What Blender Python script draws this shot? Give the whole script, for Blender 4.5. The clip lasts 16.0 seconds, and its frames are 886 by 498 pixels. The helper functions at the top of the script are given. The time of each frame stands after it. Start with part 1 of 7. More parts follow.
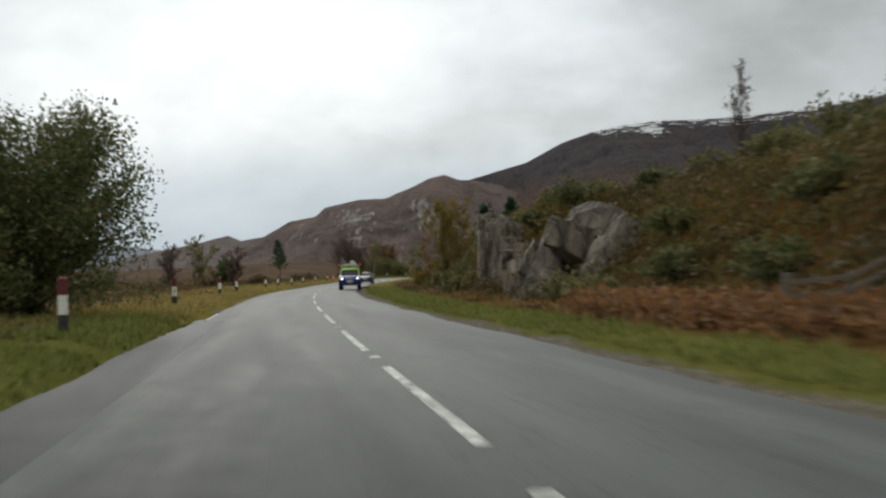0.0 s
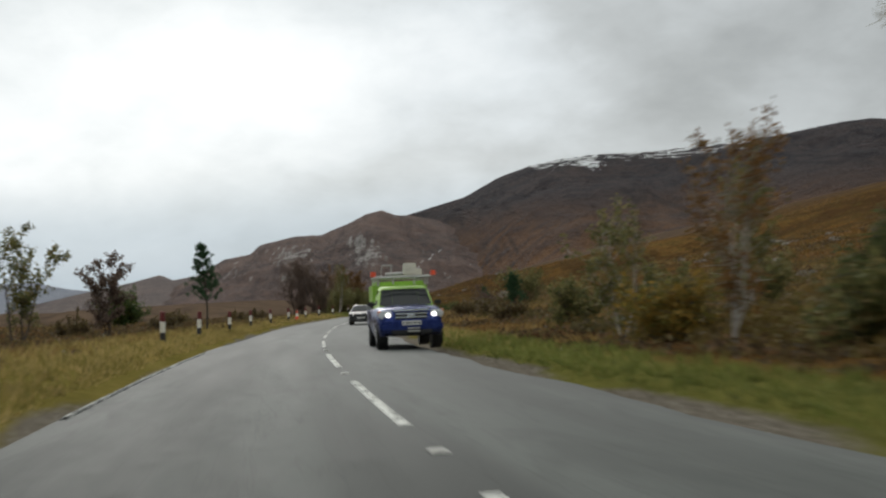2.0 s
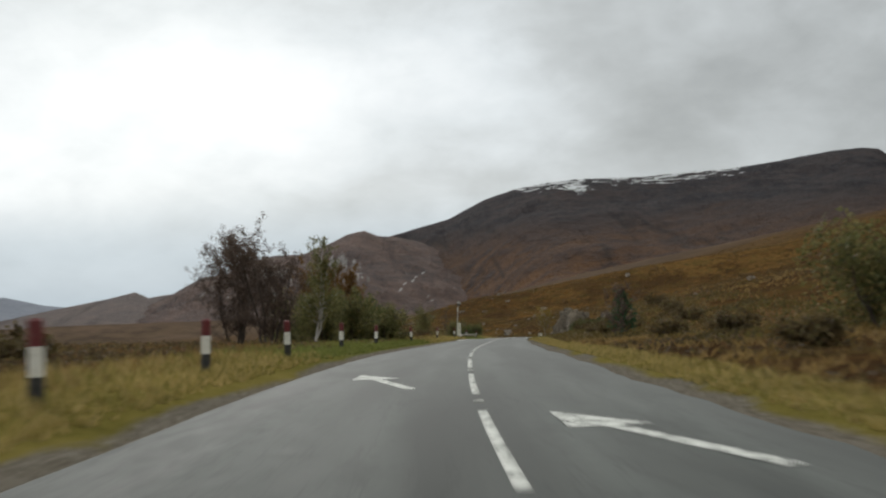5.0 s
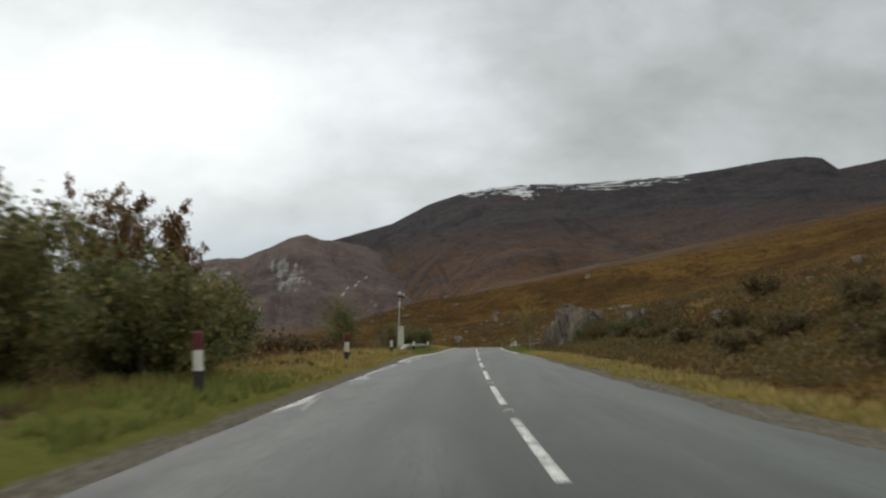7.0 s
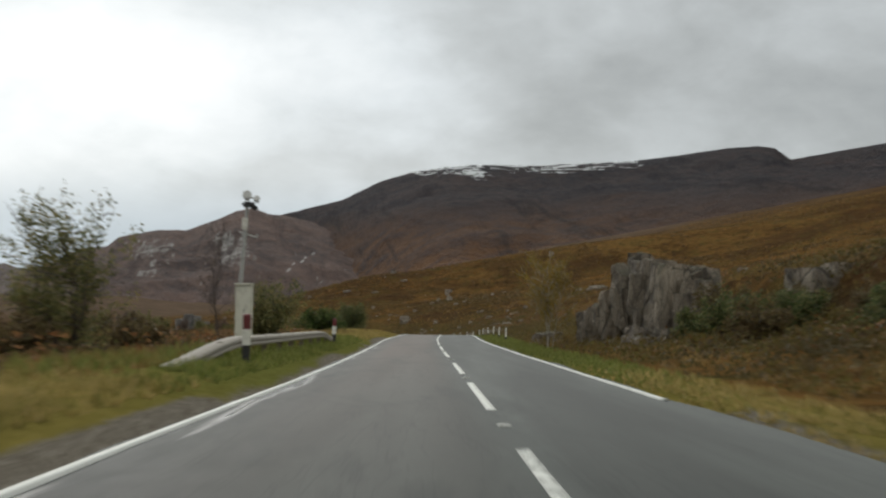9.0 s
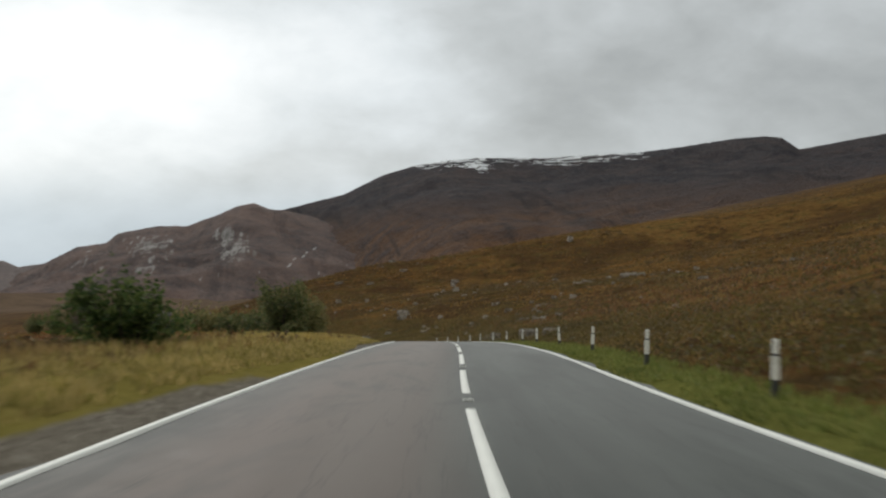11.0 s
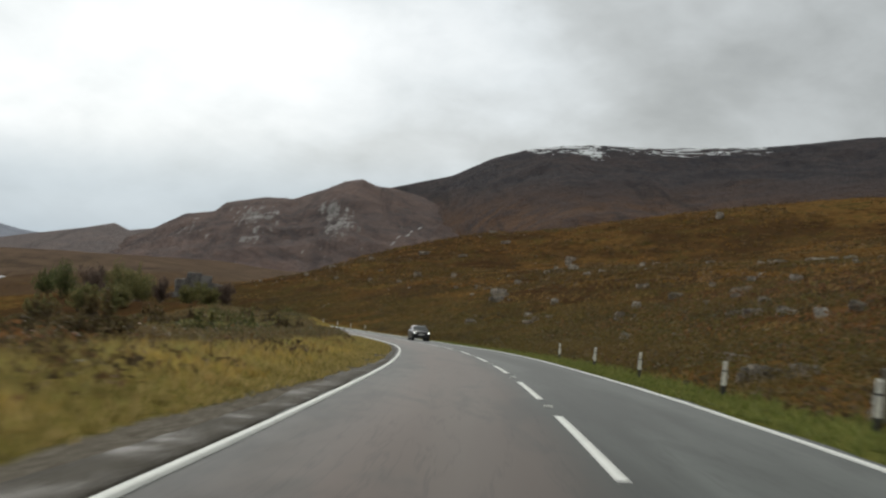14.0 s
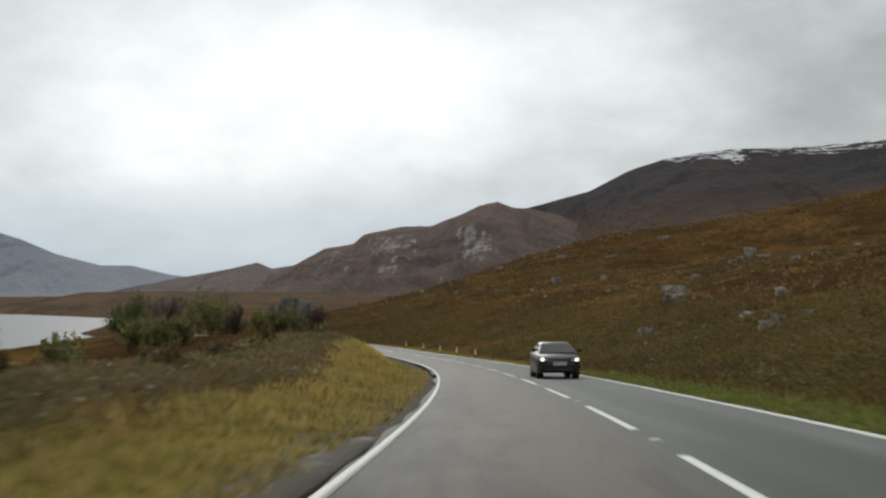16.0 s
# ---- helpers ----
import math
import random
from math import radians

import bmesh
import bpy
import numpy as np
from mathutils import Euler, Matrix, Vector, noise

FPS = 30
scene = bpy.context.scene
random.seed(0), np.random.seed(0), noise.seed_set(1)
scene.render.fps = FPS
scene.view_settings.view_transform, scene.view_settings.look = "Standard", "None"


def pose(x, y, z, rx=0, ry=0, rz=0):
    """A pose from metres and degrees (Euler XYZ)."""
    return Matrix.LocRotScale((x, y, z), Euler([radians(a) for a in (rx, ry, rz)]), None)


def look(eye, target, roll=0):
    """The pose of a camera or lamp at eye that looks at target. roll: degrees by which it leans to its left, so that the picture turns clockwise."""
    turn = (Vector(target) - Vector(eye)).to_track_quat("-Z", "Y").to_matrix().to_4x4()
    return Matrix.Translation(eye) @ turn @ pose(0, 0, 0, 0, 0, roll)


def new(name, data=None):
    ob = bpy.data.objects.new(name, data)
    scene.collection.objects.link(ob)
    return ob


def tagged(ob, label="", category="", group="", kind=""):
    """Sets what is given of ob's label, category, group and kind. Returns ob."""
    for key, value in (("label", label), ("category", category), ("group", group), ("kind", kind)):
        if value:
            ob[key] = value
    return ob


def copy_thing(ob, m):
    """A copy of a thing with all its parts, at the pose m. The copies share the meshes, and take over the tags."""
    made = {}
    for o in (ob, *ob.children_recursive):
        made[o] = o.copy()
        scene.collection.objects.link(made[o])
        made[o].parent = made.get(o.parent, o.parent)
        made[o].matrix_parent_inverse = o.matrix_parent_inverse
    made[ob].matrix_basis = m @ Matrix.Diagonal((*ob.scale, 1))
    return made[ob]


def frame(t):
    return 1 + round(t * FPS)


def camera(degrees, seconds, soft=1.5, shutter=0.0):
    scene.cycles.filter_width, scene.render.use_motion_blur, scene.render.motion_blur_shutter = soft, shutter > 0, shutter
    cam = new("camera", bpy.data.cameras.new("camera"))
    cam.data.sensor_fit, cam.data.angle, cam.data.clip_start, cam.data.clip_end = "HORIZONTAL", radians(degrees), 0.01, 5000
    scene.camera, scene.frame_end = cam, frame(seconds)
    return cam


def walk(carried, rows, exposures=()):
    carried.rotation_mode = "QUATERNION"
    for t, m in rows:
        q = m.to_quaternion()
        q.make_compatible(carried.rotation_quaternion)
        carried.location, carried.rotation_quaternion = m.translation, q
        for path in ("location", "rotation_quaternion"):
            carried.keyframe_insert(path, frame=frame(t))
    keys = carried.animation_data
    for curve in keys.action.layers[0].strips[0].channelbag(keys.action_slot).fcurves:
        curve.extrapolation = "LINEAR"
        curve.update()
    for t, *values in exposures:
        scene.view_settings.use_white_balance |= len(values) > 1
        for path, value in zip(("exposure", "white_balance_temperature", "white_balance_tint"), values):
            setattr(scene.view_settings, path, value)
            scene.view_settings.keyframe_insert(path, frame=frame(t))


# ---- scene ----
FOV = 44.33
cam = camera(FOV, 16.0, soft=2.3, shutter=0.35)
PATH = [
    (0.0, pose(0.000, 0.000, 1.024, 90.361, 1.535, 1.462)),
    (0.5, pose(-2.376, 12.898, 0.767, 91.581, 1.210, 1.345)),
    (1.0, pose(-4.642, 25.967, 0.532, 91.990, -1.066, -0.570)),
    (1.5, pose(-6.840, 38.977, 0.329, 91.554, 1.851, -1.030)),
    (2.0, pose(-8.798, 52.026, 0.125, 92.166, 2.402, -1.896)),
    (2.5, pose(-10.581, 65.099, -0.024, 91.997, 1.999, -3.259)),
    (3.0, pose(-11.956, 78.247, -0.231, 93.485, 3.281, -2.916)),
    (3.5, pose(-13.158, 91.377, -0.390, 93.559, 2.102, -2.691)),
    (4.0, pose(-13.815, 104.551, -0.645, 93.512, 0.873, -2.201)),
    (6.5, pose(-11.412, 170.716, -1.207, 93.263, 2.217, -4.430)),
    (7.0, pose(-10.007, 183.833, -1.558, 93.635, 0.923, -5.918)),
    (7.5, pose(-8.544, 196.932, -1.790, 94.211, 1.551, -6.618)),
    (8.0, pose(-6.950, 210.103, -2.024, 93.134, -0.012, -7.349)),
    (8.5, pose(-5.377, 223.175, -2.216, 93.190, -0.790, -7.160)),
    (9.0, pose(-3.713, 236.327, -2.449, 92.589, -0.696, -8.665)),
    (9.5, pose(-2.056, 249.330, -2.671, 92.273, -2.061, -9.201)),
    (10.0, pose(-0.294, 262.393, -3.072, 92.438, -0.447, -8.957)),
    (12.5, pose(9.306, 327.266, -4.459, 92.226, -1.212, -6.878)),
    (13.0, pose(10.837, 340.367, -4.971, 92.313, 0.072, -4.238)),
    (13.5, pose(12.370, 353.446, -5.525, 92.478, -1.396, -4.962)),
    (14.0, pose(13.738, 366.568, -6.083, 91.398, -3.759, -2.963)),
    (14.5, pose(14.957, 379.667, -6.713, 90.847, -3.590, -0.889)),
    (15.0, pose(15.726, 392.836, -7.378, 91.419, -2.300, 1.264)),
    (15.5, pose(16.032, 406.007, -8.052, 91.319, -2.258, 3.550)),
    (16.0, pose(15.911, 419.244, -8.719, 92.380, -0.126, 4.520)),
]
walk(cam, PATH)

# ---- sky and light ----
SUN_EL, SUN_AZ = radians(24), radians(-14)     # azimuth from +y towards +x
sun_dir = Vector((math.sin(SUN_AZ) * math.cos(SUN_EL), math.cos(SUN_AZ) * math.cos(SUN_EL), math.sin(SUN_EL)))


class Tree:
    """A small help to wire node trees."""

    def __init__(self, tree):
        self.t = tree
        tree.nodes.clear()

    def n(self, kind, props=None, **ins):
        nd = self.t.nodes.new(kind)
        p = props or {}
        if "operation" in p:
            nd.operation = p["operation"]
        if "use_clamp" in p:
            nd.use_clamp = p["use_clamp"]
        if "feature" in p:
            nd.feature = p["feature"]
        if "attribute_name" in p:
            nd.attribute_name = p["attribute_name"]
        for k, v in ins.items():
            self.put(nd, k, v)
        return nd

    def put(self, nd, key, v):
        key = key.replace("_", " ") if not key.startswith("i") or not key[1:].isdigit() else int(key[1:])
        sock = nd.inputs[key]
        if isinstance(v, bpy.types.NodeSocket):
            self.t.links.new(v, sock)
        elif isinstance(v, bpy.types.Node):
            self.t.links.new(v.outputs[0], sock)
        else:
            sock.default_value = v

    def math(self, op, a, b=0.0, clamp=False):
        return self.n("ShaderNodeMath", {"operation": op, "use_clamp": clamp}, i0=a, i1=b).outputs[0]

    def mix(self, fac, a, b, mode="MIX"):
        nd = self.t.nodes.new("ShaderNodeMix")
        nd.data_type, nd.blend_type = "RGBA", mode
        for k, v in ((0, fac), (6, a), (7, b)):
            if isinstance(v, bpy.types.NodeSocket):
                self.t.links.new(v, nd.inputs[k])
            elif k == 0:
                nd.inputs[k].default_value = v
            else:
                nd.inputs[k].default_value = (*v[:3], 1)
        return nd.outputs[2]

    def ramp(self, fac, stops, interp="LINEAR"):
        nd = self.t.nodes.new("ShaderNodeValToRGB")
        nd.color_ramp.interpolation = interp
        els = nd.color_ramp.elements
        while len(els) < len(stops):
            els.new(0.5)
        for e, (pos, col) in zip(els, stops):
            e.position = pos
            e.color = (*col, 1) if isinstance(col, tuple) else (col, col, col, 1)
        self.t.links.new(fac, nd.inputs[0])
        return nd.outputs[0]

    def noise(self, vec, scale, detail=4.0, rough=0.55, dist=0.0):
        nd = self.n("ShaderNodeTexNoise", Scale=scale, Detail=detail, Roughness=rough, Distortion=dist)
        if vec is not None:
            self.t.links.new(vec, nd.inputs["Vector"])
        return nd.outputs[0]


world = bpy.data.worlds.new("overcast_sky")
scene.world = world
world.use_nodes = True
w = Tree(world.node_tree)
sky = w.n("ShaderNodeTexSky")
sky.sky_type, sky.sun_disc, sky.sun_elevation, sky.sun_rotation = "NISHITA", False, SUN_EL, SUN_AZ
sky.altitude, sky.dust_density = 100.0, 3.0
co = w.n("ShaderNodeTexCoord").outputs["Generated"]
sep = w.n("ShaderNodeSeparateXYZ", i0=co)
up = w.math("MAXIMUM", sep.outputs[2], 0.0)
# cloud masses: noise over the sky's directions, a little flattened towards the horizon
flat = w.n("ShaderNodeCombineXYZ", X=sep.outputs[0], Y=sep.outputs[1], Z=w.math("MULTIPLY", w.math("POWER", up, 0.85), 1.7)).outputs[0]
big = w.noise(flat, 3.2, 4.0, 0.5, 0.3)
fine = w.noise(flat, 9.0, 6.0, 0.55, 0.25)
puff = w.math("ADD", w.math("MULTIPLY", w.math("SUBTRACT", big, 0.5), 1.35), w.math("MULTIPLY", w.math("SUBTRACT", fine, 0.5), 0.80))
wisp = w.noise(flat, 24.0, 5.0, 0.6, 0.4)
puff = w.math("ADD", puff, w.math("MULTIPLY", w.math("SUBTRACT", wisp, 0.5), 0.22))
# the thin, bright part of the cloud round the hidden sun
thin = Vector((math.sin(radians(-13)) * math.cos(radians(10)), math.cos(radians(-13)) * math.cos(radians(10)), math.sin(radians(10))))
off = w.n("ShaderNodeVectorMath", {"operation": "SUBTRACT"}, i0=co, i1=tuple(thin)).outputs[0]
off = w.n("ShaderNodeVectorMath", {"operation": "MULTIPLY"}, i0=off, i1=(1.0, 1.0, 2.3)).outputs[0]
away = w.n("ShaderNodeVectorMath", {"operation": "LENGTH"}, i0=off).outputs["Value"]
glow = w.ramp(away, [(0.02, 1.0), (0.14, 0.86), (0.28, 0.44), (0.46, 0.18), (0.85, 0.0)], "EASE")
lit = w.math("ADD", w.math("MULTIPLY", glow, 0.70), w.math("ADD", w.math("MULTIPLY", puff, 0.55), 0.20))
clouds = w.ramp(lit, [(0.0, (0.31, 0.33, 0.335)), (0.20, (0.435, 0.46, 0.462)), (0.40, (0.57, 0.605, 0.615)), (0.60, (0.75, 0.80, 0.825)), (0.84, (0.96, 1.0, 1.02))])
# an overcast sky is brighter overhead than near the horizon
clouds = w.mix(1.0, clouds, w.ramp(up, [(0.0, 0.50), (0.30, 0.50), (0.55, (0.97, 0.94, 0.89)), (1.0, (1.26, 1.22, 1.14))]), "MULTIPLY")
clouds = w.mix(1.0, clouds, (2.0, 2.0, 2.0), "MULTIPLY")
veil = w.ramp(up, [(0.0, 1.0), (0.05, 0.8), (0.12, 0.0)], "EASE")
clouds = w.mix(w.math("MULTIPLY", veil, 0.70), clouds, (0.42, 0.535, 0.64))
both = w.mix(0.04, clouds, w.mix(1.0, sky.outputs[0], (0.06, 0.07, 0.08), "MULTIPLY"))
bg = w.n("ShaderNodeBackground", Color=both, Strength=1.0)
w.n("ShaderNodeOutputWorld", Surface=bg.outputs[0])

sun = new("sun", bpy.data.lights.new("sun", "SUN"))
sun.data.energy, sun.data.angle, sun.data.color = 0.9, radians(25), (1.0, 0.97, 0.92)
sun.matrix_world = look((0, 0, 60), tuple(Vector((0, 0, 60)) - sun_dir))

# ---- small helpers ----
rng = np.random.default_rng(7)


def lattice(ix, iy, seed):
    v = np.sin(ix * 127.1 + iy * 311.7 + seed * 74.7) * 43758.5453
    return v - np.floor(v)


def vnoise(x, y, seed=0):
    x, y = np.asarray(x, float), np.asarray(y, float)
    ix, iy = np.floor(x), np.floor(y)
    fx, fy = x - ix, y - iy
    fx, fy = fx * fx * (3 - 2 * fx), fy * fy * (3 - 2 * fy)
    a, b = lattice(ix, iy, seed), lattice(ix + 1, iy, seed)
    c, d = lattice(ix, iy + 1, seed), lattice(ix + 1, iy + 1, seed)
    return (a + (b - a) * fx) * (1 - fy) + (c + (d - c) * fx) * fy


def fbm(x, y, octaves=4, seed=0):
    total, amp, norm = 0.0, 1.0, 0.0
    for k in range(octaves):
        total = total + amp * vnoise(x * 2**k, y * 2**k, seed + k)
        norm, amp = norm + amp, amp * 0.5
    return total / norm * 2 - 1


def ridged(x, y, octaves=5, seed=0):
    total, amp, norm = 0.0, 1.0, 0.0
    for k in range(octaves):
        total = total + amp * (1 - np.abs(2 * vnoise(x * 2**k, y * 2**k, seed + k) - 1))
        norm, amp = norm + amp, amp * 0.5
    return total / norm


def smooth(a, b, x):
    t = np.clip((x - a) / (b - a), 0, 1)
    return t * t * (3 - 2 * t)


def fast_mesh(name, verts, faces, mats=(), shade=False):
    """All faces have the same number of corners."""
    verts, faces = np.asarray(verts, np.float32), np.asarray(faces, np.int32)
    me = bpy.data.meshes.new(name)
    k = faces.shape[1]
    me.vertices.add(len(verts))
    me.vertices.foreach_set("co", verts.ravel())
    me.loops.add(faces.size)
    me.loops.foreach_set("vertex_index", faces.ravel())
    me.polygons.add(len(faces))
    me.polygons.foreach_set("loop_start", np.arange(len(faces), dtype=np.int32) * k)
    me.polygons.foreach_set("loop_total", np.full(len(faces), k, np.int32))
    for m in mats:
        me.materials.append(m)
    me.update(calc_edges=True)
    me.validate()
    if shade:
        me.shade_smooth()
    return me


def grid_faces(rows, cols):
    i = np.arange(rows - 1)[:, None] * cols + np.arange(cols - 1)[None]
    return np.stack([i, i + 1, i + cols + 1, i + cols], -1).reshape(-1, 4)


def part(name, bm, material, parent, label=""):
    """Links a bmesh (or a mesh) as one mesh object under a thing or a part."""
    if isinstance(bm, bmesh.types.BMesh):
        me = bpy.data.meshes.new(name)
        bm.to_mesh(me)
        bm.free()
    else:
        me = bm
    if material is not None:
        me.materials.clear()
        me.materials.append(material)
    ob = new(name, me)
    ob.parent = parent
    if label:
        ob["label"] = label
    return ob


def empty(name, m=None):
    ob = new(name)
    ob.empty_display_size = 0.3
    if m is not None:
        ob.matrix_world = m
    return ob


# ---- materials ----
def material(name):
    m = bpy.data.materials.new(name)
    m.use_nodes = True
    t = Tree(m.node_tree)
    bsdf = t.n("ShaderNodeBsdfPrincipled")
    t.n("ShaderNodeOutputMaterial", Surface=bsdf.outputs[0])
    pos = t.n("ShaderNodeNewGeometry").outputs["Position"]
    return m, t, bsdf, pos


def bump(t, bsdf, height, strength, dist):
    b = t.n("ShaderNodeBump", Height=height, Strength=strength, Distance=dist)
    t.put(bsdf, "Normal", b.outputs[0])


def plain(name, col, rough=0.6, metal=0.0, grain=0.15, scale=9.0, dirt=None):
    m, t, b, pos = material(name)
    co = t.n("ShaderNodeTexCoord").outputs["Object"]
    n1, n2 = t.noise(co, scale, 5), t.noise(co, scale * 7, 3)
    k = t.math("ADD", t.math("MULTIPLY", n1, 0.7), t.math("MULTIPLY", n2, 0.3))
    lo = tuple(c * (1 - grain) for c in col)
    hi = tuple(min(1, c * (1 + grain)) for c in col)
    c = t.ramp(k, [(0.3, lo), (0.7, hi)])
    if dirt:
        c = t.mix(t.ramp(n1, [(0.5, 0.0), (0.72, 0.8)]), c, dirt)
    t.put(b, "Base Color", c)
    t.put(b, "Roughness", t.ramp(n2, [(0.3, max(0.05, rough - 0.08)), (0.7, min(1, rough + 0.08))]))
    b.inputs["Metallic"].default_value = metal
    bump(t, b, n2, 0.15, 0.01)
    return m


def leaves(name, cols, rough=0.6, trans=0.42, gain=1.75, vary=1.0, patches=()):
    """Foliage: one colour a leaf or blade, thin enough to let some light through; drifts of other growth in patches."""
    m = bpy.data.materials.new(name)
    m.use_nodes = True
    t = Tree(m.node_tree)
    geo = t.n("ShaderNodeNewGeometry")
    cols = [tuple(min(0.6, gain * x) for x in c) for c in cols]
    n = len(cols)
    mean = [sum(c[i] for c in cols) / n for i in range(3)]
    cols = [tuple(mean[i] + vary * (c[i] - mean[i]) for i in range(3)) for c in cols]
    c = t.ramp(geo.outputs["Random Per Island"], [((k + 0.5) / n, col) for k, col in enumerate(cols)])
    v = t.noise(geo.outputs["Position"], 0.45, 3)
    c = t.mix(t.ramp(v, [(0.38, 0.0), (0.7, 0.5)]), c, tuple(0.75 * x for x in cols[0]))
    for scale, lo, hi, amount, col in patches:
        c = t.mix(t.ramp(t.noise(geo.outputs["Position"], scale, 4, 0.55), [(lo, 0.0), (hi, amount)]), c, col)
    b = t.n("ShaderNodeBsdfPrincipled", Base_Color=c, Roughness=rough)
    b.inputs["Specular IOR Level"].default_value = 0.2
    tr = t.n("ShaderNodeBsdfTranslucent", Color=c)
    mx = t.n("ShaderNodeMixShader", i0=trans, i1=b.outputs[0], i2=tr.outputs[0])
    t.n("ShaderNodeOutputMaterial", Surface=mx.outputs[0])
    return m


def asphalt():
    """Worn damp tarmac: tracks and stains run along the road."""
    m, t, b, pos = material("wet_asphalt")
    b.inputs["Specular IOR Level"].default_value = 0.0
    ac = t.n("ShaderNodeAttribute", {"attribute_name": "across"}).outputs["Fac"]
    al = t.n("ShaderNodeAttribute", {"attribute_name": "along"}).outputs["Fac"]
    wetm = t.n("ShaderNodeAttribute", {"attribute_name": "wet"}).outputs["Fac"]
    run = t.n("ShaderNodeCombineXYZ", X=ac, Y=t.math("MULTIPLY", al, 0.06), Z=0.0).outputs[0]
    fine, mid = t.noise(pos, 70, 4, 0.75), t.noise(pos, 3.0, 5, 0.65)
    streak, band = t.noise(run, 1.6, 5, 0.6, 0.3), t.noise(run, 0.55, 3, 0.5)
    k = t.math("ADD", t.math("MULTIPLY", fine, 0.5), t.math("ADD", t.math("MULTIPLY", streak, 0.32), t.math("MULTIPLY", mid, 0.18)))
    c = t.ramp(k, [(0.34, (0.052, 0.058, 0.055)), (0.5, (0.084, 0.092, 0.087)), (0.66, (0.126, 0.136, 0.128))])
    c = t.mix(t.ramp(band, [(0.45, 0.0), (0.57, 0.75)]), c, (0.044, 0.047, 0.045))
    wear = t.math("ADD", t.math("ADD", t.math("MULTIPLY", ac, 0.1), 0.5), t.math("MULTIPLY", t.math("SUBTRACT", streak, 0.5), 0.07))
    c = t.mix(1.0, c, t.ramp(wear, [(0.18, 0.86), (0.25, 1.0), (0.33, 0.84), (0.40, 0.98), (0.455, 0.72), (0.50, 0.86), (0.57, 1.0), (0.64, 0.80), (0.71, 1.0), (0.76, 0.84)], "EASE"), "MULTIPLY")
    c = t.mix(t.ramp(mid, [(0.56, 0.0), (0.66, 0.35)]), c, (0.038, 0.041, 0.040))
    red = t.n("ShaderNodeMapRange", Value=al)
    red.inputs["From Min"].default_value, red.inputs["From Max"].default_value = 235.0, 275.0
    lane = t.ramp(t.math("ADD", t.math("MULTIPLY", ac, 0.1), 0.5), [(0.18, 0.0), (0.30, 0.9), (0.44, 0.7), (0.5, 0.0)])
    c = t.mix(t.math("MULTIPLY", t.math("MULTIPLY", red.outputs[0], lane), 0.8), c, (0.128, 0.094, 0.080))
    patch = t.math("MULTIPLY", t.math("LESS_THAN", ac, -2.68), t.math("LESS_THAN", al, 29.3))
    c = t.mix(t.math("MULTIPLY", patch, 0.95), c, (0.020, 0.022, 0.025))
    blot = t.n("ShaderNodeCombineXYZ", X=ac, Y=t.math("MULTIPLY", al, 0.22), Z=0.0).outputs[0]
    c = t.mix(t.ramp(t.noise(blot, 0.9, 5, 0.65, 0.6), [(0.53, 0.0), (0.64, 0.5)]), c, (0.040, 0.044, 0.042))
    outer = t.ramp(t.math("ADD", t.math("MULTIPLY", ac, 0.1), 0.5), [(0.14, 1.0), (0.24, 0.6), (0.31, 0.0)])
    c = t.mix(t.math("MULTIPLY", outer, t.ramp(t.noise(blot, 1.7, 5, 0.7, 0.8), [(0.46, 0.0), (0.58, 0.75)])), c, (0.030, 0.033, 0.032))
    crack = t.ramp(t.math("ABSOLUTE", t.math("SUBTRACT", t.noise(run, 2.4, 4, 0.6), 0.5)), [(0.0, 1.0), (0.012, 0.0)])
    c = t.mix(t.math("MULTIPLY", crack, 0.35), c, (0.025, 0.025, 0.025))
    t.put(b, "Base Color", c)
    damp = t.math("ADD", t.math("MULTIPLY", streak, 0.5), t.math("MULTIPLY", mid, 0.5))
    rough = t.ramp(damp, [(0.36, 0.50), (0.52, 0.62), (0.68, 0.72)])
    pool = t.ramp(t.math("ADD", wetm, t.math("MULTIPLY", t.math("SUBTRACT", streak, 0.5), 1.6)), [(0.55, 0.0), (0.72, 1.0)])
    h_ = t.math("MULTIPLY", t.math("ADD", fine, t.math("MULTIPLY", mid, 0.6)), t.math("SUBTRACT", 1.0, t.math("MULTIPLY", pool, 0.9)))
    bump(t, b, h_, 0.30, 0.012)
    # a thin film of damp: weak gloss, stronger where water lies
    film_ = t.n("ShaderNodeBsdfGlossy", Roughness=t.mix(pool, rough, (0.22, 0.22, 0.22)))
    t.t.links.new(b.inputs["Normal"].links[0].from_socket, film_.inputs["Normal"])
    fac = t.math("MULTIPLY", t.n("ShaderNodeFresnel", IOR=1.33).outputs[0], t.math("ADD", 0.20, t.math("MULTIPLY", pool, 0.36)))
    mx = t.n("ShaderNodeMixShader", i0=fac, i1=b.outputs[0], i2=film_.outputs[0])
    out = [n for n in t.t.nodes if n.type == "OUTPUT_MATERIAL"][0]
    t.t.links.new(mx.outputs[0], out.inputs[0])
    return m


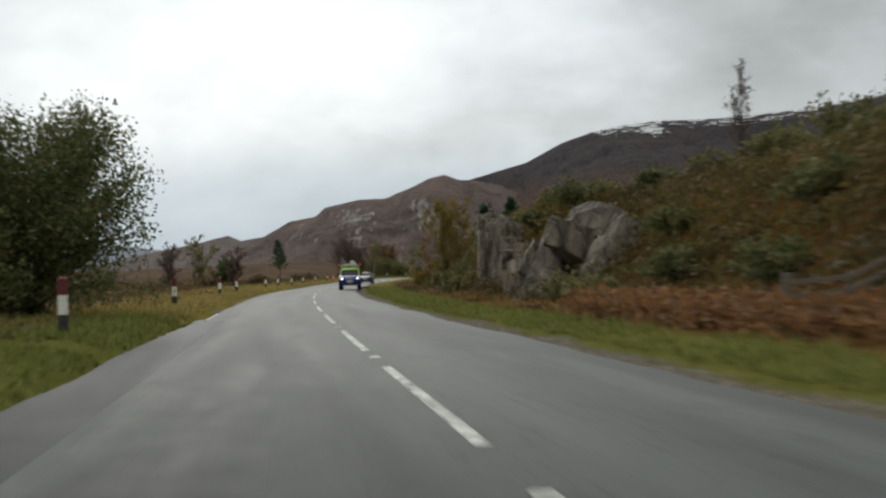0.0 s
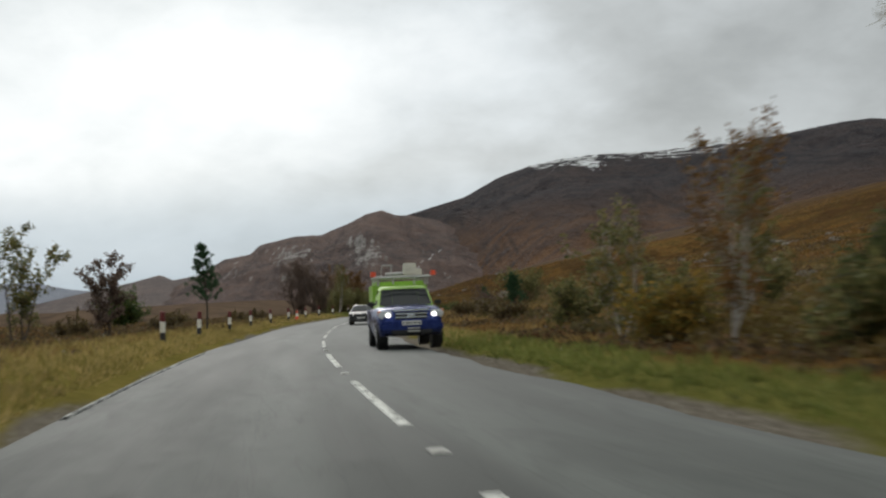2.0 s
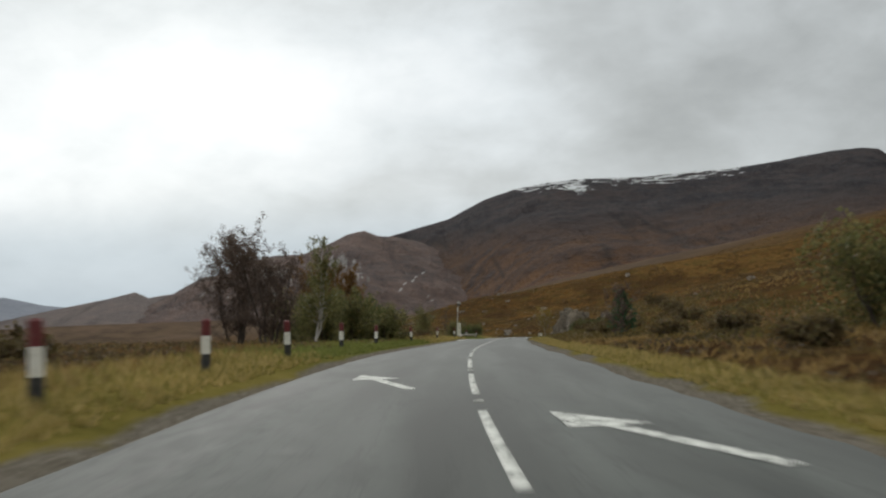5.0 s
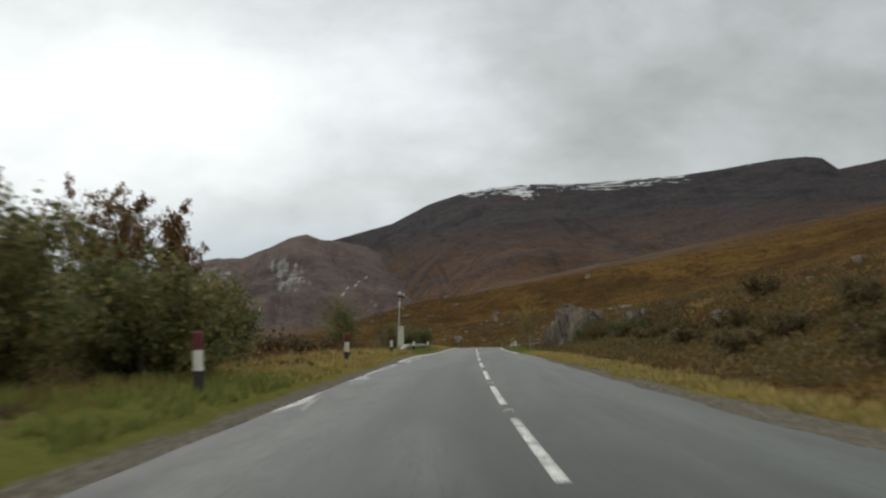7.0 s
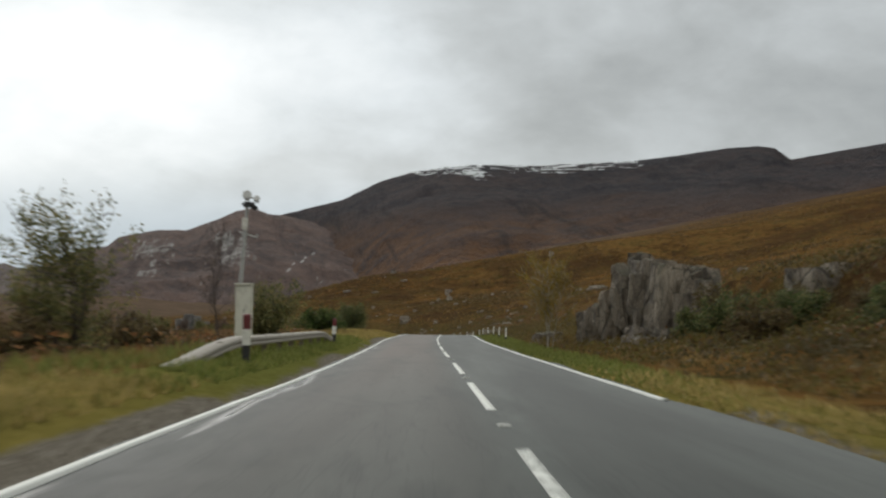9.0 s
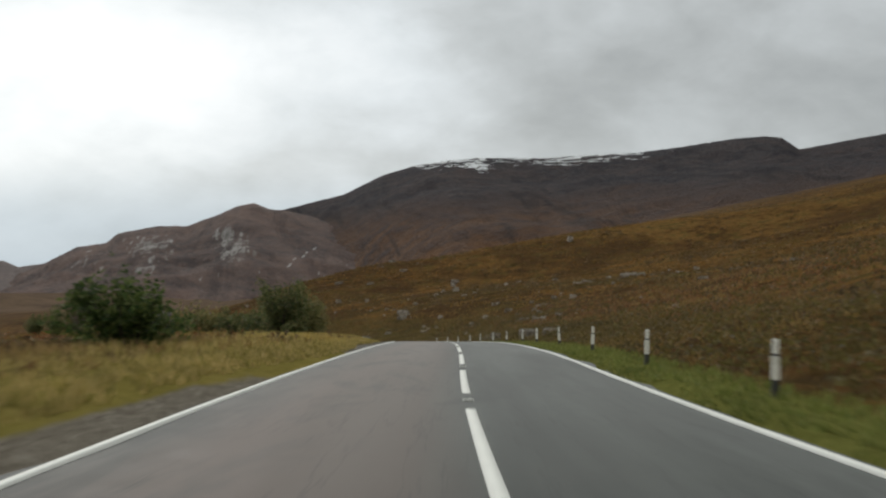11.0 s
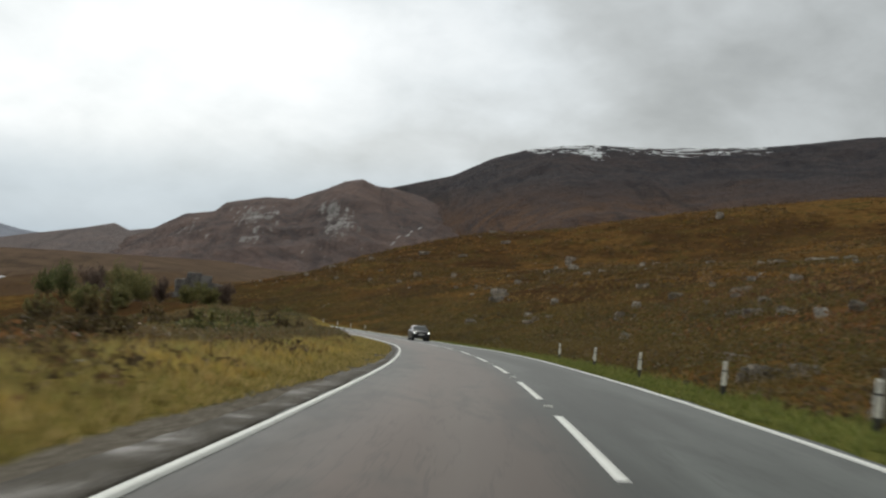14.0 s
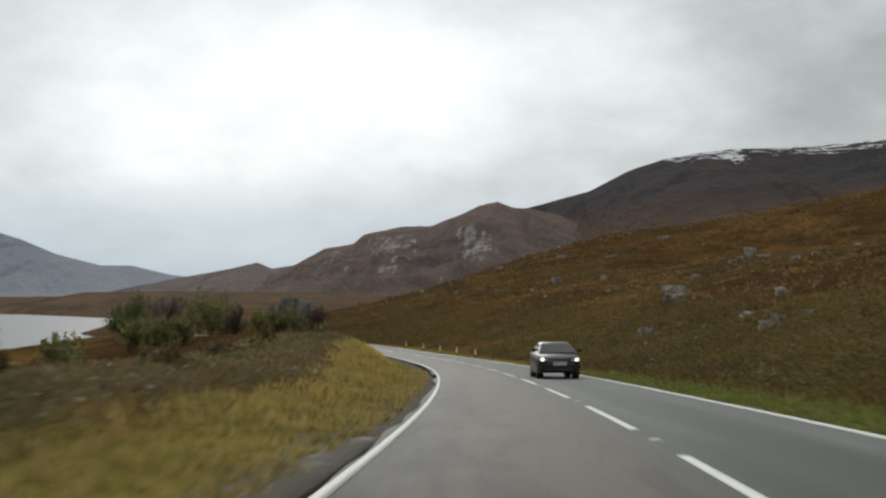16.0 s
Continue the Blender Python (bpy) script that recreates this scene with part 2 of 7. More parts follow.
def line_paint(name, worn):
    m, t, b, pos = material(name)
    n1, n2 = t.noise(pos, 4.0, 6, 0.7), t.noise(pos, 26, 4, 0.7)
    k = t.math("ADD", t.math("MULTIPLY", n1, 0.6), t.math("MULTIPLY", n2, 0.4))
    c = t.ramp(k, [(worn - 0.05, (0.075, 0.080, 0.077)), (worn + 0.04, (0.62, 0.63, 0.60)), (0.75, (0.78, 0.78, 0.75))])
    t.put(b, "Base Color", c)
    b.inputs["Roughness"].default_value = 0.75
    b.inputs["Specular IOR Level"].default_value = 0.08
    bump(t, b, n2, 0.2, 0.006)
    return m


def moor():
    """Ground: short grass by the road, moor grass, heather and bracken further out."""
    m, t, b, pos = material("moor_ground")
    at = t.n("ShaderNodeAttribute", {"attribute_name": "verge"}).outputs["Fac"]
    n1, n2, n3 = t.noise(pos, 0.035, 5, 0.6), t.noise(pos, 0.28, 6, 0.65), t.noise(pos, 5.0, 5, 0.7)
    n4 = t.noise(pos, 0.9, 5, 0.7)
    k = t.math("ADD", t.math("MULTIPLY", n2, 0.55), t.math("MULTIPLY", n1, 0.45))
    c = t.ramp(k, [(0.36, (0.038, 0.024, 0.014)), (0.44, (0.096, 0.052, 0.018)), (0.50, (0.165, 0.089, 0.030)), (0.55, (0.186, 0.108, 0.036)), (0.60, (0.088, 0.066, 0.024)), (0.69, (0.044, 0.040, 0.018))])
    patch = t.noise(pos, 0.011, 6, 0.7)
    c = t.mix(t.ramp(patch, [(0.45, 0.0), (0.54, 0.75)]), c, (0.052, 0.028, 0.016))
    c = t.mix(t.ramp(n4, [(0.47, 0.0), (0.62, 0.6)]), c, (0.045, 0.032, 0.018))
    c = t.mix(t.ramp(n3, [(0.35, 0.3), (0.62, 0.0)]), c, (0.030, 0.020, 0.010))
    tuft = t.noise(pos, 0.12, 5, 0.7)
    c = t.mix(t.ramp(tuft, [(0.54, 0.0), (0.62, 0.55)]), c, (0.075, 0.062, 0.020))
    grass = t.ramp(t.math("ADD", t.math("MULTIPLY", n3, 0.5), t.math("MULTIPLY", n2, 0.5)), [(0.3, (0.100, 0.090, 0.024)), (0.5, (0.175, 0.145, 0.040)), (0.68, (0.26, 0.205, 0.072))])
    # distant ground fades to a greyer brown, haze painted in by distance
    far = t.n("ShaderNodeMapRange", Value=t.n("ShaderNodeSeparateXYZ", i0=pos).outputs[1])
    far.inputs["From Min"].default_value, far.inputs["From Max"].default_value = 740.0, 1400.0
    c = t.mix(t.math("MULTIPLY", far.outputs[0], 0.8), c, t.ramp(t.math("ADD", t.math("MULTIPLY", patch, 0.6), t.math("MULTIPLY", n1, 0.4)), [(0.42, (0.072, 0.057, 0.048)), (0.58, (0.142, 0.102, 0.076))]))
    lush = t.n("ShaderNodeAttribute", {"attribute_name": "lush"}).outputs["Fac"]
    grass = t.mix(lush, grass, t.ramp(n3, [(0.3, (0.080, 0.088, 0.022)), (0.6, (0.150, 0.148, 0.042))]))
    c = t.mix(at, c, grass)
    mud = t.n("ShaderNodeAttribute", {"attribute_name": "mud"}).outputs["Fac"]
    dirt = t.ramp(t.noise(pos, 11.0, 5, 0.7), [(0.3, (0.075, 0.064, 0.050)), (0.5, (0.150, 0.132, 0.106)), (0.68, (0.30, 0.275, 0.24))])
    c = t.mix(t.ramp(t.math("ADD", mud, t.math("MULTIPLY", t.math("SUBTRACT", n3, 0.5), 0.7)), [(0.35, 0.0), (0.6, 1.0)]), c, dirt)
    t.put(b, "Base Color", c)
    b.inputs["Roughness"].default_value = 1.0
    b.inputs["Specular IOR Level"].default_value = 0.0
    bump(t, b, t.math("ADD", n3, t.math("MULTIPLY", n4, 2.0)), 0.8, 0.25)
    return m


def rock(name, lo=(0.155, 0.122, 0.090), hi=(0.45, 0.370, 0.280), moss=0.75):
    m, t, b, pos = material(name)
    st = t.n("ShaderNodeMapping", Vector=pos)
    st.inputs["Scale"].default_value = (1.0, 1.0, 0.35)
    n1, n2, n3 = t.noise(st.outputs[0], 0.55, 6, 0.6, 0.6), t.noise(st.outputs[0], 2.6, 6, 0.65), t.noise(pos, 14, 5, 0.7)
    k = t.math("ADD", t.math("MULTIPLY", n1, 0.5), t.math("ADD", t.math("MULTIPLY", n2, 0.32), t.math("MULTIPLY", n3, 0.18)))
    c = t.ramp(k, [(0.40, lo), (0.50, tuple(0.5 * (a + d) for a, d in zip(lo, hi))), (0.58, hi)])
    pale = t.ramp(n3, [(0.54, 0.0), (0.66, 0.5)])
    c = t.mix(pale, c, (0.52, 0.465, 0.395))
    stain = t.noise(st.outputs[0], 1.1, 5, 0.7, 1.2)
    c = t.mix(t.ramp(stain, [(0.48, 0.0), (0.62, 0.7)]), c, (0.095, 0.085, 0.070))
    up = t.n("ShaderNodeSeparateXYZ", i0=t.n("ShaderNodeNewGeometry").outputs["Normal"]).outputs[2]
    mk = t.ramp(t.math("ADD", t.math("MULTIPLY", up, 0.5), n1), [(0.72, 0.0), (0.95, moss)])
    c = t.mix(mk, c, (0.055, 0.055, 0.022))
    cr = t.n("ShaderNodeTexVoronoi", {"feature": "DISTANCE_TO_EDGE"}, Scale=0.75)
    t.t.links.new(st.outputs[0], cr.inputs["Vector"])
    cr2 = t.n("ShaderNodeTexVoronoi", {"feature": "DISTANCE_TO_EDGE"}, Scale=2.3)
    t.t.links.new(st.outputs[0], cr2.inputs["Vector"])
    crack = t.math("MAXIMUM", t.ramp(cr.outputs[0], [(0.0, 1.0), (0.035, 0.0)]), t.math("MULTIPLY", t.ramp(cr2.outputs[0], [(0.0, 1.0), (0.05, 0.0)]), 0.6))
    c = t.mix(t.math("MULTIPLY", crack, 0.7), c, (0.03, 0.026, 0.022))
    t.put(b, "Base Color", c)
    b.inputs["Roughness"].default_value = 0.75
    bump(t, b, t.math("SUBTRACT", t.math("ADD", n2, t.math("MULTIPLY", n3, 0.6)), t.math("MULTIPLY", crack, 0.5)), 1.0, 0.3)
    return m


def mountain_mat(name, heath, dark, crag, snow=False, crag_cut=0.62, warm=None, crags=(), chutes=()):
    """Hillside: heath on the lower ground, darker above, bare rock where steep, snow along the crest."""
    m, t, b, pos = material(name)
    n1, n2, n3 = t.noise(pos, 0.0026, 6, 0.62), t.noise(pos, 0.014, 6, 0.68), t.noise(pos, 0.055, 5, 0.7)
    geo = t.n("ShaderNodeNewGeometry")
    nz = t.n("ShaderNodeSeparateXYZ", i0=geo.outputs["Normal"]).outputs[2]
    z = t.n("ShaderNodeSeparateXYZ", i0=pos).outputs[2]
    k = t.math("ADD", t.math("MULTIPLY", n1, 0.30), t.math("ADD", t.math("MULTIPLY", n2, 0.35), t.math("MULTIPLY", n3, 0.35)))
    c = t.ramp(k, [(0.42, dark), (0.50, tuple(0.5 * (a_ + d_) for a_, d_ in zip(dark, heath))), (0.58, heath)])
    if warm:
        zr = t.n("ShaderNodeMapRange", Value=t.math("ADD", z, t.math("MULTIPLY", t.math("SUBTRACT", n1, 0.5), 260.0)))
        zr.inputs["From Min"].default_value, zr.inputs["From Max"].default_value = warm[0], warm[1]
        c = t.mix(zr.outputs[0], t.mix(t.ramp(n2, [(0.42, 0.0), (0.62, 0.8)]), warm[2], heath), c)
    bare = t.math("ADD", t.math("MULTIPLY", n2, 0.6), t.math("ADD", t.math("MULTIPLY", n3, 0.4), t.math("MULTIPLY", t.math("SUBTRACT", 0.85, nz), 0.55)))
    # gullies and joints run down the slope
    down = t.n("ShaderNodeMapping", Vector=pos)
    down.inputs["Scale"].default_value = (1.0, 0.10, 0.22)
    joint = t.noise(down.outputs[0], 0.052, 5, 0.7, 0.5)
    px_, pz_ = (t.n("ShaderNodeSeparateXYZ", i0=pos).outputs[i] for i in (0, 2))
    for cx, cz, rx, rz, tilt, gain in crags:
        dx, dz = t.math("SUBTRACT", px_, cx), t.math("SUBTRACT", pz_, cz)
        dx = t.math("SUBTRACT", dx, t.math("MULTIPLY", dz, tilt))
        q = t.math("ADD", t.math("POWER", t.math("ABSOLUTE", t.math("DIVIDE", dx, rx)), 2.0), t.math("POWER", t.math("ABSOLUTE", t.math("DIVIDE", dz, rz)), 2.0))
        q = t.math("SUBTRACT", 1.0, q, True)
        inside = t.math("MULTIPLY", q, 3.0, True)
        bare = t.math("ADD", bare, t.math("ADD", t.math("MULTIPLY", q, gain), t.math("MULTIPLY", inside, t.math("MULTIPLY", t.math("SUBTRACT", joint, 0.5), 0.7))))
    cm = t.ramp(bare, [(crag_cut, 0.0), (crag_cut + 0.09, 1.0)])
    gully = t.noise(down.outputs[0], 0.012, 5, 0.65, 0.8)
    c = t.mix(t.ramp(gully, [(0.52, 0.0), (0.66, 0.55)]), c, tuple(0.62 * x for x in dark))
    tone = t.ramp(t.math("ADD", t.math("MULTIPLY", joint, 0.75), t.math("MULTIPLY", n3, 0.25)), [(0.38, tuple(0.26 * x for x in crag)), (0.48, tuple(0.72 * x for x in crag)), (0.60, crag)])
    c = t.mix(cm, c, tone)
    for cx, cz, r_ in chutes:
        dz = t.math("SUBTRACT", pz_, cz)
        dx = t.math("DIVIDE", t.math("SUBTRACT", t.math("SUBTRACT", px_, cx), dz), r_)
        dz = t.math("DIVIDE", dz, r_ * 1.6)
        q = t.math("SUBTRACT", 1.0, t.math("ADD", t.math("MULTIPLY", dx, dx), t.math("MULTIPLY", dz, dz)), True)
        c = t.mix(t.ramp(t.math("ADD", q, t.math("MULTIPLY", t.math("SUBTRACT", joint, 0.5), 3.0)), [(0.55, 0.0), (0.8, 0.85)]), c, (0.55, 0.53, 0.52))
    if snow:
        # thin drifts lying along the ledges below the crest, one broad patch in a gully
        ms = t.n("ShaderNodeMapping", Vector=pos)
        ms.inputs["Scale"].default_value = (0.28, 0.05, 1.0)
        s1 = t.noise(ms.outputs[0], 0.055, 5, 0.7, 0.8)
        s2 = t.noise(pos, 0.012, 4, 0.6)
        zr = t.n("ShaderNodeMapRange", Value=pz_)
        zr.inputs["From Min"].default_value, zr.inputs["From Max"].default_value = 395.0, 535.0
        zr.inputs["To Min"].default_value, zr.inputs["To Max"].default_value = -0.50, -0.09
        lf = t.ramp(t.math("DIVIDE", px_, 2000.0), [(0.22, 0.0), (0.27, 1.0), (0.42, 1.0), (0.55, 0.85), (0.68, 0.75), (0.71, 0.0)])
        gx, gz = t.math("DIVIDE", t.math("SUBTRACT", px_, 705.0), 72.0), t.math("DIVIDE", t.math("SUBTRACT", pz_, 450.0), 60.0)
        gx = t.math("SUBTRACT", gx, t.math("MULTIPLY", gz, 0.5))
        gq = t.math("SUBTRACT", 1.0, t.math("ADD", t.math("MULTIPLY", gx, gx), t.math("MULTIPLY", gz, gz)), True)
        sk = t.math("ADD", t.math("ADD", t.math("MULTIPLY", s1, 1.15), t.math("MULTIPLY", s2, 0.30)), t.math("ADD", zr.outputs[0], t.math("MULTIPLY", gq, 0.25)))
        sk = t.math("ADD", sk, t.math("MULTIPLY", t.math("SUBTRACT", lf, 1.0), 0.22))
        cap = t.ramp(t.math("DIVIDE", px_, 2000.0), [(0.23, 0.0), (0.26, 0.03), (0.40, 0.03), (0.45, 0.0)])
        # two long drifts below the crest further along
        lane = t.math("ADD", pz_, t.math("MULTIPLY", t.math("SUBTRACT", px_, 1000.0), 0.085))
        lane = t.math("ADD", lane, t.math("MULTIPLY", t.math("SUBTRACT", s2, 0.5), 30.0))
        far_ = t.ramp(t.math("DIVIDE", px_, 2000.0), [(0.47, 0.0), (0.50, 1.0), (0.64, 1.0), (0.66, 0.0)])
        drift = 0.0
        for level, half in ((489.0, 7.0), (507.0, 5.0)):
            q = t.math("DIVIDE", t.math("SUBTRACT", lane, level), half)
            drift = t.math("ADD", drift, t.math("SUBTRACT", 1.0, t.math("MULTIPLY", q, q), True))
        sk = t.math("ADD", sk, t.math("ADD", cap, t.math("MULTIPLY", t.math("MULTIPLY", drift, far_), 0.16)))
        c = t.mix(t.ramp(sk, [(0.605, 0.0), (0.63, 1.0)]), c, (0.90, 0.92, 0.95))
    t.put(b, "Base Color", c)
    b.inputs["Roughness"].default_value = 1.0
    b.inputs["Specular IOR Level"].default_value = 0.1
    bump(t, b, t.math("ADD", n2, t.math("MULTIPLY", n3, 0.7)), 1.0, 55.0)
    return m


def water():
    m, t, b, pos = material("loch_water")
    b.inputs["Base Color"].default_value = (0.13, 0.14, 0.155, 1)
    b.inputs["Roughness"].default_value = 0.55
    b.inputs["Specular IOR Level"].default_value = 0.2
    b.inputs["IOR"].default_value = 1.33
    bump(t, b, t.noise(pos, 0.35, 4), 0.25, 0.3)
    return m


M_ASPHALT, M_LINE, M_WORN, M_MOOR = asphalt(), line_paint("line_paint", 0.36), line_paint("worn_line_paint", 0.47), moor()
M_FADED, M_GHOST = line_paint("faded_line_paint", 0.545), line_paint("almost_gone_line_paint", 0.61)
M_ROCK = rock("grey_rock")
M_WATER = water()

# ---- the road's line: y, x of the centre line, height, widths to the edge lines ----
ROAD = np.array([
    (-60, 10.25, 1.25, 3.20, 2.50), (-20, 4.17, 0.41, 3.20, 2.50), (0, 1.16, 0.00, 3.20, 2.50), (20, -2.32, -0.38, 3.20, 2.50),
    (40, -5.72, -0.71, 3.26, 2.37), (60, -8.69, -0.99, 3.27, 2.26), (80, -10.94, -1.27, 3.23, 2.22), (100, -12.37, -1.58, 3.30, 2.30),
    (120, -13.10, -1.80, 3.50, 2.38), (140, -12.67, -1.97, 3.50, 2.49), (160, -11.40, -2.14, 3.50, 2.61), (180, -9.61, -2.48, 3.50, 2.72)])
ROAD = np.vstack([ROAD, np.array([
    (200, -7.43, -2.87, 3.60, 2.69), (220, -4.97, -3.19, 3.40, 2.60), (240, -2.40, -3.54, 3.23, 2.53), (260, 0.28, -4.02, 2.95, 2.52),
    (280, 2.90, -4.47, 2.85, 2.55), (300, 5.69, -4.90, 3.00, 2.58), (320, 8.87, -5.33, 3.00, 2.56), (340, 11.82, -5.99, 3.01, 2.55)])])
ROAD = np.vstack([ROAD, np.array([
    (360, 14.17, -6.83, 3.06, 2.62), (380, 16.01, -7.76, 3.10, 2.70), (400, 17.27, -8.77, 3.15, 2.73), (420, 17.57, -9.74, 3.00, 2.75),
    (450, 16.25, -11.30, 2.90, 2.80), (486, 12.20, -13.00, 2.90, 2.80), (520, 5.00, -14.30, 2.90, 2.80), (560, -7.00, -15.40, 2.90, 2.80),
    (600, -25.00, -16.40, 2.90, 2.80), (680, -75.00, -18.50, 2.90, 2.80)])])


def spline(col):
    """A smooth curve through a column of ROAD."""
    ys, vs = ROAD[:, 0], ROAD[:, col]
    g = np.gradient(vs, ys)

    def at(y):
        y = np.asarray(y, float)
        i = np.clip(np.searchsorted(ys, y) - 1, 0, len(ys) - 2)
        hh = ys[i + 1] - ys[i]
        t = np.clip((y - ys[i]) / hh, 0, 1)
        a, b_ = vs[i], vs[i + 1]
        return (2 * t**3 - 3 * t**2 + 1) * a + (t**3 - 2 * t**2 + t) * hh * g[i] + (-2 * t**3 + 3 * t**2) * b_ + (t**3 - t**2) * hh * g[i + 1]
    return at


road_x, road_z, road_l, road_r = spline(1), spline(2), spline(3), spline(4)


def beside(y, lat):
    """A place lat metres to the right of the centre line, level with the road."""
    y = np.asarray(y, float)
    d = (road_x(y + 0.5) - road_x(y - 0.5))
    k = np.hypot(1, d)
    return road_x(y) + lat / k, y - lat * d / k


R_U = [0, 6, 10, 20, 32, 56, 100, 150, 400, 900, 2200]
R_LATE = [0, -0.14, 0.85, 3.2, 6.4, 12.0, 16.5, 28, 98, 205, 350]
R_EARLY = [0, 0.0, 0.2, 0.9, 2.0, 5.5, 13, 22, 70, 170, 330]
L_U = [0, 3.6, 4.4, 6, 12, 30, 100, 250, 500, 900, 2200]
L_EARLY = [0, 0.02, 0.22, 0.25, 0.1, 0.0, 0.3, 0.6, -3, -20, -38]
L_LATE = [0, -0.06, -0.03, 0.22, 0.05, -2.8, -14.0, -22, -25, -25, -25]


def shore_x(y):
    return np.interp(y, [470, 700, 930, 1250, 1530], [-80, -160, -240, -285, -560]) + 14 * fbm(np.asarray(y, float) / 60, 0 * np.asarray(y, float), 3, 8)


def ground_z(x, y):
    x, y = np.asarray(x, float), np.asarray(y, float)
    yc = np.clip(y, -60, 660)
    xc = road_x(yc)
    u = (x - xc) / np.hypot(1, road_x(yc + 0.5) - road_x(yc - 0.5))
    base = road_z(yc)
    late = smooth(150, 330, y)
    right = np.interp(u, R_U, R_LATE) * late + np.interp(u, R_U, R_EARLY) * (1 - late)
    # the bank with the cut rock beside the first bend
    steep = smooth(41, 45, y) * (1 - smooth(53, 61, y))
    bank = smooth(-40, 20, y) * (1 - smooth(58, 84, y)) * (smooth(7.5, 13.5, u) * (1 - steep) + smooth(7.3, 10.4, u) * steep)
    right = right + bank * (3.55 + 0.055 * np.clip(u - 12, 0, 60)) * (1 - 0.5 * smooth(60, 160, u))
    # a low shelf above the cut rock before the crest
    bank2 = smooth(205, 252, y) * (1 - smooth(288, 304, y)) * smooth(12.8, 15.2, u)
    right = right + bank2 * 1.6 * (1 - smooth(25, 60, u))
    ll = smooth(330, 430, y)
    ll = np.maximum(ll, smooth(305, 334, y) * (1 - smooth(6, 9, -u)))
    left = np.interp(-u, L_U, L_LATE) * ll + np.interp(-u, L_U, L_EARLY) * (1 - ll)
    # the knoll inside the last bend
    left = left + 1.15 * smooth(448, 480, y) * (1 - smooth(560, 640, y)) * smooth(4.2, 7.5, -u) * (1 - smooth(9, 19, -u))
    h = base + np.where(u > 0, right, left)
    w = np.abs(u)
    amp = smooth(5, 18, w)
    h = h + amp * (0.35 * fbm(x / 9, y / 9, 4, 3) + 0.8 * smooth(20, 90, w) * fbm(x / 38, y / 38, 4, 9) + 6 * smooth(200, 900, w) * fbm(x / 160, y / 160, 4, 5))
    h = h + 0.05 * smooth(3.6, 6.0, w) * fbm(x / 1.4, y / 1.4, 3, 21)
    # land rising from the loch's eastern shore
    h = h + 12 * smooth(0, 60, x - shore_x(y)) * smooth(930, 1040, y) * (u < -40) * smooth(40, 90, -u)
    under = (1 - smooth(2.9, 3.3, w)) * 0.18
    lay = (u < 0) * (1 - smooth(28.5, 30.5, y))
    under = under * (1 - lay) + lay * 0.3 * (1 - smooth(3.4, 3.8, w))
    # the shoulder that closes the hillside on the right
    h = h + 10.5 * smooth(628, 704, y) * (1 - smooth(780, 1000, y)) * smooth(-25, 50, x) * (1 - smooth(105, 245, x))
    h = h + 0.45 * smooth(320, 380, y) * smooth(18, 36, u) * fbm(x / 7, y / 7, 4, 13)
    # beyond the last bend the land goes on without the road
    far = smooth(620, 760, y)
    h = h + 22 * smooth(1480, 1640, y) * smooth(80, 260, -u)
    return h - under * (1 - far)


def lush_at(u, y):
    """Where the verge is green instead of straw coloured."""
    right = np.maximum(smooth(245, 272, y) * (1 - smooth(455, 500, y)), 0.80 * (1 - smooth(70, 110, y)))
    left = smooth(150, 170, y) * (1 - smooth(198, 215, y)) + smooth(246, 256, y) * (1 - smooth(285, 300, y)) + (1 - smooth(22, 34, y))
    return np.clip(np.where(u > 0, right, left), 0, 1)


def verge_end(y):
    """How far the mown strip reaches from the centre line on the right."""
    return np.interp(y, [0, 100, 250, 300, 350, 420, 470], [5.0, 4.9, 4.4, 4.6, 5.1, 5.7, 5.6])


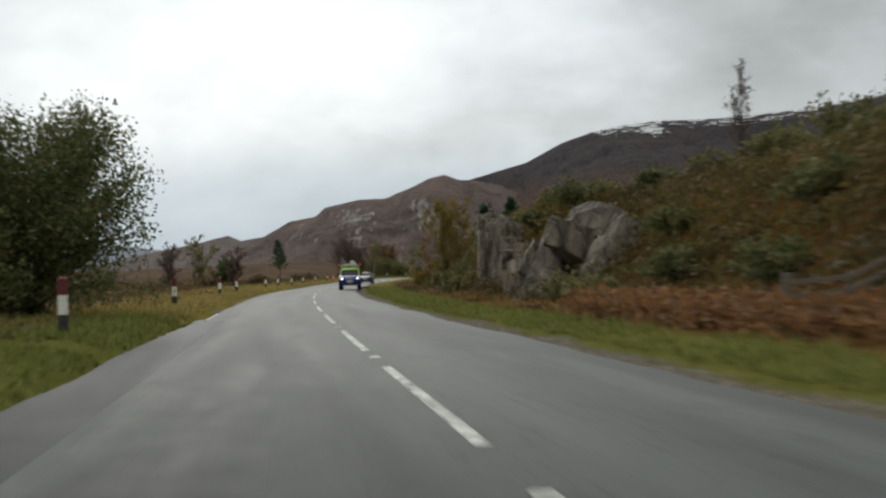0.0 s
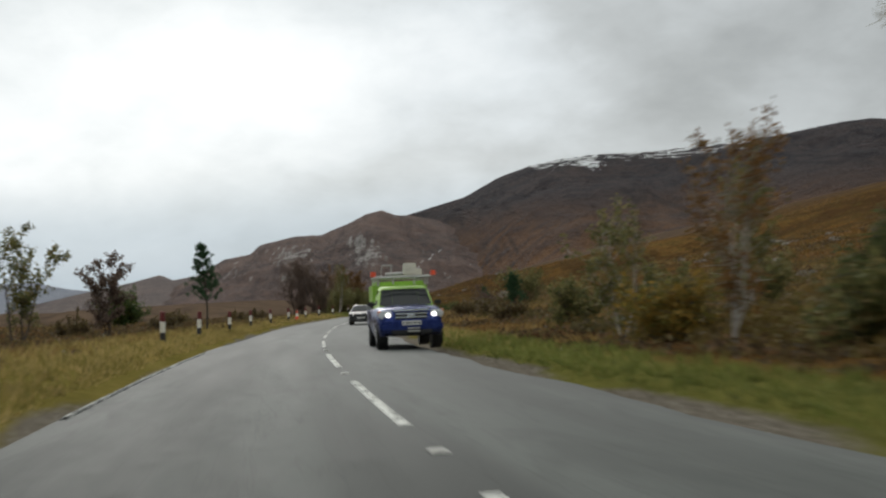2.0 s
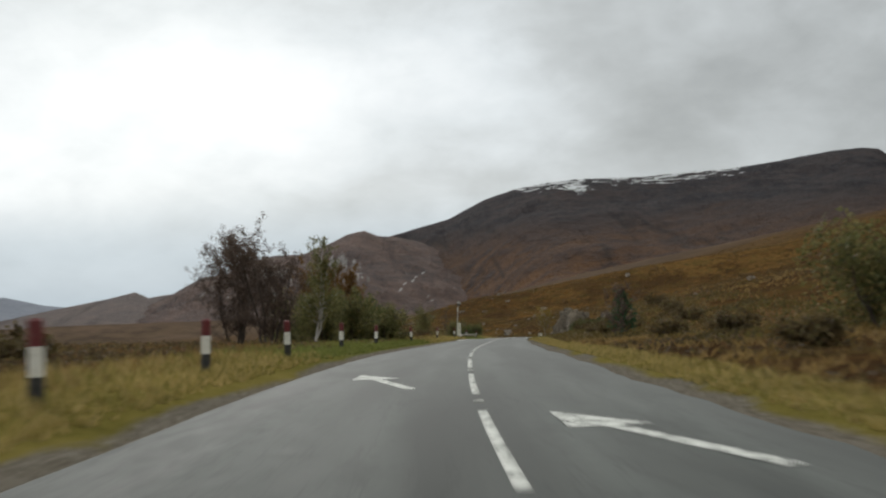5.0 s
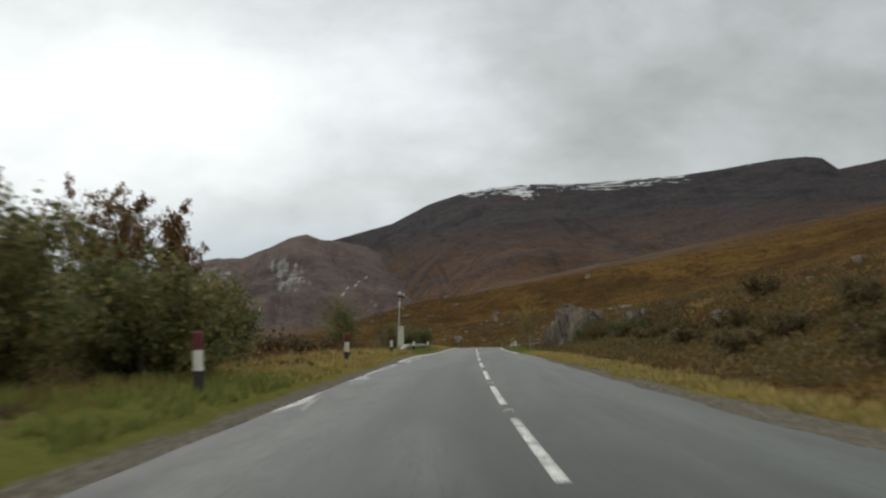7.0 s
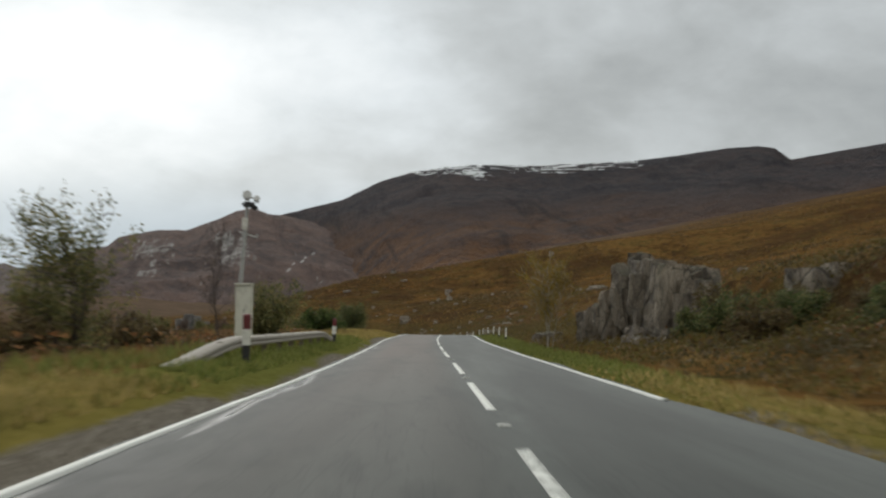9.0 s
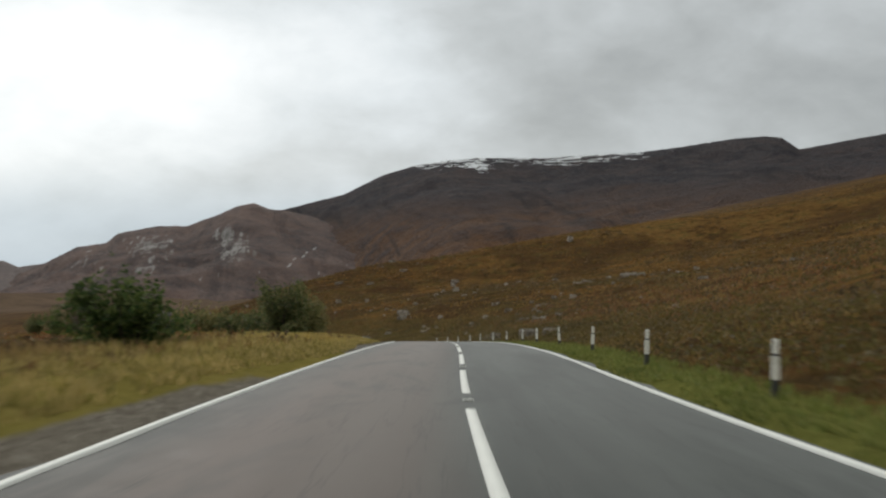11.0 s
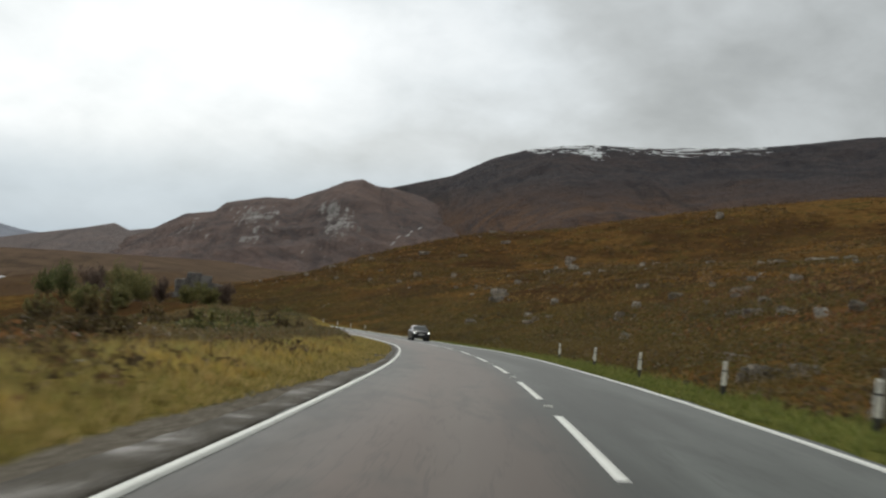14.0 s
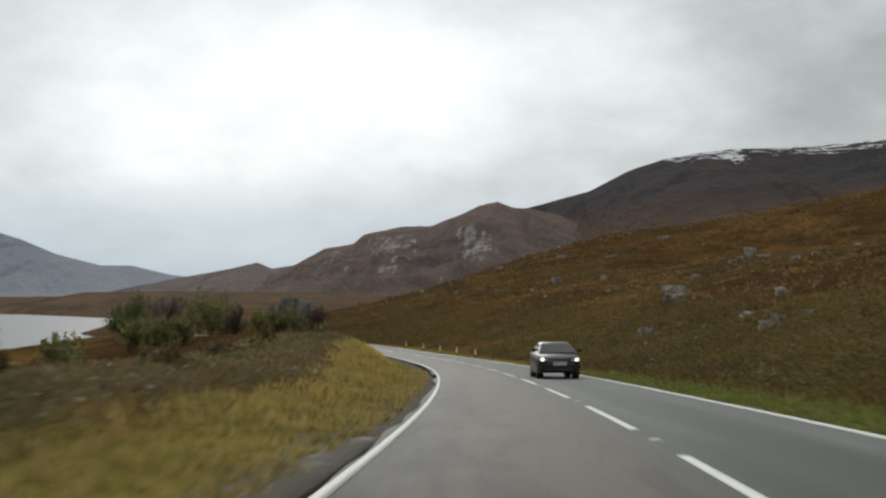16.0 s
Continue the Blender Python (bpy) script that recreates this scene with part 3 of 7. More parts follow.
def build_ground():
    ys = np.concatenate([np.arange(-160, -30, 6.0), np.arange(-30, 560, 1.9), np.arange(560, 760, 4.0), np.geomspace(760, 4700, 70)])
    side = np.concatenate([np.arange(0, 5, 0.5), np.arange(5, 30, 1.0), np.arange(30, 80, 2.5), np.geomspace(80, 3200, 60)])
    us = np.concatenate([-side[:0:-1], side])
    yy, uu = np.meshgrid(ys, us, indexing="ij")
    xx = road_x(np.clip(yy, -60, 660)) + uu
    zz = ground_z(xx, yy)
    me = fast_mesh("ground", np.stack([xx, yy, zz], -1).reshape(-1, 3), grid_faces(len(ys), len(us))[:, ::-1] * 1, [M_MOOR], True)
    yc = np.clip(yy, -60, 660)
    w = np.abs(uu) / np.hypot(1, road_x(yc + 0.5) - road_x(yc - 0.5))
    edge = 5.6 + 1.3 * fbm(xx / 5, yy / 5, 3, 31) + np.where(uu < 0, 1.0, 0.0)
    edge = np.where(uu < 0, edge - 1.3 * smooth(385, 410, yy), verge_end(yy) + 0.35 * fbm(xx / 3, yy / 3, 3, 31))
    verge = np.clip(1 - smooth(edge - np.where(uu < 0, 0.8, 0.3), edge + np.where(uu < 0, 1.2, 0.5), w), 0, 1) * (1 - smooth(600, 700, yy))
    a = me.attributes.new("verge", "FLOAT", "POINT")
    a.data.foreach_set("value", verge.astype(np.float32).ravel())
    lim = np.where(uu < 0, road_l(yc), road_r(yc)) + np.where((uu < 0) & (yy < 325), 0.14, 0.30) + 0.28 * fbm(xx / 2.2, yy / 2.2, 3, 51) + np.where((uu > 0) & (yy < 250), 0.55, 0.0) + np.where((uu < 0) & (yy > 320), 0.7, 0.0) + 0.40 * (uu < 0) * smooth(224, 240, yy) * (1 - smooth(300, 320, yy))
    mud = (1 - smooth(lim - 0.25, lim + 0.2, w)) * (1 - smooth(600, 700, yy))
    b_ = me.attributes.new("mud", "FLOAT", "POINT")
    b_.data.foreach_set("value", mud.astype(np.float32).ravel())
    c_ = me.attributes.new("lush", "FLOAT", "POINT")
    c_.data.foreach_set("value", lush_at(uu, yy).astype(np.float32).ravel())
    return tagged(new("ground", me), "rough moorland with brown grass and heather", "ground", kind="structure")


ground = build_ground()
ground.data.flip_normals()


# ---- road ----
def strip(name, y0, y1, a, b, lift, mat, step=1.0, wob=0.0, seed=0):
    """A thin band along the road between two offsets (numbers or functions of y), with a little thickness."""
    ys = np.linspace(y0, y1, max(2, int((y1 - y0) / step) + 1))
    fa = a(ys) if callable(a) else np.full(len(ys), a)
    fb = b(ys) if callable(b) else np.full(len(ys), b)
    if wob:
        fa, fb = fa + wob * fbm(ys * 0.9, ys * 0 + seed, 3, 1), fb + wob * fbm(ys * 0.9, ys * 0 + seed + 9, 3, 2)
    rows = []
    for off, dz in ((fa, lift - 0.05), (fa, lift), (0.5 * (fa + fb), lift), (fb, lift), (fb, lift - 0.05)):
        x, y = beside(ys, off)
        rows.append(np.stack([x, y, road_z(ys) + dz], -1))
    v = np.stack(rows, 1).reshape(-1, 3)
    return fast_mesh(name, v, grid_faces(len(ys), 5), [mat])


def build_road():
    ys = np.arange(-60, 676, 1.0)
    k = np.linspace(0, 1, 25)
    el = -(road_l(ys) + 0.28 - 0.12 * smooth(222, 234, ys) + 0.16 * fbm(ys / 2.5, ys * 0, 3, 4) + 0.1 * (1 - smooth(27, 30, ys)))
    er = road_r(ys) + 0.26 + 0.18 * fbm(ys / 2.5, ys * 0 + 5, 3, 6)
    off = el[:, None] * (1 - k) + er[:, None] * k
    x, y = beside(ys[:, None] + 0 * off, off)
    z = road_z(ys)[:, None] + 0 * off - 0.035 * (np.abs(2 * k - 1) ** 8)
    me = fast_mesh("road", np.stack([x, y, z], -1).reshape(-1, 3), grid_faces(len(ys), 25), [M_ASPHALT], True)
    wet = 0.62 * smooth(185, 200, ys) * (1 - smooth(283, 292, ys)) + 0.3 * smooth(330, 340, ys)
    film_w = (0.95 + 0.75 * (1 - smooth(225, 245, ys)))[:, None]
    wet2 = wet[:, None] * (1 - smooth(0.2, 1.0, (off - el[:, None]) / film_w))
    for key, val in (("across", off), ("along", ys[:, None] + 0 * off), ("wet", wet2)):
        at_ = me.attributes.new(key, "FLOAT", "POINT")
        at_.data.foreach_set("value", val.astype(np.float32).ravel())
    return tagged(new("road", me), "damp grey tarmac two-lane road with patched wheel tracks", "road", kind="structure")


road = build_road()
DASHES = np.concatenate([[-20.6, -11.6, -2.6, 6.6, 15.4, 24.9, 33.7, 42.7, 51.8, 61.3, 71.0, 81.9, 93.0, 101.8, 111.5], np.arange(120.0, 183, 8.86),
                         [191.3, 200.1, 209.2, 218.9, 227.9, 238.9, 248.8, 258.0, 268.7, 277.0, 285.9], np.arange(294.2, 330, 8.32),
                         [335.8, 345.1, 354.6, 364.1, 374.4, 383.8, 394.6, 404.2, 413.4, 423.8, 433.2, 442.6], np.arange(451.6, 660, 8.9)])
for y0 in DASHES:
    ob = part("centre_dash", strip("centre_dash", y0, y0 + 5.95, -0.056, 0.056, 0.006, M_LINE if y0 > 240 else M_WORN, 0.5), None, road)
for nm, y0, y1, sd, mt in (("left", 29.5, 35, -1, M_WORN), ("left", 43, 59, -1, M_FADED), ("left", 64, 82, -1, M_FADED), ("left", 88, 111, -1, M_GHOST), ("left", 117, 150, -1, M_FADED), ("left", 228, 660, -1, M_LINE), ("right", 86, 101, 1, M_FADED), ("right", 251, 660, 1, M_LINE)):
    f_ = road_l if sd < 0 else road_r
    part("edge_line", strip("edge_line", y0, y1, lambda y: sd * f_(y) - (0.04 if mt is M_LINE else 0.032), lambda y: sd * f_(y) + (0.04 if mt is M_LINE else 0.032), 0.006, mt, 1.0), None, road)


# ---- mountains ----
def mountain(name, crest, mat, base, reach, back, amp, label, n=260, m=70, seed=0, power=1.25, tuck=0.0):
    """A ridge through crest points, falling towards the viewer over reach metres and away over back metres."""
    c = np.array(crest, float)
    s = np.concatenate([[0], np.cumsum(np.hypot(np.diff(c[:, 0]), np.diff(c[:, 1])))])
    t = np.linspace(0, s[-1], n)
    cx, cy, cz = (np.interp(t, s, c[:, k]) for k in range(3))
    d = np.concatenate([np.linspace(-1, 0, m // 4)[:-1], np.linspace(0, 1, m)])
    view = np.stack([cx, cy - 250], -1)
    view /= np.linalg.norm(view, axis=1, keepdims=True)
    # towards its first end the ridge may run in behind its neighbour
    span = (0.08 + 0.92 * smooth(0.0, tuck, t / s[-1]) if tuck else np.ones(n))[:, None]
    dist = np.hypot(cx, cy - 250)[:, None]
    run = np.where(d < 0, d * back, d * np.minimum(reach, 0.72 * dist) * span)
    X = cx[:, None] - view[:, :1] * run
    Y = cy[:, None] - view[:, 1:] * run
    fall = np.where(d < 0, 1 - np.abs(d) ** 1.3, np.clip(1 - d, 0, 1) ** power)
    # the shape of the crest fades out down the slope
    q = np.arange(-24, 25)
    soft_z = np.convolve(np.pad(cz, 24, mode="edge"), np.exp(-0.5 * (q / 10.0) ** 2) / np.exp(-0.5 * (q / 10.0) ** 2).sum(), "valid")
    fade = smooth(0.0, 0.30, d)[None]
    Z = base + (cz[:, None] * (1 - fade) + soft_z[:, None] * fade - base) * fall
    rel = ridged(X / 420, Y / 420, 6, seed) - 0.55
    fine = fbm(X / 70, Y / 70, 5, seed + 40)
    mask = np.clip(np.abs(d) * 7, 0.06, 1) * np.clip((1.02 - np.abs(d)) * 4, 0, 1)
    Z = Z + mask * amp * (rel * 1.3 + 0.22 * fine)
    Z = Z + (0.02 * amp + 0.6) * fbm(X / 18, Y / 18, 3, seed + 60)
    me = fast_mesh(name, np.stack([X, Y, Z], -1).reshape(-1, 3), grid_faces(n, len(d)), [mat], True)
    return tagged(new(name, me), label, "mountain", kind="structure")


# the pale blue of the farthest hills is aerial haze put into their colour
M_FAR = mountain_mat("far_hill_haze_blue", (0.395, 0.425, 0.500), (0.335, 0.365, 0.440), (0.42, 0.445, 0.50), False, 0.9)
# both browns below are lightened and greyed to paint in the haze
M_BUMP = mountain_mat("low_ridge", (0.245, 0.198, 0.182), (0.178, 0.152, 0.152), (0.28, 0.255, 0.24), False, 0.66)
M_CRAG = mountain_mat("craggy_hill", (0.225, 0.158, 0.138), (0.130, 0.108, 0.108), (0.41, 0.385, 0.37), False, 0.60, None,
                     ((-385, 138, 105, 74, -0.9, 0.20), (-128, 130, 72, 76, -0.35, 0.21), (-330, 62, 60, 26, -0.6, 0.12), (-560, 96, 90, 44, -0.6, 0.10), (-470, 63, 40, 24, -0.5, 0.05)),
                     ((97, 122, 6), (74, 108, 4), (63, 94, 6), (36, 81, 4), (24, 64, 7)))
M_SNOW = mountain_mat("snow_mountain_side", (0.086, 0.067, 0.066), (0.047, 0.047, 0.056), (0.13, 0.120, 0.120), True, 0.655, (40.0, 300.0, (0.215, 0.112, 0.054)), ((150, 60, 60, 30, 0.4, 0.12),))
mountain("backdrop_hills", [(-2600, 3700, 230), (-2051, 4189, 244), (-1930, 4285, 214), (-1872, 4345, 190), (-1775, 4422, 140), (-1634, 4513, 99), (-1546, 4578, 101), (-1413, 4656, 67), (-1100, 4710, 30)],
         M_FAR, -60, 900, 300, 20, "distant hills beyond the loch, coloured pale blue for haze", seed=3)
mountain("low_mountain", [(-2500, 3300, -50), (-1960, 3750, -44), (-1559, 3947, -36), (-1403, 4012, -2), (-1205, 4083, 42), (-1013, 4141, 80), (-932, 4162, 101), (-884, 4174, 79), (-810, 4191, 91), (-695, 4214, 83), (-560, 4230, 60)],
         M_BUMP, -80, 1500, 400, 22, "low brown ridge with a small knoll", seed=11)
mountain("craggy_mountain", [(-950, 3940, -20), (-837, 3980, 56), (-771, 4012, 86), (-669, 4049, 145), (-580, 4082, 162), (-547, 4104, 195), (-418, 4138, 225), (-323, 4164, 227), (-228, 4188, 266), (-152, 4209, 303), (-93, 4228, 316), (-42, 4245, 296), (7, 4262, 295), (130, 4277, 270), (420, 4290, 170)],
         M_CRAG, -90, 1900, 400, 62, "brown hill with pale rock crags", n=330, m=110, seed=17, power=0.95)
mountain("snowy_mountain", [(-330, 4430, 190), (-118, 4477, 278), (7, 4501, 314), (92, 4523, 338), (199, 4542, 368), (243, 4562, 381), (392, 4573, 460), (522, 4582, 502), (653, 4587, 527), (785, 4587, 542), (1062, 4550, 542), (1136, 4486, 543), (1321, 4327, 539), (1450, 4176, 544), (1623, 3999, 560), (1672, 3868, 550), (1681, 3753, 529), (1686, 3639, 474), (1764, 3486, 484), (1842, 3326, 492), (2022, 3090, 495), (2227, 2801, 451), (2500, 2100, 380), (2700, 1300, 330)],
         M_SNOW, -60, 2900, 350, 42, "dark heather mountain with snow streaks along its crest", n=500, m=110, seed=23, power=1.05, tuck=0.22)

# ---- loch ----
def loch():
    ys = np.linspace(470, 1530, 32)
    shore = shore_x(ys) + 40
    k = np.linspace(0, 1, 30)
    xx = -2600 * (1 - k[None]) + shore[:, None] * k[None]
    yy = ys[:, None] + 0 * xx
    return tagged(new("water", fast_mesh("water", np.stack([xx, yy, 0 * xx - 31.0], -1).reshape(-1, 3), grid_faces(32, 30)[:, ::-1], [M_WATER])), "pale grey loch under an overcast sky", "water", kind="structure")


loch()


# ---- rocks ----
def rock_mesh(name, sx, sy, sz, seed, detail=2, rough=0.10, boxy=0.5):
    """A broken block of stone: a cube split along random planes, mostly steep ones, then cut finer and roughened."""
    r = random.Random(seed)
    bm = bmesh.new()
    bmesh.ops.create_cube(bm, size=2.0)
    for k in range(15):
        steep = r.random() < boxy
        n = Vector((r.uniform(-1, 1), r.uniform(-1, 1), r.uniform(-0.18, 0.3) if steep else r.uniform(-0.9, 1.2))).normalized()
        reach_ = abs(n.x) + abs(n.y) + abs(n.z)
        geom = list(bm.verts) + list(bm.edges) + list(bm.faces)
        cutp = bmesh.ops.bisect_plane(bm, geom=geom, plane_co=n * reach_ * r.uniform(0.60, 0.88), plane_no=n, clear_outer=True)
        rim = [e for e in cutp["geom_cut"] if isinstance(e, bmesh.types.BMEdge)]
        if rim:
            bmesh.ops.holes_fill(bm, edges=rim)
    bmesh.ops.triangulate(bm, faces=bm.faces)
    lim = 0.5 / (2 ** detail) * 1.5
    for _ in range(detail + 1):
        es = [e for e in bm.edges if e.calc_length() > lim]
        if es:
            bmesh.ops.subdivide_edges(bm, edges=es, cuts=1)
            bmesh.ops.triangulate(bm, faces=bm.faces)
    off_ = Vector((seed * 3.1, seed * 1.7, seed * 0.9))
    bm.normal_update()
    shift = []
    for v in bm.verts:
        p = Vector((v.co.x * sx, v.co.y * sy, v.co.z * sz))
        q = Vector((p.x * 1.5, p.y * 1.5, p.z * 0.42)) + off_
        crack_ = max(0.0, 0.16 - abs(noise.noise(q))) / 0.16
        ledge = noise.cell(Vector((p.x * 1.3, p.y * 1.3, p.z * 0.8)) + off_)
        n = rough * (0.75 * noise.fractal(p * 2.2 + off_, 1.0, 2.0, 4) - 0.75 * crack_ * crack_ + 0.30 * ledge)
        shift.append(p + v.normal * n)
    for v, p in zip(bm.verts, shift):
        v.co = p
    me = bpy.data.meshes.new(name)
    bm.to_mesh(me)
    bm.free()
    me.shade_smooth()
    me.set_sharp_from_angle(angle=radians(28))
    return me


def outcrop(label, at, blocks, seed, mat):
    top = empty("rock_outcrop", pose(*at))
    for k, (x, y, z, sx, sy, sz, rz, tilt) in enumerate(blocks):
        ob = part("rock_block", rock_mesh("rock_block", sx, sy, sz, seed + k * 7, 2, 0.09, 0.85), mat, top)
        ob.matrix_world = pose(x, y, z, 0, tilt, rz)
        rr = random.Random(seed * 31 + k)
        for q in range(2):
            f = rr.uniform(0.30, 0.5)
            ob = part("rock_block", rock_mesh("rock_block", sx * f, sy * f, sz * f * 1.1, seed + k * 7 + q + 900, 1, 0.06, 0.75), mat, top)
            ob.matrix_world = pose(x - sx * rr.uniform(0.5, 0.85), y + sy * rr.uniform(-0.8, 0.8), z + sz * rr.uniform(-0.85, 0.55), rr.uniform(-8, 8), tilt + rr.uniform(-10, 10), rz + rr.uniform(-25, 25))
    return tagged(top, label, "rock")


M_ROCK_DARK = rock("dark_crag_rock", (0.045, 0.042, 0.042), (0.26, 0.245, 0.235), 0.3)
M_ROCK_PALE = rock("pale_boulder_rock", (0.20, 0.170, 0.140), (0.50, 0.435, 0.36), 0.3)
outcrop("tall weathered grey rock face cut beside the road", (2, 45, -1), [
    (0.65, 53.6, -0.35, 0.55, 0.95, 1.75, 20, 24), (1.50, 51.6, 0.70, 1.15, 0.62, 2.00, 4, 2), (1.85, 50.5, 0.65, 1.25, 0.60, 2.05, -6, 0), (1.05, 51.3, 2.75, 0.60, 0.50, 0.22, 15, 6),
    (1.60, 49.5, 0.40, 1.00, 0.50, 1.90, 8, 3), (2.15, 48.5, 0.45, 1.25, 0.60, 1.95, -4, 0), (1.95, 47.5, 0.10, 1.05, 0.50, 1.70, 10, 2), (2.35, 46.5, 0.05, 1.15, 0.60, 1.65, -6, 3),
    (2.20, 45.4, -0.20, 1.00, 0.60, 1.35, 8, 0), (2.65, 44.3, -0.05, 1.15, 0.65, 1.45, -8, 4), (2.45, 43.1, -0.40, 1.00, 0.60, 1.15, 6, 2), (2.90, 42.0, -0.45, 1.10, 0.70, 1.10, -6, 6),
    (3.5, 41.2, 0.0, 1.4, 1.2, 1.3, 14, 24), (5.3, 39.8, 0.95, 2.15, 1.4, 1.2, 20, 34), (3.3, 39.0, -0.5, 1.3, 1.1, 0.95, -10, 26)], 3, M_ROCK)
outcrop("grey rock outcrop above the bracken", (5, 35, 0), [
    (6.0, 37.0, 0.5, 1.7, 1.3, 1.05, 10, 30), (4.6, 35.4, -0.25, 1.2, 1.1, 0.6, -12, 20), (7.6, 37.6, 1.7, 0.9, 0.8, 0.6, 30, 10)], 61, M_ROCK)
outcrop("rough grey rock cutting with a dark overhang", (10.8, 278, -4), [
    (11.35, 280.6, -2.50, 0.95, 0.75, 1.60, 12, -3), (11.50, 279.0, -2.35, 1.00, 0.95, 1.55, -6, 0), (11.75, 277.4, -2.50, 1.00, 0.85, 1.50, 8, 2), (11.35, 280.2, -0.74, 0.50, 0.42, 0.26, 20, 0),
    (12.10, 276.2, -2.75, 0.80, 0.60, 1.10, -10, 4), (10.95, 282.1, -3.00, 0.80, 0.70, 1.05, 14, -6), (10.70, 283.4, -3.50, 0.72, 0.70, 0.82, -12, -10), (10.65, 284.8, -3.75, 0.62, 0.75, 0.85, 8, -12),
    (10.45, 277.4, -4.05, 0.60, 0.80, 0.52, 12, 8), (10.10, 276.0, -4.25, 0.60, 0.70, 0.42, -9, 8), (10.60, 275.2, -3.95, 0.52, 0.60, 0.48, 25, 4), (12.70, 278.5, -1.75, 1.10, 1.60, 0.70, 0, 6)], 131, M_ROCK)
outcrop("low broken rock band on the heather shelf", (17, 274, -2), [
    (15.4, 273.4, -2.0, 0.9, 0.8, 0.80, 15, 0), (17.0, 273.8, -1.75, 1.0, 0.8, 0.75, -10, 4), (18.7, 274.4, -1.5, 0.9, 0.8, 0.7, 20, 0), (20.8, 274.2, -1.25, 1.1, 0.8, 0.75, 5, 0)], 171, M_ROCK)
outcrop("dark crag standing above the loch side", (-36, 655, -18), [
    (-39.0, 654, -15.2, 1.9, 2.4, 3.9, 10, -10), (-36.2, 654.5, -14.0, 1.8, 2.4, 4.4, -15, 0), (-33.6, 655, -14.4, 1.8, 2.4, 4.2, 12, 4), (-31.0, 656, -15.6, 2.2, 2.6, 3.4, 25, 8), (-35, 652.6, -16.6, 3.0, 1.6, 2.6, 5, 0)], 191, M_ROCK_DARK)
outcrop("pale rocks behind the roadside marker posts", (22, 365, -7), [
    (22.3, 369.2, -6.85, 0.5, 0.7, 0.5, 10, 0), (21.9, 366.2, -6.8, 0.4, 0.5, 0.42, -20, 5), (22.3, 362.6, -6.6, 0.45, 0.6, 0.58, 30, 0), (22.9, 385.0, -7.7, 0.5, 0.6, 0.5, 10, 0)], 211, M_ROCK)
outcrop("flat pinkish rock slab in the heather by the road", (24.4, 396.5, -8.4), [
    (24.4, 396.6, -8.45, 0.62, 0.5, 0.42, 8, 6), (25.3, 395.8, -8.25, 0.45, 0.4, 0.35, -20, 10)], 231, M_ROCK)

BOULDERS = [(64.3, 505, 1.5), (55.7, 611, 2.2), (52.8, 593, 1.8), (31.9, 536.6, 1.7), (59, 637, 1.9), (38.6, 473, 1.0), (29.9, 482, 0.9), (31, 479.8, 0.8),
            (24.2, 497.2, 1.6), (9.3, 673, 2.2), (-3.3, 120.8, 0.5), (-4.8, 133.9, 0.6), (11.5, 297.0, 1.6), (26, 404, 0.9), (1.0, 128, 0.5), (33.1, 455.4, 1.3), (34.6, 456.2, 0.9), (30.9, 495.4, 1.2), (41.1, 443.7, 1.1), (30.5, 529.8, 2.0), (44.1, 459.8, 1.0), (43.7, 477.7, 1.2), (60.5, 644, 2.6), (32.2, 545, 2.2), (28.5, 478, 1.3), (46.6, 712, 2.6), (108.6, 676, 3.4)]
stones = [rock_mesh("boulder", 1.0, 0.8, 0.6, 300 + k, 1, 0.15, 0.7) for k in range(6)]
brng = random.Random(5)
spots = [(x, y, s * 0.48, True) for x, y, s in BOULDERS]
while len(spots) < 275:
    y = brng.uniform(300, 690)
    u = brng.uniform(9, 120)
    x = float(road_x(min(y, 660))) + u
    if brng.random() < 0.5 and y < 400:
        continue
    spots.append((x, y, 0.16 + 0.46 * brng.random() ** 2.2 * (0.8 + u / 60), False))
while len(spots) < 305:
    y, u = brng.uniform(95, 300), brng.uniform(14, 90)
    spots.append((float(road_x(y)) + u, y, brng.uniform(0.2, 0.6) * (0.7 + u / 60), False))
for k, (x, y, s, big) in enumerate(spots):
    ob = new("boulder", stones[k % 6])
    if not stones[k % 6].materials:
        stones[k % 6].materials.append(M_ROCK_PALE if k % 3 else M_ROCK)
    ob.matrix_world = pose(x, y, float(ground_z(x, y)) + (0.22 if y > 320 else 0.06) * s, brng.uniform(-12, 12), brng.uniform(-12, 12), brng.uniform(0, 360)) @ Matrix.Diagonal((s * brng.uniform(0.8, 1.7), s * brng.uniform(0.7, 1.2), s * brng.uniform(0.6, 1.5), 1))
    tagged(ob, "large grey boulder lying in the moor grass" if big else "small weathered boulder half sunk in heather", "boulder", "boulders on the hillside")


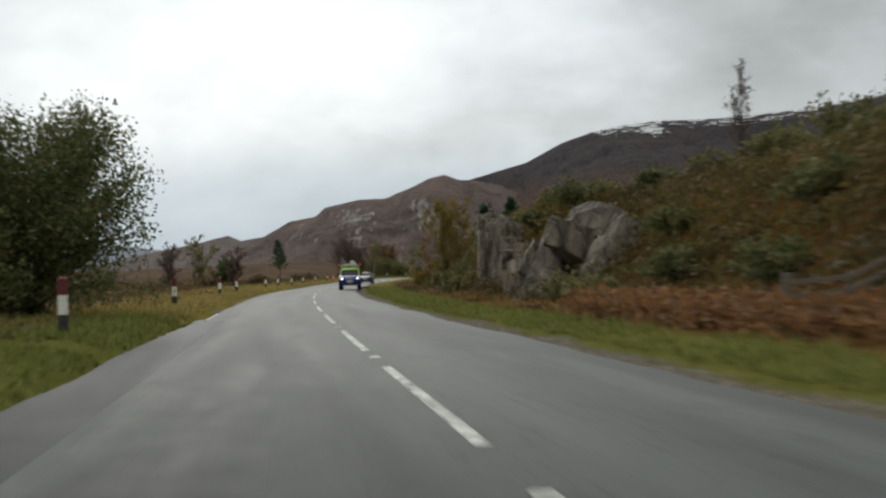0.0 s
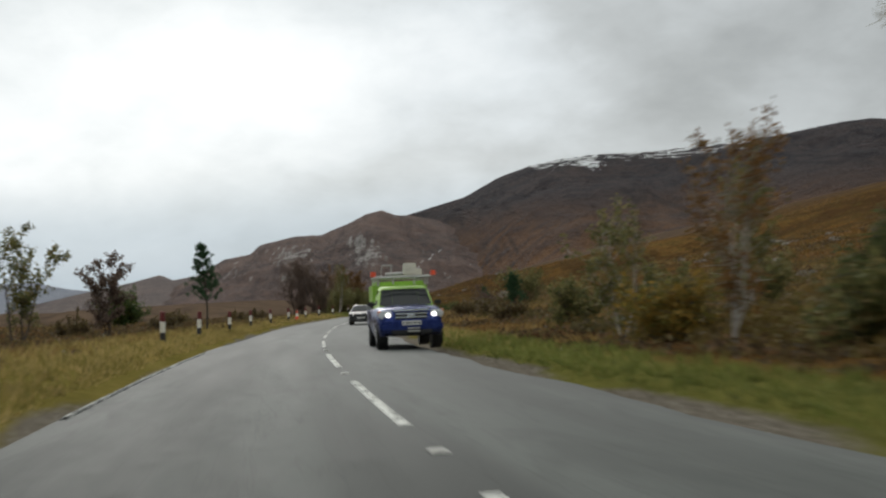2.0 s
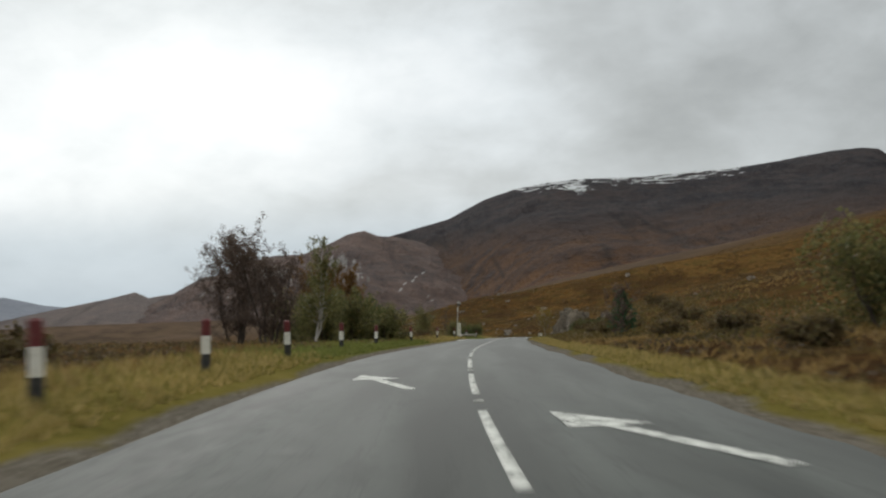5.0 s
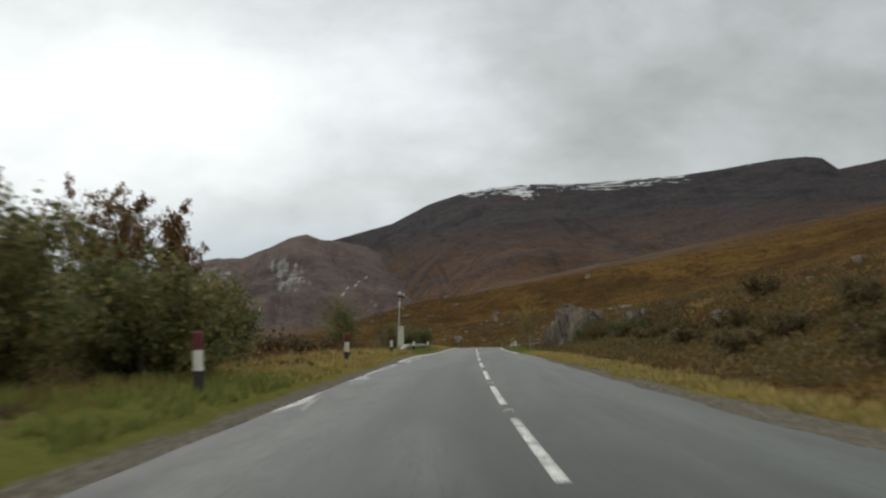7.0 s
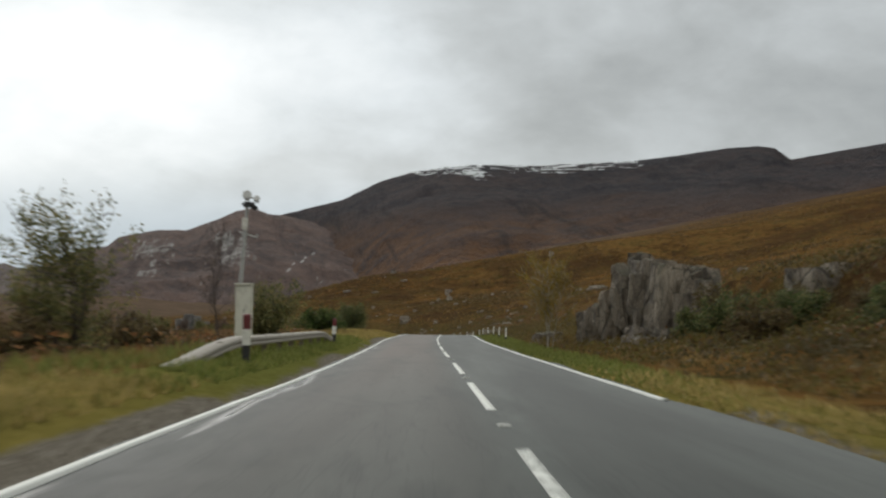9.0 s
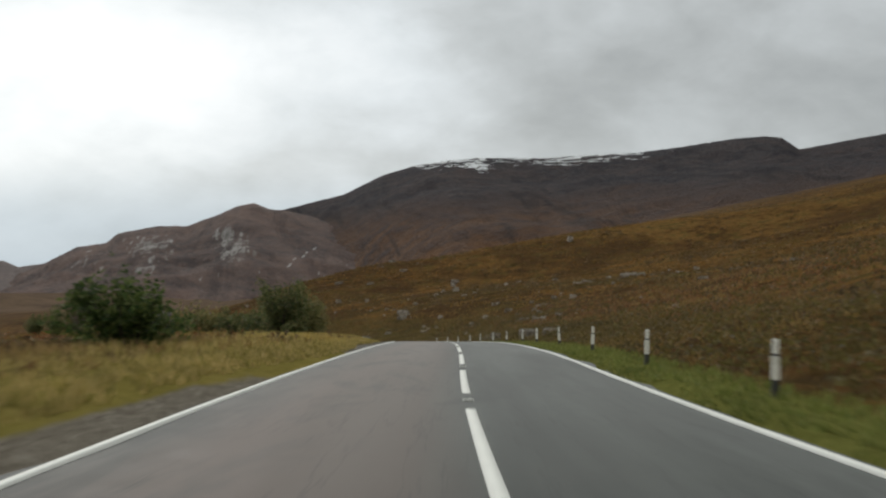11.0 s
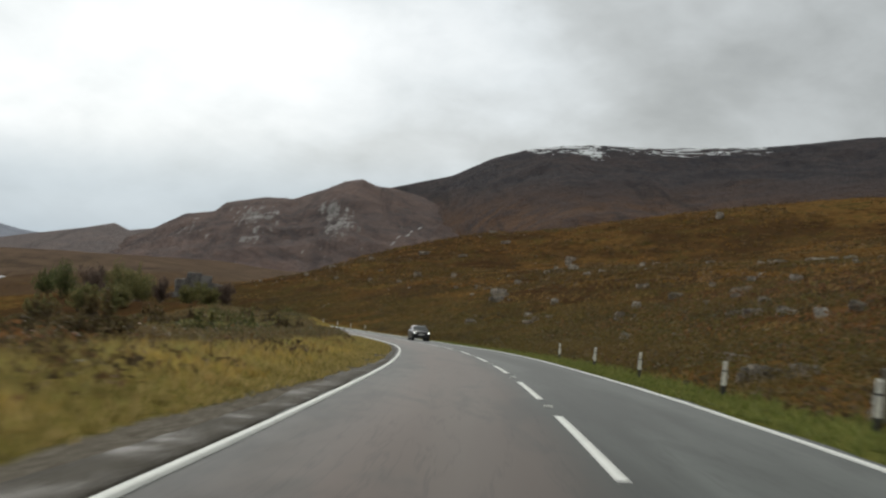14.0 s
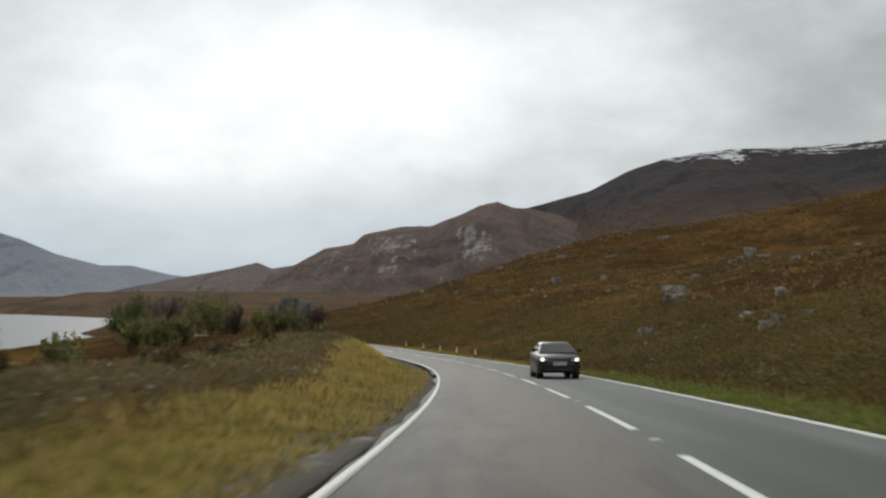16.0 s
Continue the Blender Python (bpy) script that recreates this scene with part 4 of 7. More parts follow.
# ---- trees and bushes ----
def tube(pts, radii, sides=6):
    """Rings along a line; returns vertices and quads."""
    pts = np.asarray(pts, float)
    d = np.gradient(pts, axis=0)
    d /= np.linalg.norm(d, axis=1, keepdims=True) + 1e-9
    ref = np.where(np.abs(d[:, 2:]) > 0.9, [[1.0, 0, 0]], [[0, 0, 1.0]])
    a = np.cross(d, ref)
    a /= np.linalg.norm(a, axis=1, keepdims=True) + 1e-9
    b = np.cross(d, a)
    th = np.linspace(0, 2 * np.pi, sides, endpoint=False)
    ring = pts[:, None] + np.asarray(radii)[:, None, None] * (np.cos(th)[None, :, None] * a[:, None] + np.sin(th)[None, :, None] * b[:, None])
    n = len(pts)
    i = np.arange(n - 1)[:, None] * sides + np.arange(sides)[None]
    j = np.arange(n - 1)[:, None] * sides + (np.arange(sides)[None] + 1) % sides
    return ring.reshape(-1, 3), np.stack([i, j, j + sides, i + sides], -1).reshape(-1, 4)


def limb(r, start, direction, length, bend, n=5):
    p, d, out = np.array(start, float), np.array(direction, float), []
    for k in range(n):
        out.append(p.copy())
        d = d + r.normal(0, bend, 3) + np.array([0, 0, 0.05])
        d /= np.linalg.norm(d)
        p = p + d * length / (n - 1)
    return np.array(out)


def leaf_quads(r, centres, size, flat=0.0, narrow=0.6):
    n = len(centres)
    a = r.normal(0, 1, (n, 3))
    a[:, 2] *= 1 - flat
    a /= np.linalg.norm(a, axis=1, keepdims=True)
    b = np.cross(a, r.normal(0, 1, (n, 3)))
    b /= np.linalg.norm(b, axis=1, keepdims=True) + 1e-9
    s = size * r.uniform(0.6, 1.35, (n, 1))
    a, b = a * s, b * s * narrow
    v = np.stack([centres - a, centres + b * 0.9 - a * 0.1, centres + a, centres - b * 0.9 - a * 0.1], 1).reshape(-1, 3)
    return v, np.arange(4 * n).reshape(-1, 4)


def leaf_tris(r, centres, size, flat=0.0, narrow=0.6):
    """Sprigs of three corners each, for ground cover."""
    v, f = leaf_quads(r, centres, size * 1.12, flat, narrow)
    return v.reshape(-1, 4, 3)[:, [1, 2, 3]].reshape(-1, 3), np.arange(3 * len(centres)).reshape(-1, 3)


def plant(name, label, category, x, y, height, spread, mats, seed, base=0.2, stems=1, limbs=16, leaves_n=2600, size=0.11, trunk_r=0.09, shape="round", lean=0.0, bare=0.0, sunk=0.05, narrow=0.6):
    """A tree or bush: tapered stems, limbs and twigs, and a crown of small leaves about the twigs."""
    r = np.random.default_rng(seed)
    wood_v, wood_f, leaf_c, k0 = [], [], [], 0

    def add(pts, radii, sides):
        nonlocal k0
        if shape == "dome" and sides == 3:
            # no bare stick stands out of a closed crown
            up_ = np.clip(pts[:, 2] / (1.2 * height), 0, 0.98)
            far_ = 0.9 * spread * np.sqrt(1 - up_ ** 2)
            pts = pts * np.stack([np.minimum(1.0, far_ / (np.hypot(pts[:, 0], pts[:, 1]) + 1e-6))] * 2 + [np.ones(len(pts))], -1)
        v, f = tube(pts, radii, sides)
        wood_v.append(v)
        wood_f.append(f + k0)
        k0 += len(v)

    for s in range(stems):
        ang = r.uniform(0, 6.283)
        out = spread * 0.35 * (stems > 1)
        foot = np.array([np.cos(ang) * out * 0.35, np.sin(ang) * out * 0.35, -0.15])
        hs = height * (r.uniform(0.75, 1.0) if s else 1.0)
        n = 9
        tz = np.linspace(0, 1, n)
        pts = foot + np.stack([np.cos(ang) * out * tz + lean * hs * tz**1.4, np.sin(ang) * out * tz, hs * tz], -1) + np.cumsum(r.normal(0, 0.018 * hs, (n, 3)) * [1, 1, 0.2], 0)
        rad = trunk_r * (1 - 0.88 * tz)
        add(pts, rad, 7)
        for q in range(limbs // stems):
            f = base + (0.97 - base) * (q + r.uniform(0, 1)) / max(1, limbs // stems)
            i = min(int(f * (n - 1)), n - 2)
            p0 = pts[i] + (pts[i + 1] - pts[i]) * (f * (n - 1) - i)
            g = (f - base) / (1 - base)
            reach = {"round": np.sqrt(max(0.05, 1 - (2 * g - 0.85) ** 2 / 1.45)), "cone": 1.02 - 0.9 * g, "tall": 0.55 + 0.45 * np.sin(np.pi * min(1, g * 0.9 + 0.1)), "dome": np.sqrt(max(0.06, 1 - g * g))}[shape]
            th = r.uniform(0, 6.283)
            up = r.uniform(0.15, 0.75) if shape != "cone" else r.uniform(-0.05, 0.3)
            if shape == "tall":
                up = r.uniform(0.7, 1.4)
            ln = spread * reach * r.uniform(0.65, 1.1 if shape != "dome" else 0.92)
            pl = limb(r, p0, [np.cos(th), np.sin(th), up], ln, 0.16)
            add(pl, np.linspace(max(0.012, trunk_r * 0.38 * (1 - 0.6 * g)), 0.006, len(pl)), 3)
            for w in range(3):
                m = r.integers(1, len(pl))
                tw = limb(r, pl[m], r.normal(0, 0.8, 3) + (pl[m] - p0) / (ln + 1e-6) + [0, 0, 0.25], ln * r.uniform(0.25, 0.5), 0.25, 3)
                if w == 0 or shape == "tall" or leaves_n < 2000:
                    add(tw, np.linspace(0.012, 0.004, len(tw)), 3)
                leaf_c.append(tw)
            leaf_c.append(pl[2:])
    top = empty(name, pose(x, y, float(ground_z(x, y)) - sunk))
    part("trunk" if stems == 1 else "stem_clump", fast_mesh("trunk", np.concatenate(wood_v), np.concatenate(wood_f), [], True), mats[0], top)
    if leaves_n:
        tips = np.concatenate(leaf_c)
        full = shape in ("round", "dome") and leaves_n > 1500
        leaves_n = int(leaves_n * 0.9)
        c = tips[r.integers(0, len(tips), leaves_n)]
        if full:
            # fill the crown from its tips inwards
            f_in = 1 - 0.55 * r.uniform(0, 1, (leaves_n, 1)) ** 1.6
            sink_ = 0.25 if shape == "round" else 0.0
            c = c * [1, 1, 0] * f_in + c * [0, 0, 1] * (sink_ + (1 - sink_) * f_in) + [0, 0, 0.10 * height * (shape == "round")]
        c = c + r.normal(0, 0.030 * spread + 0.04, (leaves_n, 3))
        if full:
            # stray leaves are drawn in to the crown's outline
            top_ = np.clip(c[:, 2] / (1.28 * height), 0, 0.98)
            lim = spread * (np.sqrt(1 - top_ ** 2) if shape == "dome" else np.sqrt(np.maximum(0.1, 1 - (2 * top_ - 0.9) ** 2 / 1.45))) * r.uniform(0.86, 1.06, leaves_n)
            c[:, :2] *= np.minimum(1.0, lim / (np.hypot(c[:, 0], c[:, 1]) + 1e-6))[:, None]
        keep = c[:, 2] > 0.03
        if bare:
            keep &= vnoise(c[:, 0] * 2 + c[:, 2], c[:, 1] * 2 - c[:, 2], seed) > bare
        v, f = leaf_quads(r, c[keep], size, 0.0, narrow)
        part("crown", fast_mesh("crown", v, f), mats[1], top)
    return tagged(top, label, category)


def pine(x, y, height, spread, seed, label="young Scots pine with open dark needle tufts", whorls=7, low=0.36):
    r = np.random.default_rng(seed)
    top = empty("pine_tree", pose(x, y, float(ground_z(x, y)) - 0.05))
    n = 10
    tz = np.linspace(0, 1, n)
    pts = np.stack([0.02 * height * np.sin(tz * 5), 0.02 * height * np.cos(tz * 4), height * tz - 0.1], -1)
    v0, f0 = tube(pts, 0.065 * (height / 4.5) * (1.05 - tz), 7)
    V, F, k0, tips = [v0], [f0], len(v0), []
    for wl in range(whorls):
        f = low + (0.96 - low) * wl / (whorls - 1)
        for q in range(6):
            th = q * 1.047 + r.uniform(-0.4, 0.4) + wl
            ln = spread * (1.05 - 0.78 * (f - low) / (0.96 - low)) * r.uniform(0.7, 1.1)
            p0 = np.array([np.interp(f, tz, pts[:, 0]), np.interp(f, tz, pts[:, 1]), f * height])
            pl = limb(r, p0, [np.cos(th), np.sin(th), 0.35 + 0.5 * f], ln, 0.12, 5)
            v, ff = tube(pl, np.linspace(0.022, 0.006, 5), 4)
            V.append(v)
            F.append(ff + k0)
            k0 += len(v)
            tips += [pl[-1], pl[-2], pl[2] + r.normal(0, 0.06, 3), pl[-1] + r.normal(0, 0.14, 3), pl[-2] + r.normal(0, 0.14, 3)]
    tips += [pts[-1] + [0, 0, d] for d in (-0.3, -0.1, 0.1)]
    part("trunk", fast_mesh("trunk", np.concatenate(V), np.concatenate(F), [], True), M_BARK, top)
    tips = np.array(tips)
    per = 46
    c = np.repeat(tips, per, 0)
    d = r.normal(0, 1, c.shape) + [0, 0, 0.35]
    d /= np.linalg.norm(d, axis=1, keepdims=True)
    ln = 0.19 * (height / 4.5) ** 0.5 * r.uniform(0.7, 1.2, (len(c), 1))
    side = np.cross(d, r.normal(0, 1, c.shape))
    side /= np.linalg.norm(side, axis=1, keepdims=True)
    v = np.stack([c - side * 0.012, c + side * 0.012, c + d * ln], 1).reshape(-1, 3)
    part("needles", fast_mesh("needles", v, np.arange(len(v)).reshape(-1, 3)), M_NEEDLE, top)
    return tagged(top, label, "tree")


M_BARK = plain("dark_bark", (0.06, 0.048, 0.038), 0.9, 0, 0.4, 14)
M_BIRCH = plain("birch_bark", (0.42, 0.39, 0.35), 0.75, 0, 0.3, 5, dirt=(0.06, 0.05, 0.045))
M_NEEDLE = leaves("pine_needles", [(0.012, 0.030, 0.014), (0.022, 0.045, 0.022), (0.030, 0.056, 0.026)], gain=2.4)
M_ALDER = leaves("dark_green_leaves", [(0.024, 0.034, 0.012), (0.040, 0.050, 0.018), (0.062, 0.068, 0.026), (0.090, 0.078, 0.034)], gain=2.5)
M_GORSE = leaves("green_bush_leaves", [(0.018, 0.034, 0.010), (0.034, 0.056, 0.014), (0.058, 0.082, 0.022), (0.080, 0.095, 0.030)])
M_OLIVE = leaves("olive_bush_leaves", [(0.036, 0.040, 0.016), (0.060, 0.064, 0.024), (0.095, 0.090, 0.034), (0.115, 0.092, 0.038)], gain=2.5)
M_GOLD = leaves("golden_birch_leaves", [(0.070, 0.055, 0.014), (0.120, 0.082, 0.018), (0.165, 0.098, 0.022), (0.085, 0.078, 0.020)], gain=2.3)
M_RUST = leaves("rust_leaves", [(0.085, 0.044, 0.017), (0.135, 0.070, 0.024), (0.170, 0.092, 0.032), (0.078, 0.056, 0.023)])
M_HEATHER = leaves("dark_heather", [(0.040, 0.030, 0.016), (0.060, 0.044, 0.020), (0.075, 0.050, 0.024), (0.060, 0.052, 0.020)], gain=2.3)
M_TWIG = leaves("bare_twig_brown", [(0.058, 0.042, 0.036), (0.085, 0.062, 0.050), (0.100, 0.072, 0.055)])

plant("alder_tree", "broad dark green alder with a dense rounded crown", "tree", -11.3, 26.5, 5.9, 4.0, (M_BARK, M_ALDER), 1, 0.06, 8, 112, 96000, 0.055, 0.13, "dome")
plant("alder_tree", "dark green alder beside a larger one", "tree", -16.5, 31.0, 5.0, 3.4, (M_BARK, M_ALDER), 2, 0.10, 4, 40, 9000, 0.10, 0.12, "round")
plant("alder_tree", "low dark alder at the edge of the verge", "tree", -15.0, 21.5, 4.6, 3.0, (M_BARK, M_ALDER), 3, 0.06, 4, 36, 8000, 0.10, 0.1, "dome")
for k, (x, y, h_, s_) in enumerate(((-24.2, 95.5, 4.6, 1.5), (-27.2, 97.0, 4.0, 1.5), (-21.6, 99.5, 3.2, 1.2))):
    plant("birch_tree", "thin wind-bent birch with few yellow leaves", "tree", x, y, h_, s_, (M_BARK, M_OLIVE if k == 0 else M_TWIG), 20 + k, 0.2, 3, 30, 3600, 0.07, 0.05, "tall", 0.08)
pine(-19.2, 108.5, 4.4, 1.0, 30)
plant("gorse_bush", "rounded green bush on the flat moor", "bush", -33.0, 145.0, 3.3, 2.6, (M_BARK, M_GORSE), 31, 0.05, 6, 40, 5500, 0.12, 0.06, "dome")
plant("birch_tree", "tall bare brown birch with dense fine twigs", "tree", -24.5, 211.0, 8.2, 3.2, (M_BARK, M_TWIG), 32, 0.10, 4, 96, 26000, 0.085, 0.10, "tall", 0, 0, 0.05, 0.3)
plant("birch_tree", "bare brown birch behind roadside bushes", "tree", -21.5, 205.0, 7.2, 2.6, (M_BARK, M_TWIG), 33, 0.10, 4, 80, 20000, 0.085, 0.09, "tall", 0, 0, 0.05, 0.3)
plant("birch_tree", "slender birch with thin olive leaves", "tree", -18.3, 200.0, 6.6, 1.9, (M_BIRCH, M_OLIVE), 34, 0.2, 2, 34, 4200, 0.08, 0.08, "tall")
for k, (x, y, h_, s_) in enumerate(((-18.6, 231.0, 7.4, 1.8), (-17.2, 233.5, 7.0, 1.6), (-20.4, 234.0, 7.6, 1.9))):
    plant("birch_tree", "autumn birch with rust orange leaves", "tree", x, y, h_, s_, (M_BIRCH, M_RUST), 35 + k, 0.12, 4, 66, 17000, 0.062, 0.09, "tall")
for k, (x, y, h_, s_) in enumerate(((-15.2, 214.0, 3.1, 2.6), (-18.0, 208.5, 4.2, 2.8), (-14.6, 220.5, 3.2, 2.6), (-20.5, 215.0, 4.4, 3.0), (-16.5, 226.0, 3.5, 2.6), (-13.8, 207.0, 2.7, 2.2), (-16.0, 203.5, 3.8, 2.4), (-19.5, 222.0, 4.3, 2.8), (-14.4, 232.0, 3.0, 2.2))):
    plant("willow_bush", "dense olive green willow bush beside the verge", "bush", x, y, h_, s_, (M_BARK, M_OLIVE if k % 4 else M_ALDER), 240 + k, 0.04, 6, 42, 9500, 0.075, 0.06, "dome")
plant("willow_bush", "green willow bush with airy upright shoots", "bush", -9.0, 265.5, 3.6, 2.2, (M_BARK, M_OLIVE), 50, 0.05, 7, 44, 9000, 0.055, 0.045, "round")
plant("birch_tree", "thin bare birch sapling behind the cabinet", "tree", -5.7, 274.5, 4.2, 0.8, (M_BARK, M_TWIG), 57, 0.2, 2, 26, 900, 0.04, 0.03, "tall", 0, 0, 0.05, 0.3)
plant("willow_bush", "olive willow bush behind the barrier", "bush", -4.1, 284.5, 2.8, 2.1, (M_BARK, M_OLIVE), 51, 0.04, 6, 42, 8000, 0.06, 0.04, "dome")
plant("gorse_bush", "low dark green gorse bush on the verge", "bush", -0.4, 318.0, 1.7, 2.2, (M_BARK, M_GORSE), 52, 0.04, 7, 36, 4600, 0.08, 0.04, "dome")
plant("willow_bush", "rounded olive green willow bush", "bush", 4.6, 367.0, 2.9, 3.1, (M_BARK, M_OLIVE), 53, 0.02, 8, 64, 24000, 0.065, 0.06, "dome")
plant("willow_bush", "thin leafy shoots rising from a willow", "bush", 4.4, 368.5, 3.7, 1.7, (M_BARK, M_GORSE), 54, 0.3, 5, 40, 5200, 0.055, 0.035, "dome")
for k, (x, y, h_, s_) in enumerate(((1.6, 362.0, 1.6, 2.2), (1.0, 372.0, 1.8, 2.4), (-1.0, 356.0, 2.0, 2.4), (6.2, 374.0, 1.3, 1.8), (-3.0, 366.0, 2.2, 2.6), (1.5, 352.0, 1.6, 2.0))):
    plant("willow_bush", "low dark scrub beneath the willows", "bush", x, y, h_, s_, (M_BARK, M_ALDER if k % 2 else M_OLIVE), 280 + k, 0.03, 6, 28, 3200, 0.09, 0.04, "dome")
plant("willow_bush", "dark willow bush close to the road", "bush", 3.8, 345.5, 3.2, 2.3, (M_BARK, M_ALDER), 55, 0.03, 7, 48, 11000, 0.07, 0.06, "dome")
plant("birch_tree", "small dark leafed tree leaning over the heath", "tree", 3.4, 383.0, 3.6, 1.3, (M_BARK, M_ALDER), 56, 0.3, 2, 20, 1800, 0.08, 0.05, "round")
# wood edge above the loch
for k, (x, y, h_, s_, mt) in enumerate(((-66, 640, 10, 6, M_ALDER), (-74, 655, 7, 5, M_ALDER), (-52, 652, 10, 7, M_OLIVE), (-46, 636, 7, 5, M_OLIVE), (-61, 668, 9, 5, M_OLIVE), (-40, 590, 5, 4, M_OLIVE))):
    plant("alder_tree", "distant rounded tree on the slope above the loch", "tree", x, y, h_, s_, (M_BARK, mt), 60 + k, 0.1, 4, 36, 6500, 0.17, 0.12, "dome")
for k, (x, y, h_, s_) in enumerate(((-34, 600, 5, 3.2), (-42, 615, 6, 3.6), (-50, 605, 5, 3.6), (-56, 628, 7, 4.0), (-25, 585, 4, 2.8), (-38, 575, 4, 3.0), (-60, 645, 8, 4.4), (-48, 590, 5, 3.2), (-30, 630, 5, 3.4), (-22, 610, 4.5, 3.2), (-18, 565, 3.2, 2.6), (-46, 560, 4, 3.2))):
    plant("birch_tree", "distant olive birch on the slope above the loch", "tree", x, y, h_, s_, (M_BARK, M_OLIVE if k % 3 else M_TWIG), 330 + k, 0.08, 3, 30, 4200, 0.16, 0.10, "round" if k % 2 else "dome")
# scrub beside the outer verge of the last bend
for k, (y_, l_, h_, s_) in enumerate(((440, -13, 1.6, 2.0), (446, -17, 2.2, 2.6), (438, -20, 2.4, 2.6), (455, -15, 1.9, 2.3), (462, -21, 2.6, 2.8), (452, -25, 2.8, 3.0), (470, -16, 1.9, 2.4), (447, -31, 3.2, 3.2), (468, -29, 3.0, 3.2), (433, -26, 2.8, 2.8), (480, -22, 2.4, 2.8), (425, -18, 1.8, 2.2), (484, -9, 1.6, 2.0), (490, -13, 2.0, 2.2), (498, -9, 1.8, 2.2), (505, -14, 2.2, 2.4), (480, -15, 1.8, 2.2), (515, -10, 2.0, 2.4), (526, -14, 2.4, 2.6), (474, -11, 1.2, 1.8), (434, -8.5, 1.2, 1.3), (438, -10.5, 1.6, 1.5), (443, -8.8, 1.3, 1.3), (449, -10.2, 1.6, 1.6), (455, -9.6, 1.3, 1.4), (462, -11.2, 1.6, 1.6), (430, -11.5, 1.7, 1.7), (468, -10.4, 1.3, 1.4), (394, -10.5, 1.7, 2.0), (399, -13.5, 2.2, 2.4), (404, -9.8, 1.6, 1.9), (408, -12.5, 2.2, 2.3), (412, -16.0, 2.6, 2.6), (416, -10.0, 1.7, 2.0), (421, -13.0, 2.2, 2.3), (426, -9.2, 1.6, 1.8), (402, -18.0, 2.0, 2.6), (418, -20.0, 1.9, 2.6), (391, -15.5, 2.4, 2.5), (386, -12.0, 1.9, 2.1))):
    bx, by = beside(y_, l_)
    plant("willow_bush", "dark olive willow scrub below the grassy verge", "bush", float(bx), float(by), h_ * 0.36, s_ * 0.85, (M_BARK, M_OLIVE if k % 3 == 0 else M_HEATHER), 190 + k, 0.04, 6, 30, 3800, 0.07, 0.05, "dome")
# right of the road
plant("birch_tree", "tall thin brown birch standing on the bank", "tree", 11.6, 46.2, 5.2, 0.75, (M_BARK, M_TWIG), 78, 0.15, 2, 46, 3600, 0.05, 0.06, "tall", 0, 0, 0.05, 0.3)
for k, (x, y, h_, s_) in enumerate(((17.5, 50.0, 3.4, 2.4), (20.5, 47.0, 4.2, 2.8), (16.0, 55.0, 2.6, 2.0), (23.0, 52.0, 4.5, 3.0))):
    plant("willow_bush", "olive willow scrub along the top of the bank", "bush", x, y, h_, s_, (M_BARK, M_OLIVE), 170 + k, 0.04, 6, 34, 4200, 0.10, 0.05, "dome")
plant("birch_tree", "golden autumn birch with two pale stems", "tree", -1.5, 64.5, 5.0, 1.35, (M_BIRCH, M_GOLD), 80, 0.12, 2, 54, 9500, 0.060, 0.075, "tall")
plant("birch_tree", "golden birch growing in front of a pine", "tree", -0.5, 66.5, 4.9, 1.3, (M_BIRCH, M_GOLD), 81, 0.15, 2, 40, 6000, 0.060, 0.06, "tall")
plant("birch_tree", "small russet birch by the roadside", "tree", -2.9, 72.4, 3.9, 1.3, (M_BIRCH, M_RUST), 82, 0.2, 3, 28, 2200, 0.06, 0.045, "tall")
plant("birch_tree", "small olive birch sapling on the verge", "tree", -3.6, 78.0, 3.0, 1.1, (M_BIRCH, M_OLIVE), 83, 0.15, 3, 22, 2000, 0.06, 0.04, "tall")
pine(0.95, 64.2, 3.4, 1.0, 84, "dense dark green pine behind golden birches", 13, 0.10)
pine(2.6, 67.5, 3.0, 1.0, 85, "dark pine on the bank", 10, 0.15)
plant("gorse_bush", "dark gorse bush at the foot of the bank", "bush", -0.9, 60.0, 1.3, 1.3, (M_BARK, M_OLIVE), 86, 0.04, 6, 26, 2600, 0.07, 0.04, "dome")
plant("gorse_bush", "dark gorse bush under the birches", "bush", -0.2, 70.5, 1.6, 1.5, (M_BARK, M_ALDER), 87, 0.04, 6, 26, 2800, 0.07, 0.04, "dome")
plant("birch_tree", "olive birch on the rising moor", "tree", 0.4, 80.5, 4.2, 1.3, (M_BIRCH, M_OLIVE), 88, 0.2, 2, 26, 2600, 0.07, 0.05, "tall")
pine(-3.3, 108.0, 2.2, 0.6, 89, "small young pine in the moor grass", 6)
plant("willow_bush", "broad olive willow bush on the moor", "bush", 3.4, 167.0, 3.7, 3.4, (M_BARK, M_OLIVE), 90, 0.04, 7, 44, 7000, 0.1, 0.06, "dome")
plant("willow_bush", "low rust brown willow bush on the moor", "bush", -1.6, 150.0, 1.8, 1.6, (M_BARK, M_TWIG), 91, 0.04, 6, 26, 2200, 0.08, 0.04, "dome")
pine(1.9, 202.0, 2.9, 1.15, 92, "bushy young pine beside the road", 10, 0.12)
plant("birch_tree", "thin bare birch beside a young pine", "tree", 0.4, 197.0, 3.4, 1.2, (M_BARK, M_TWIG), 93, 0.2, 2, 22, 1100, 0.06, 0.04, "tall")
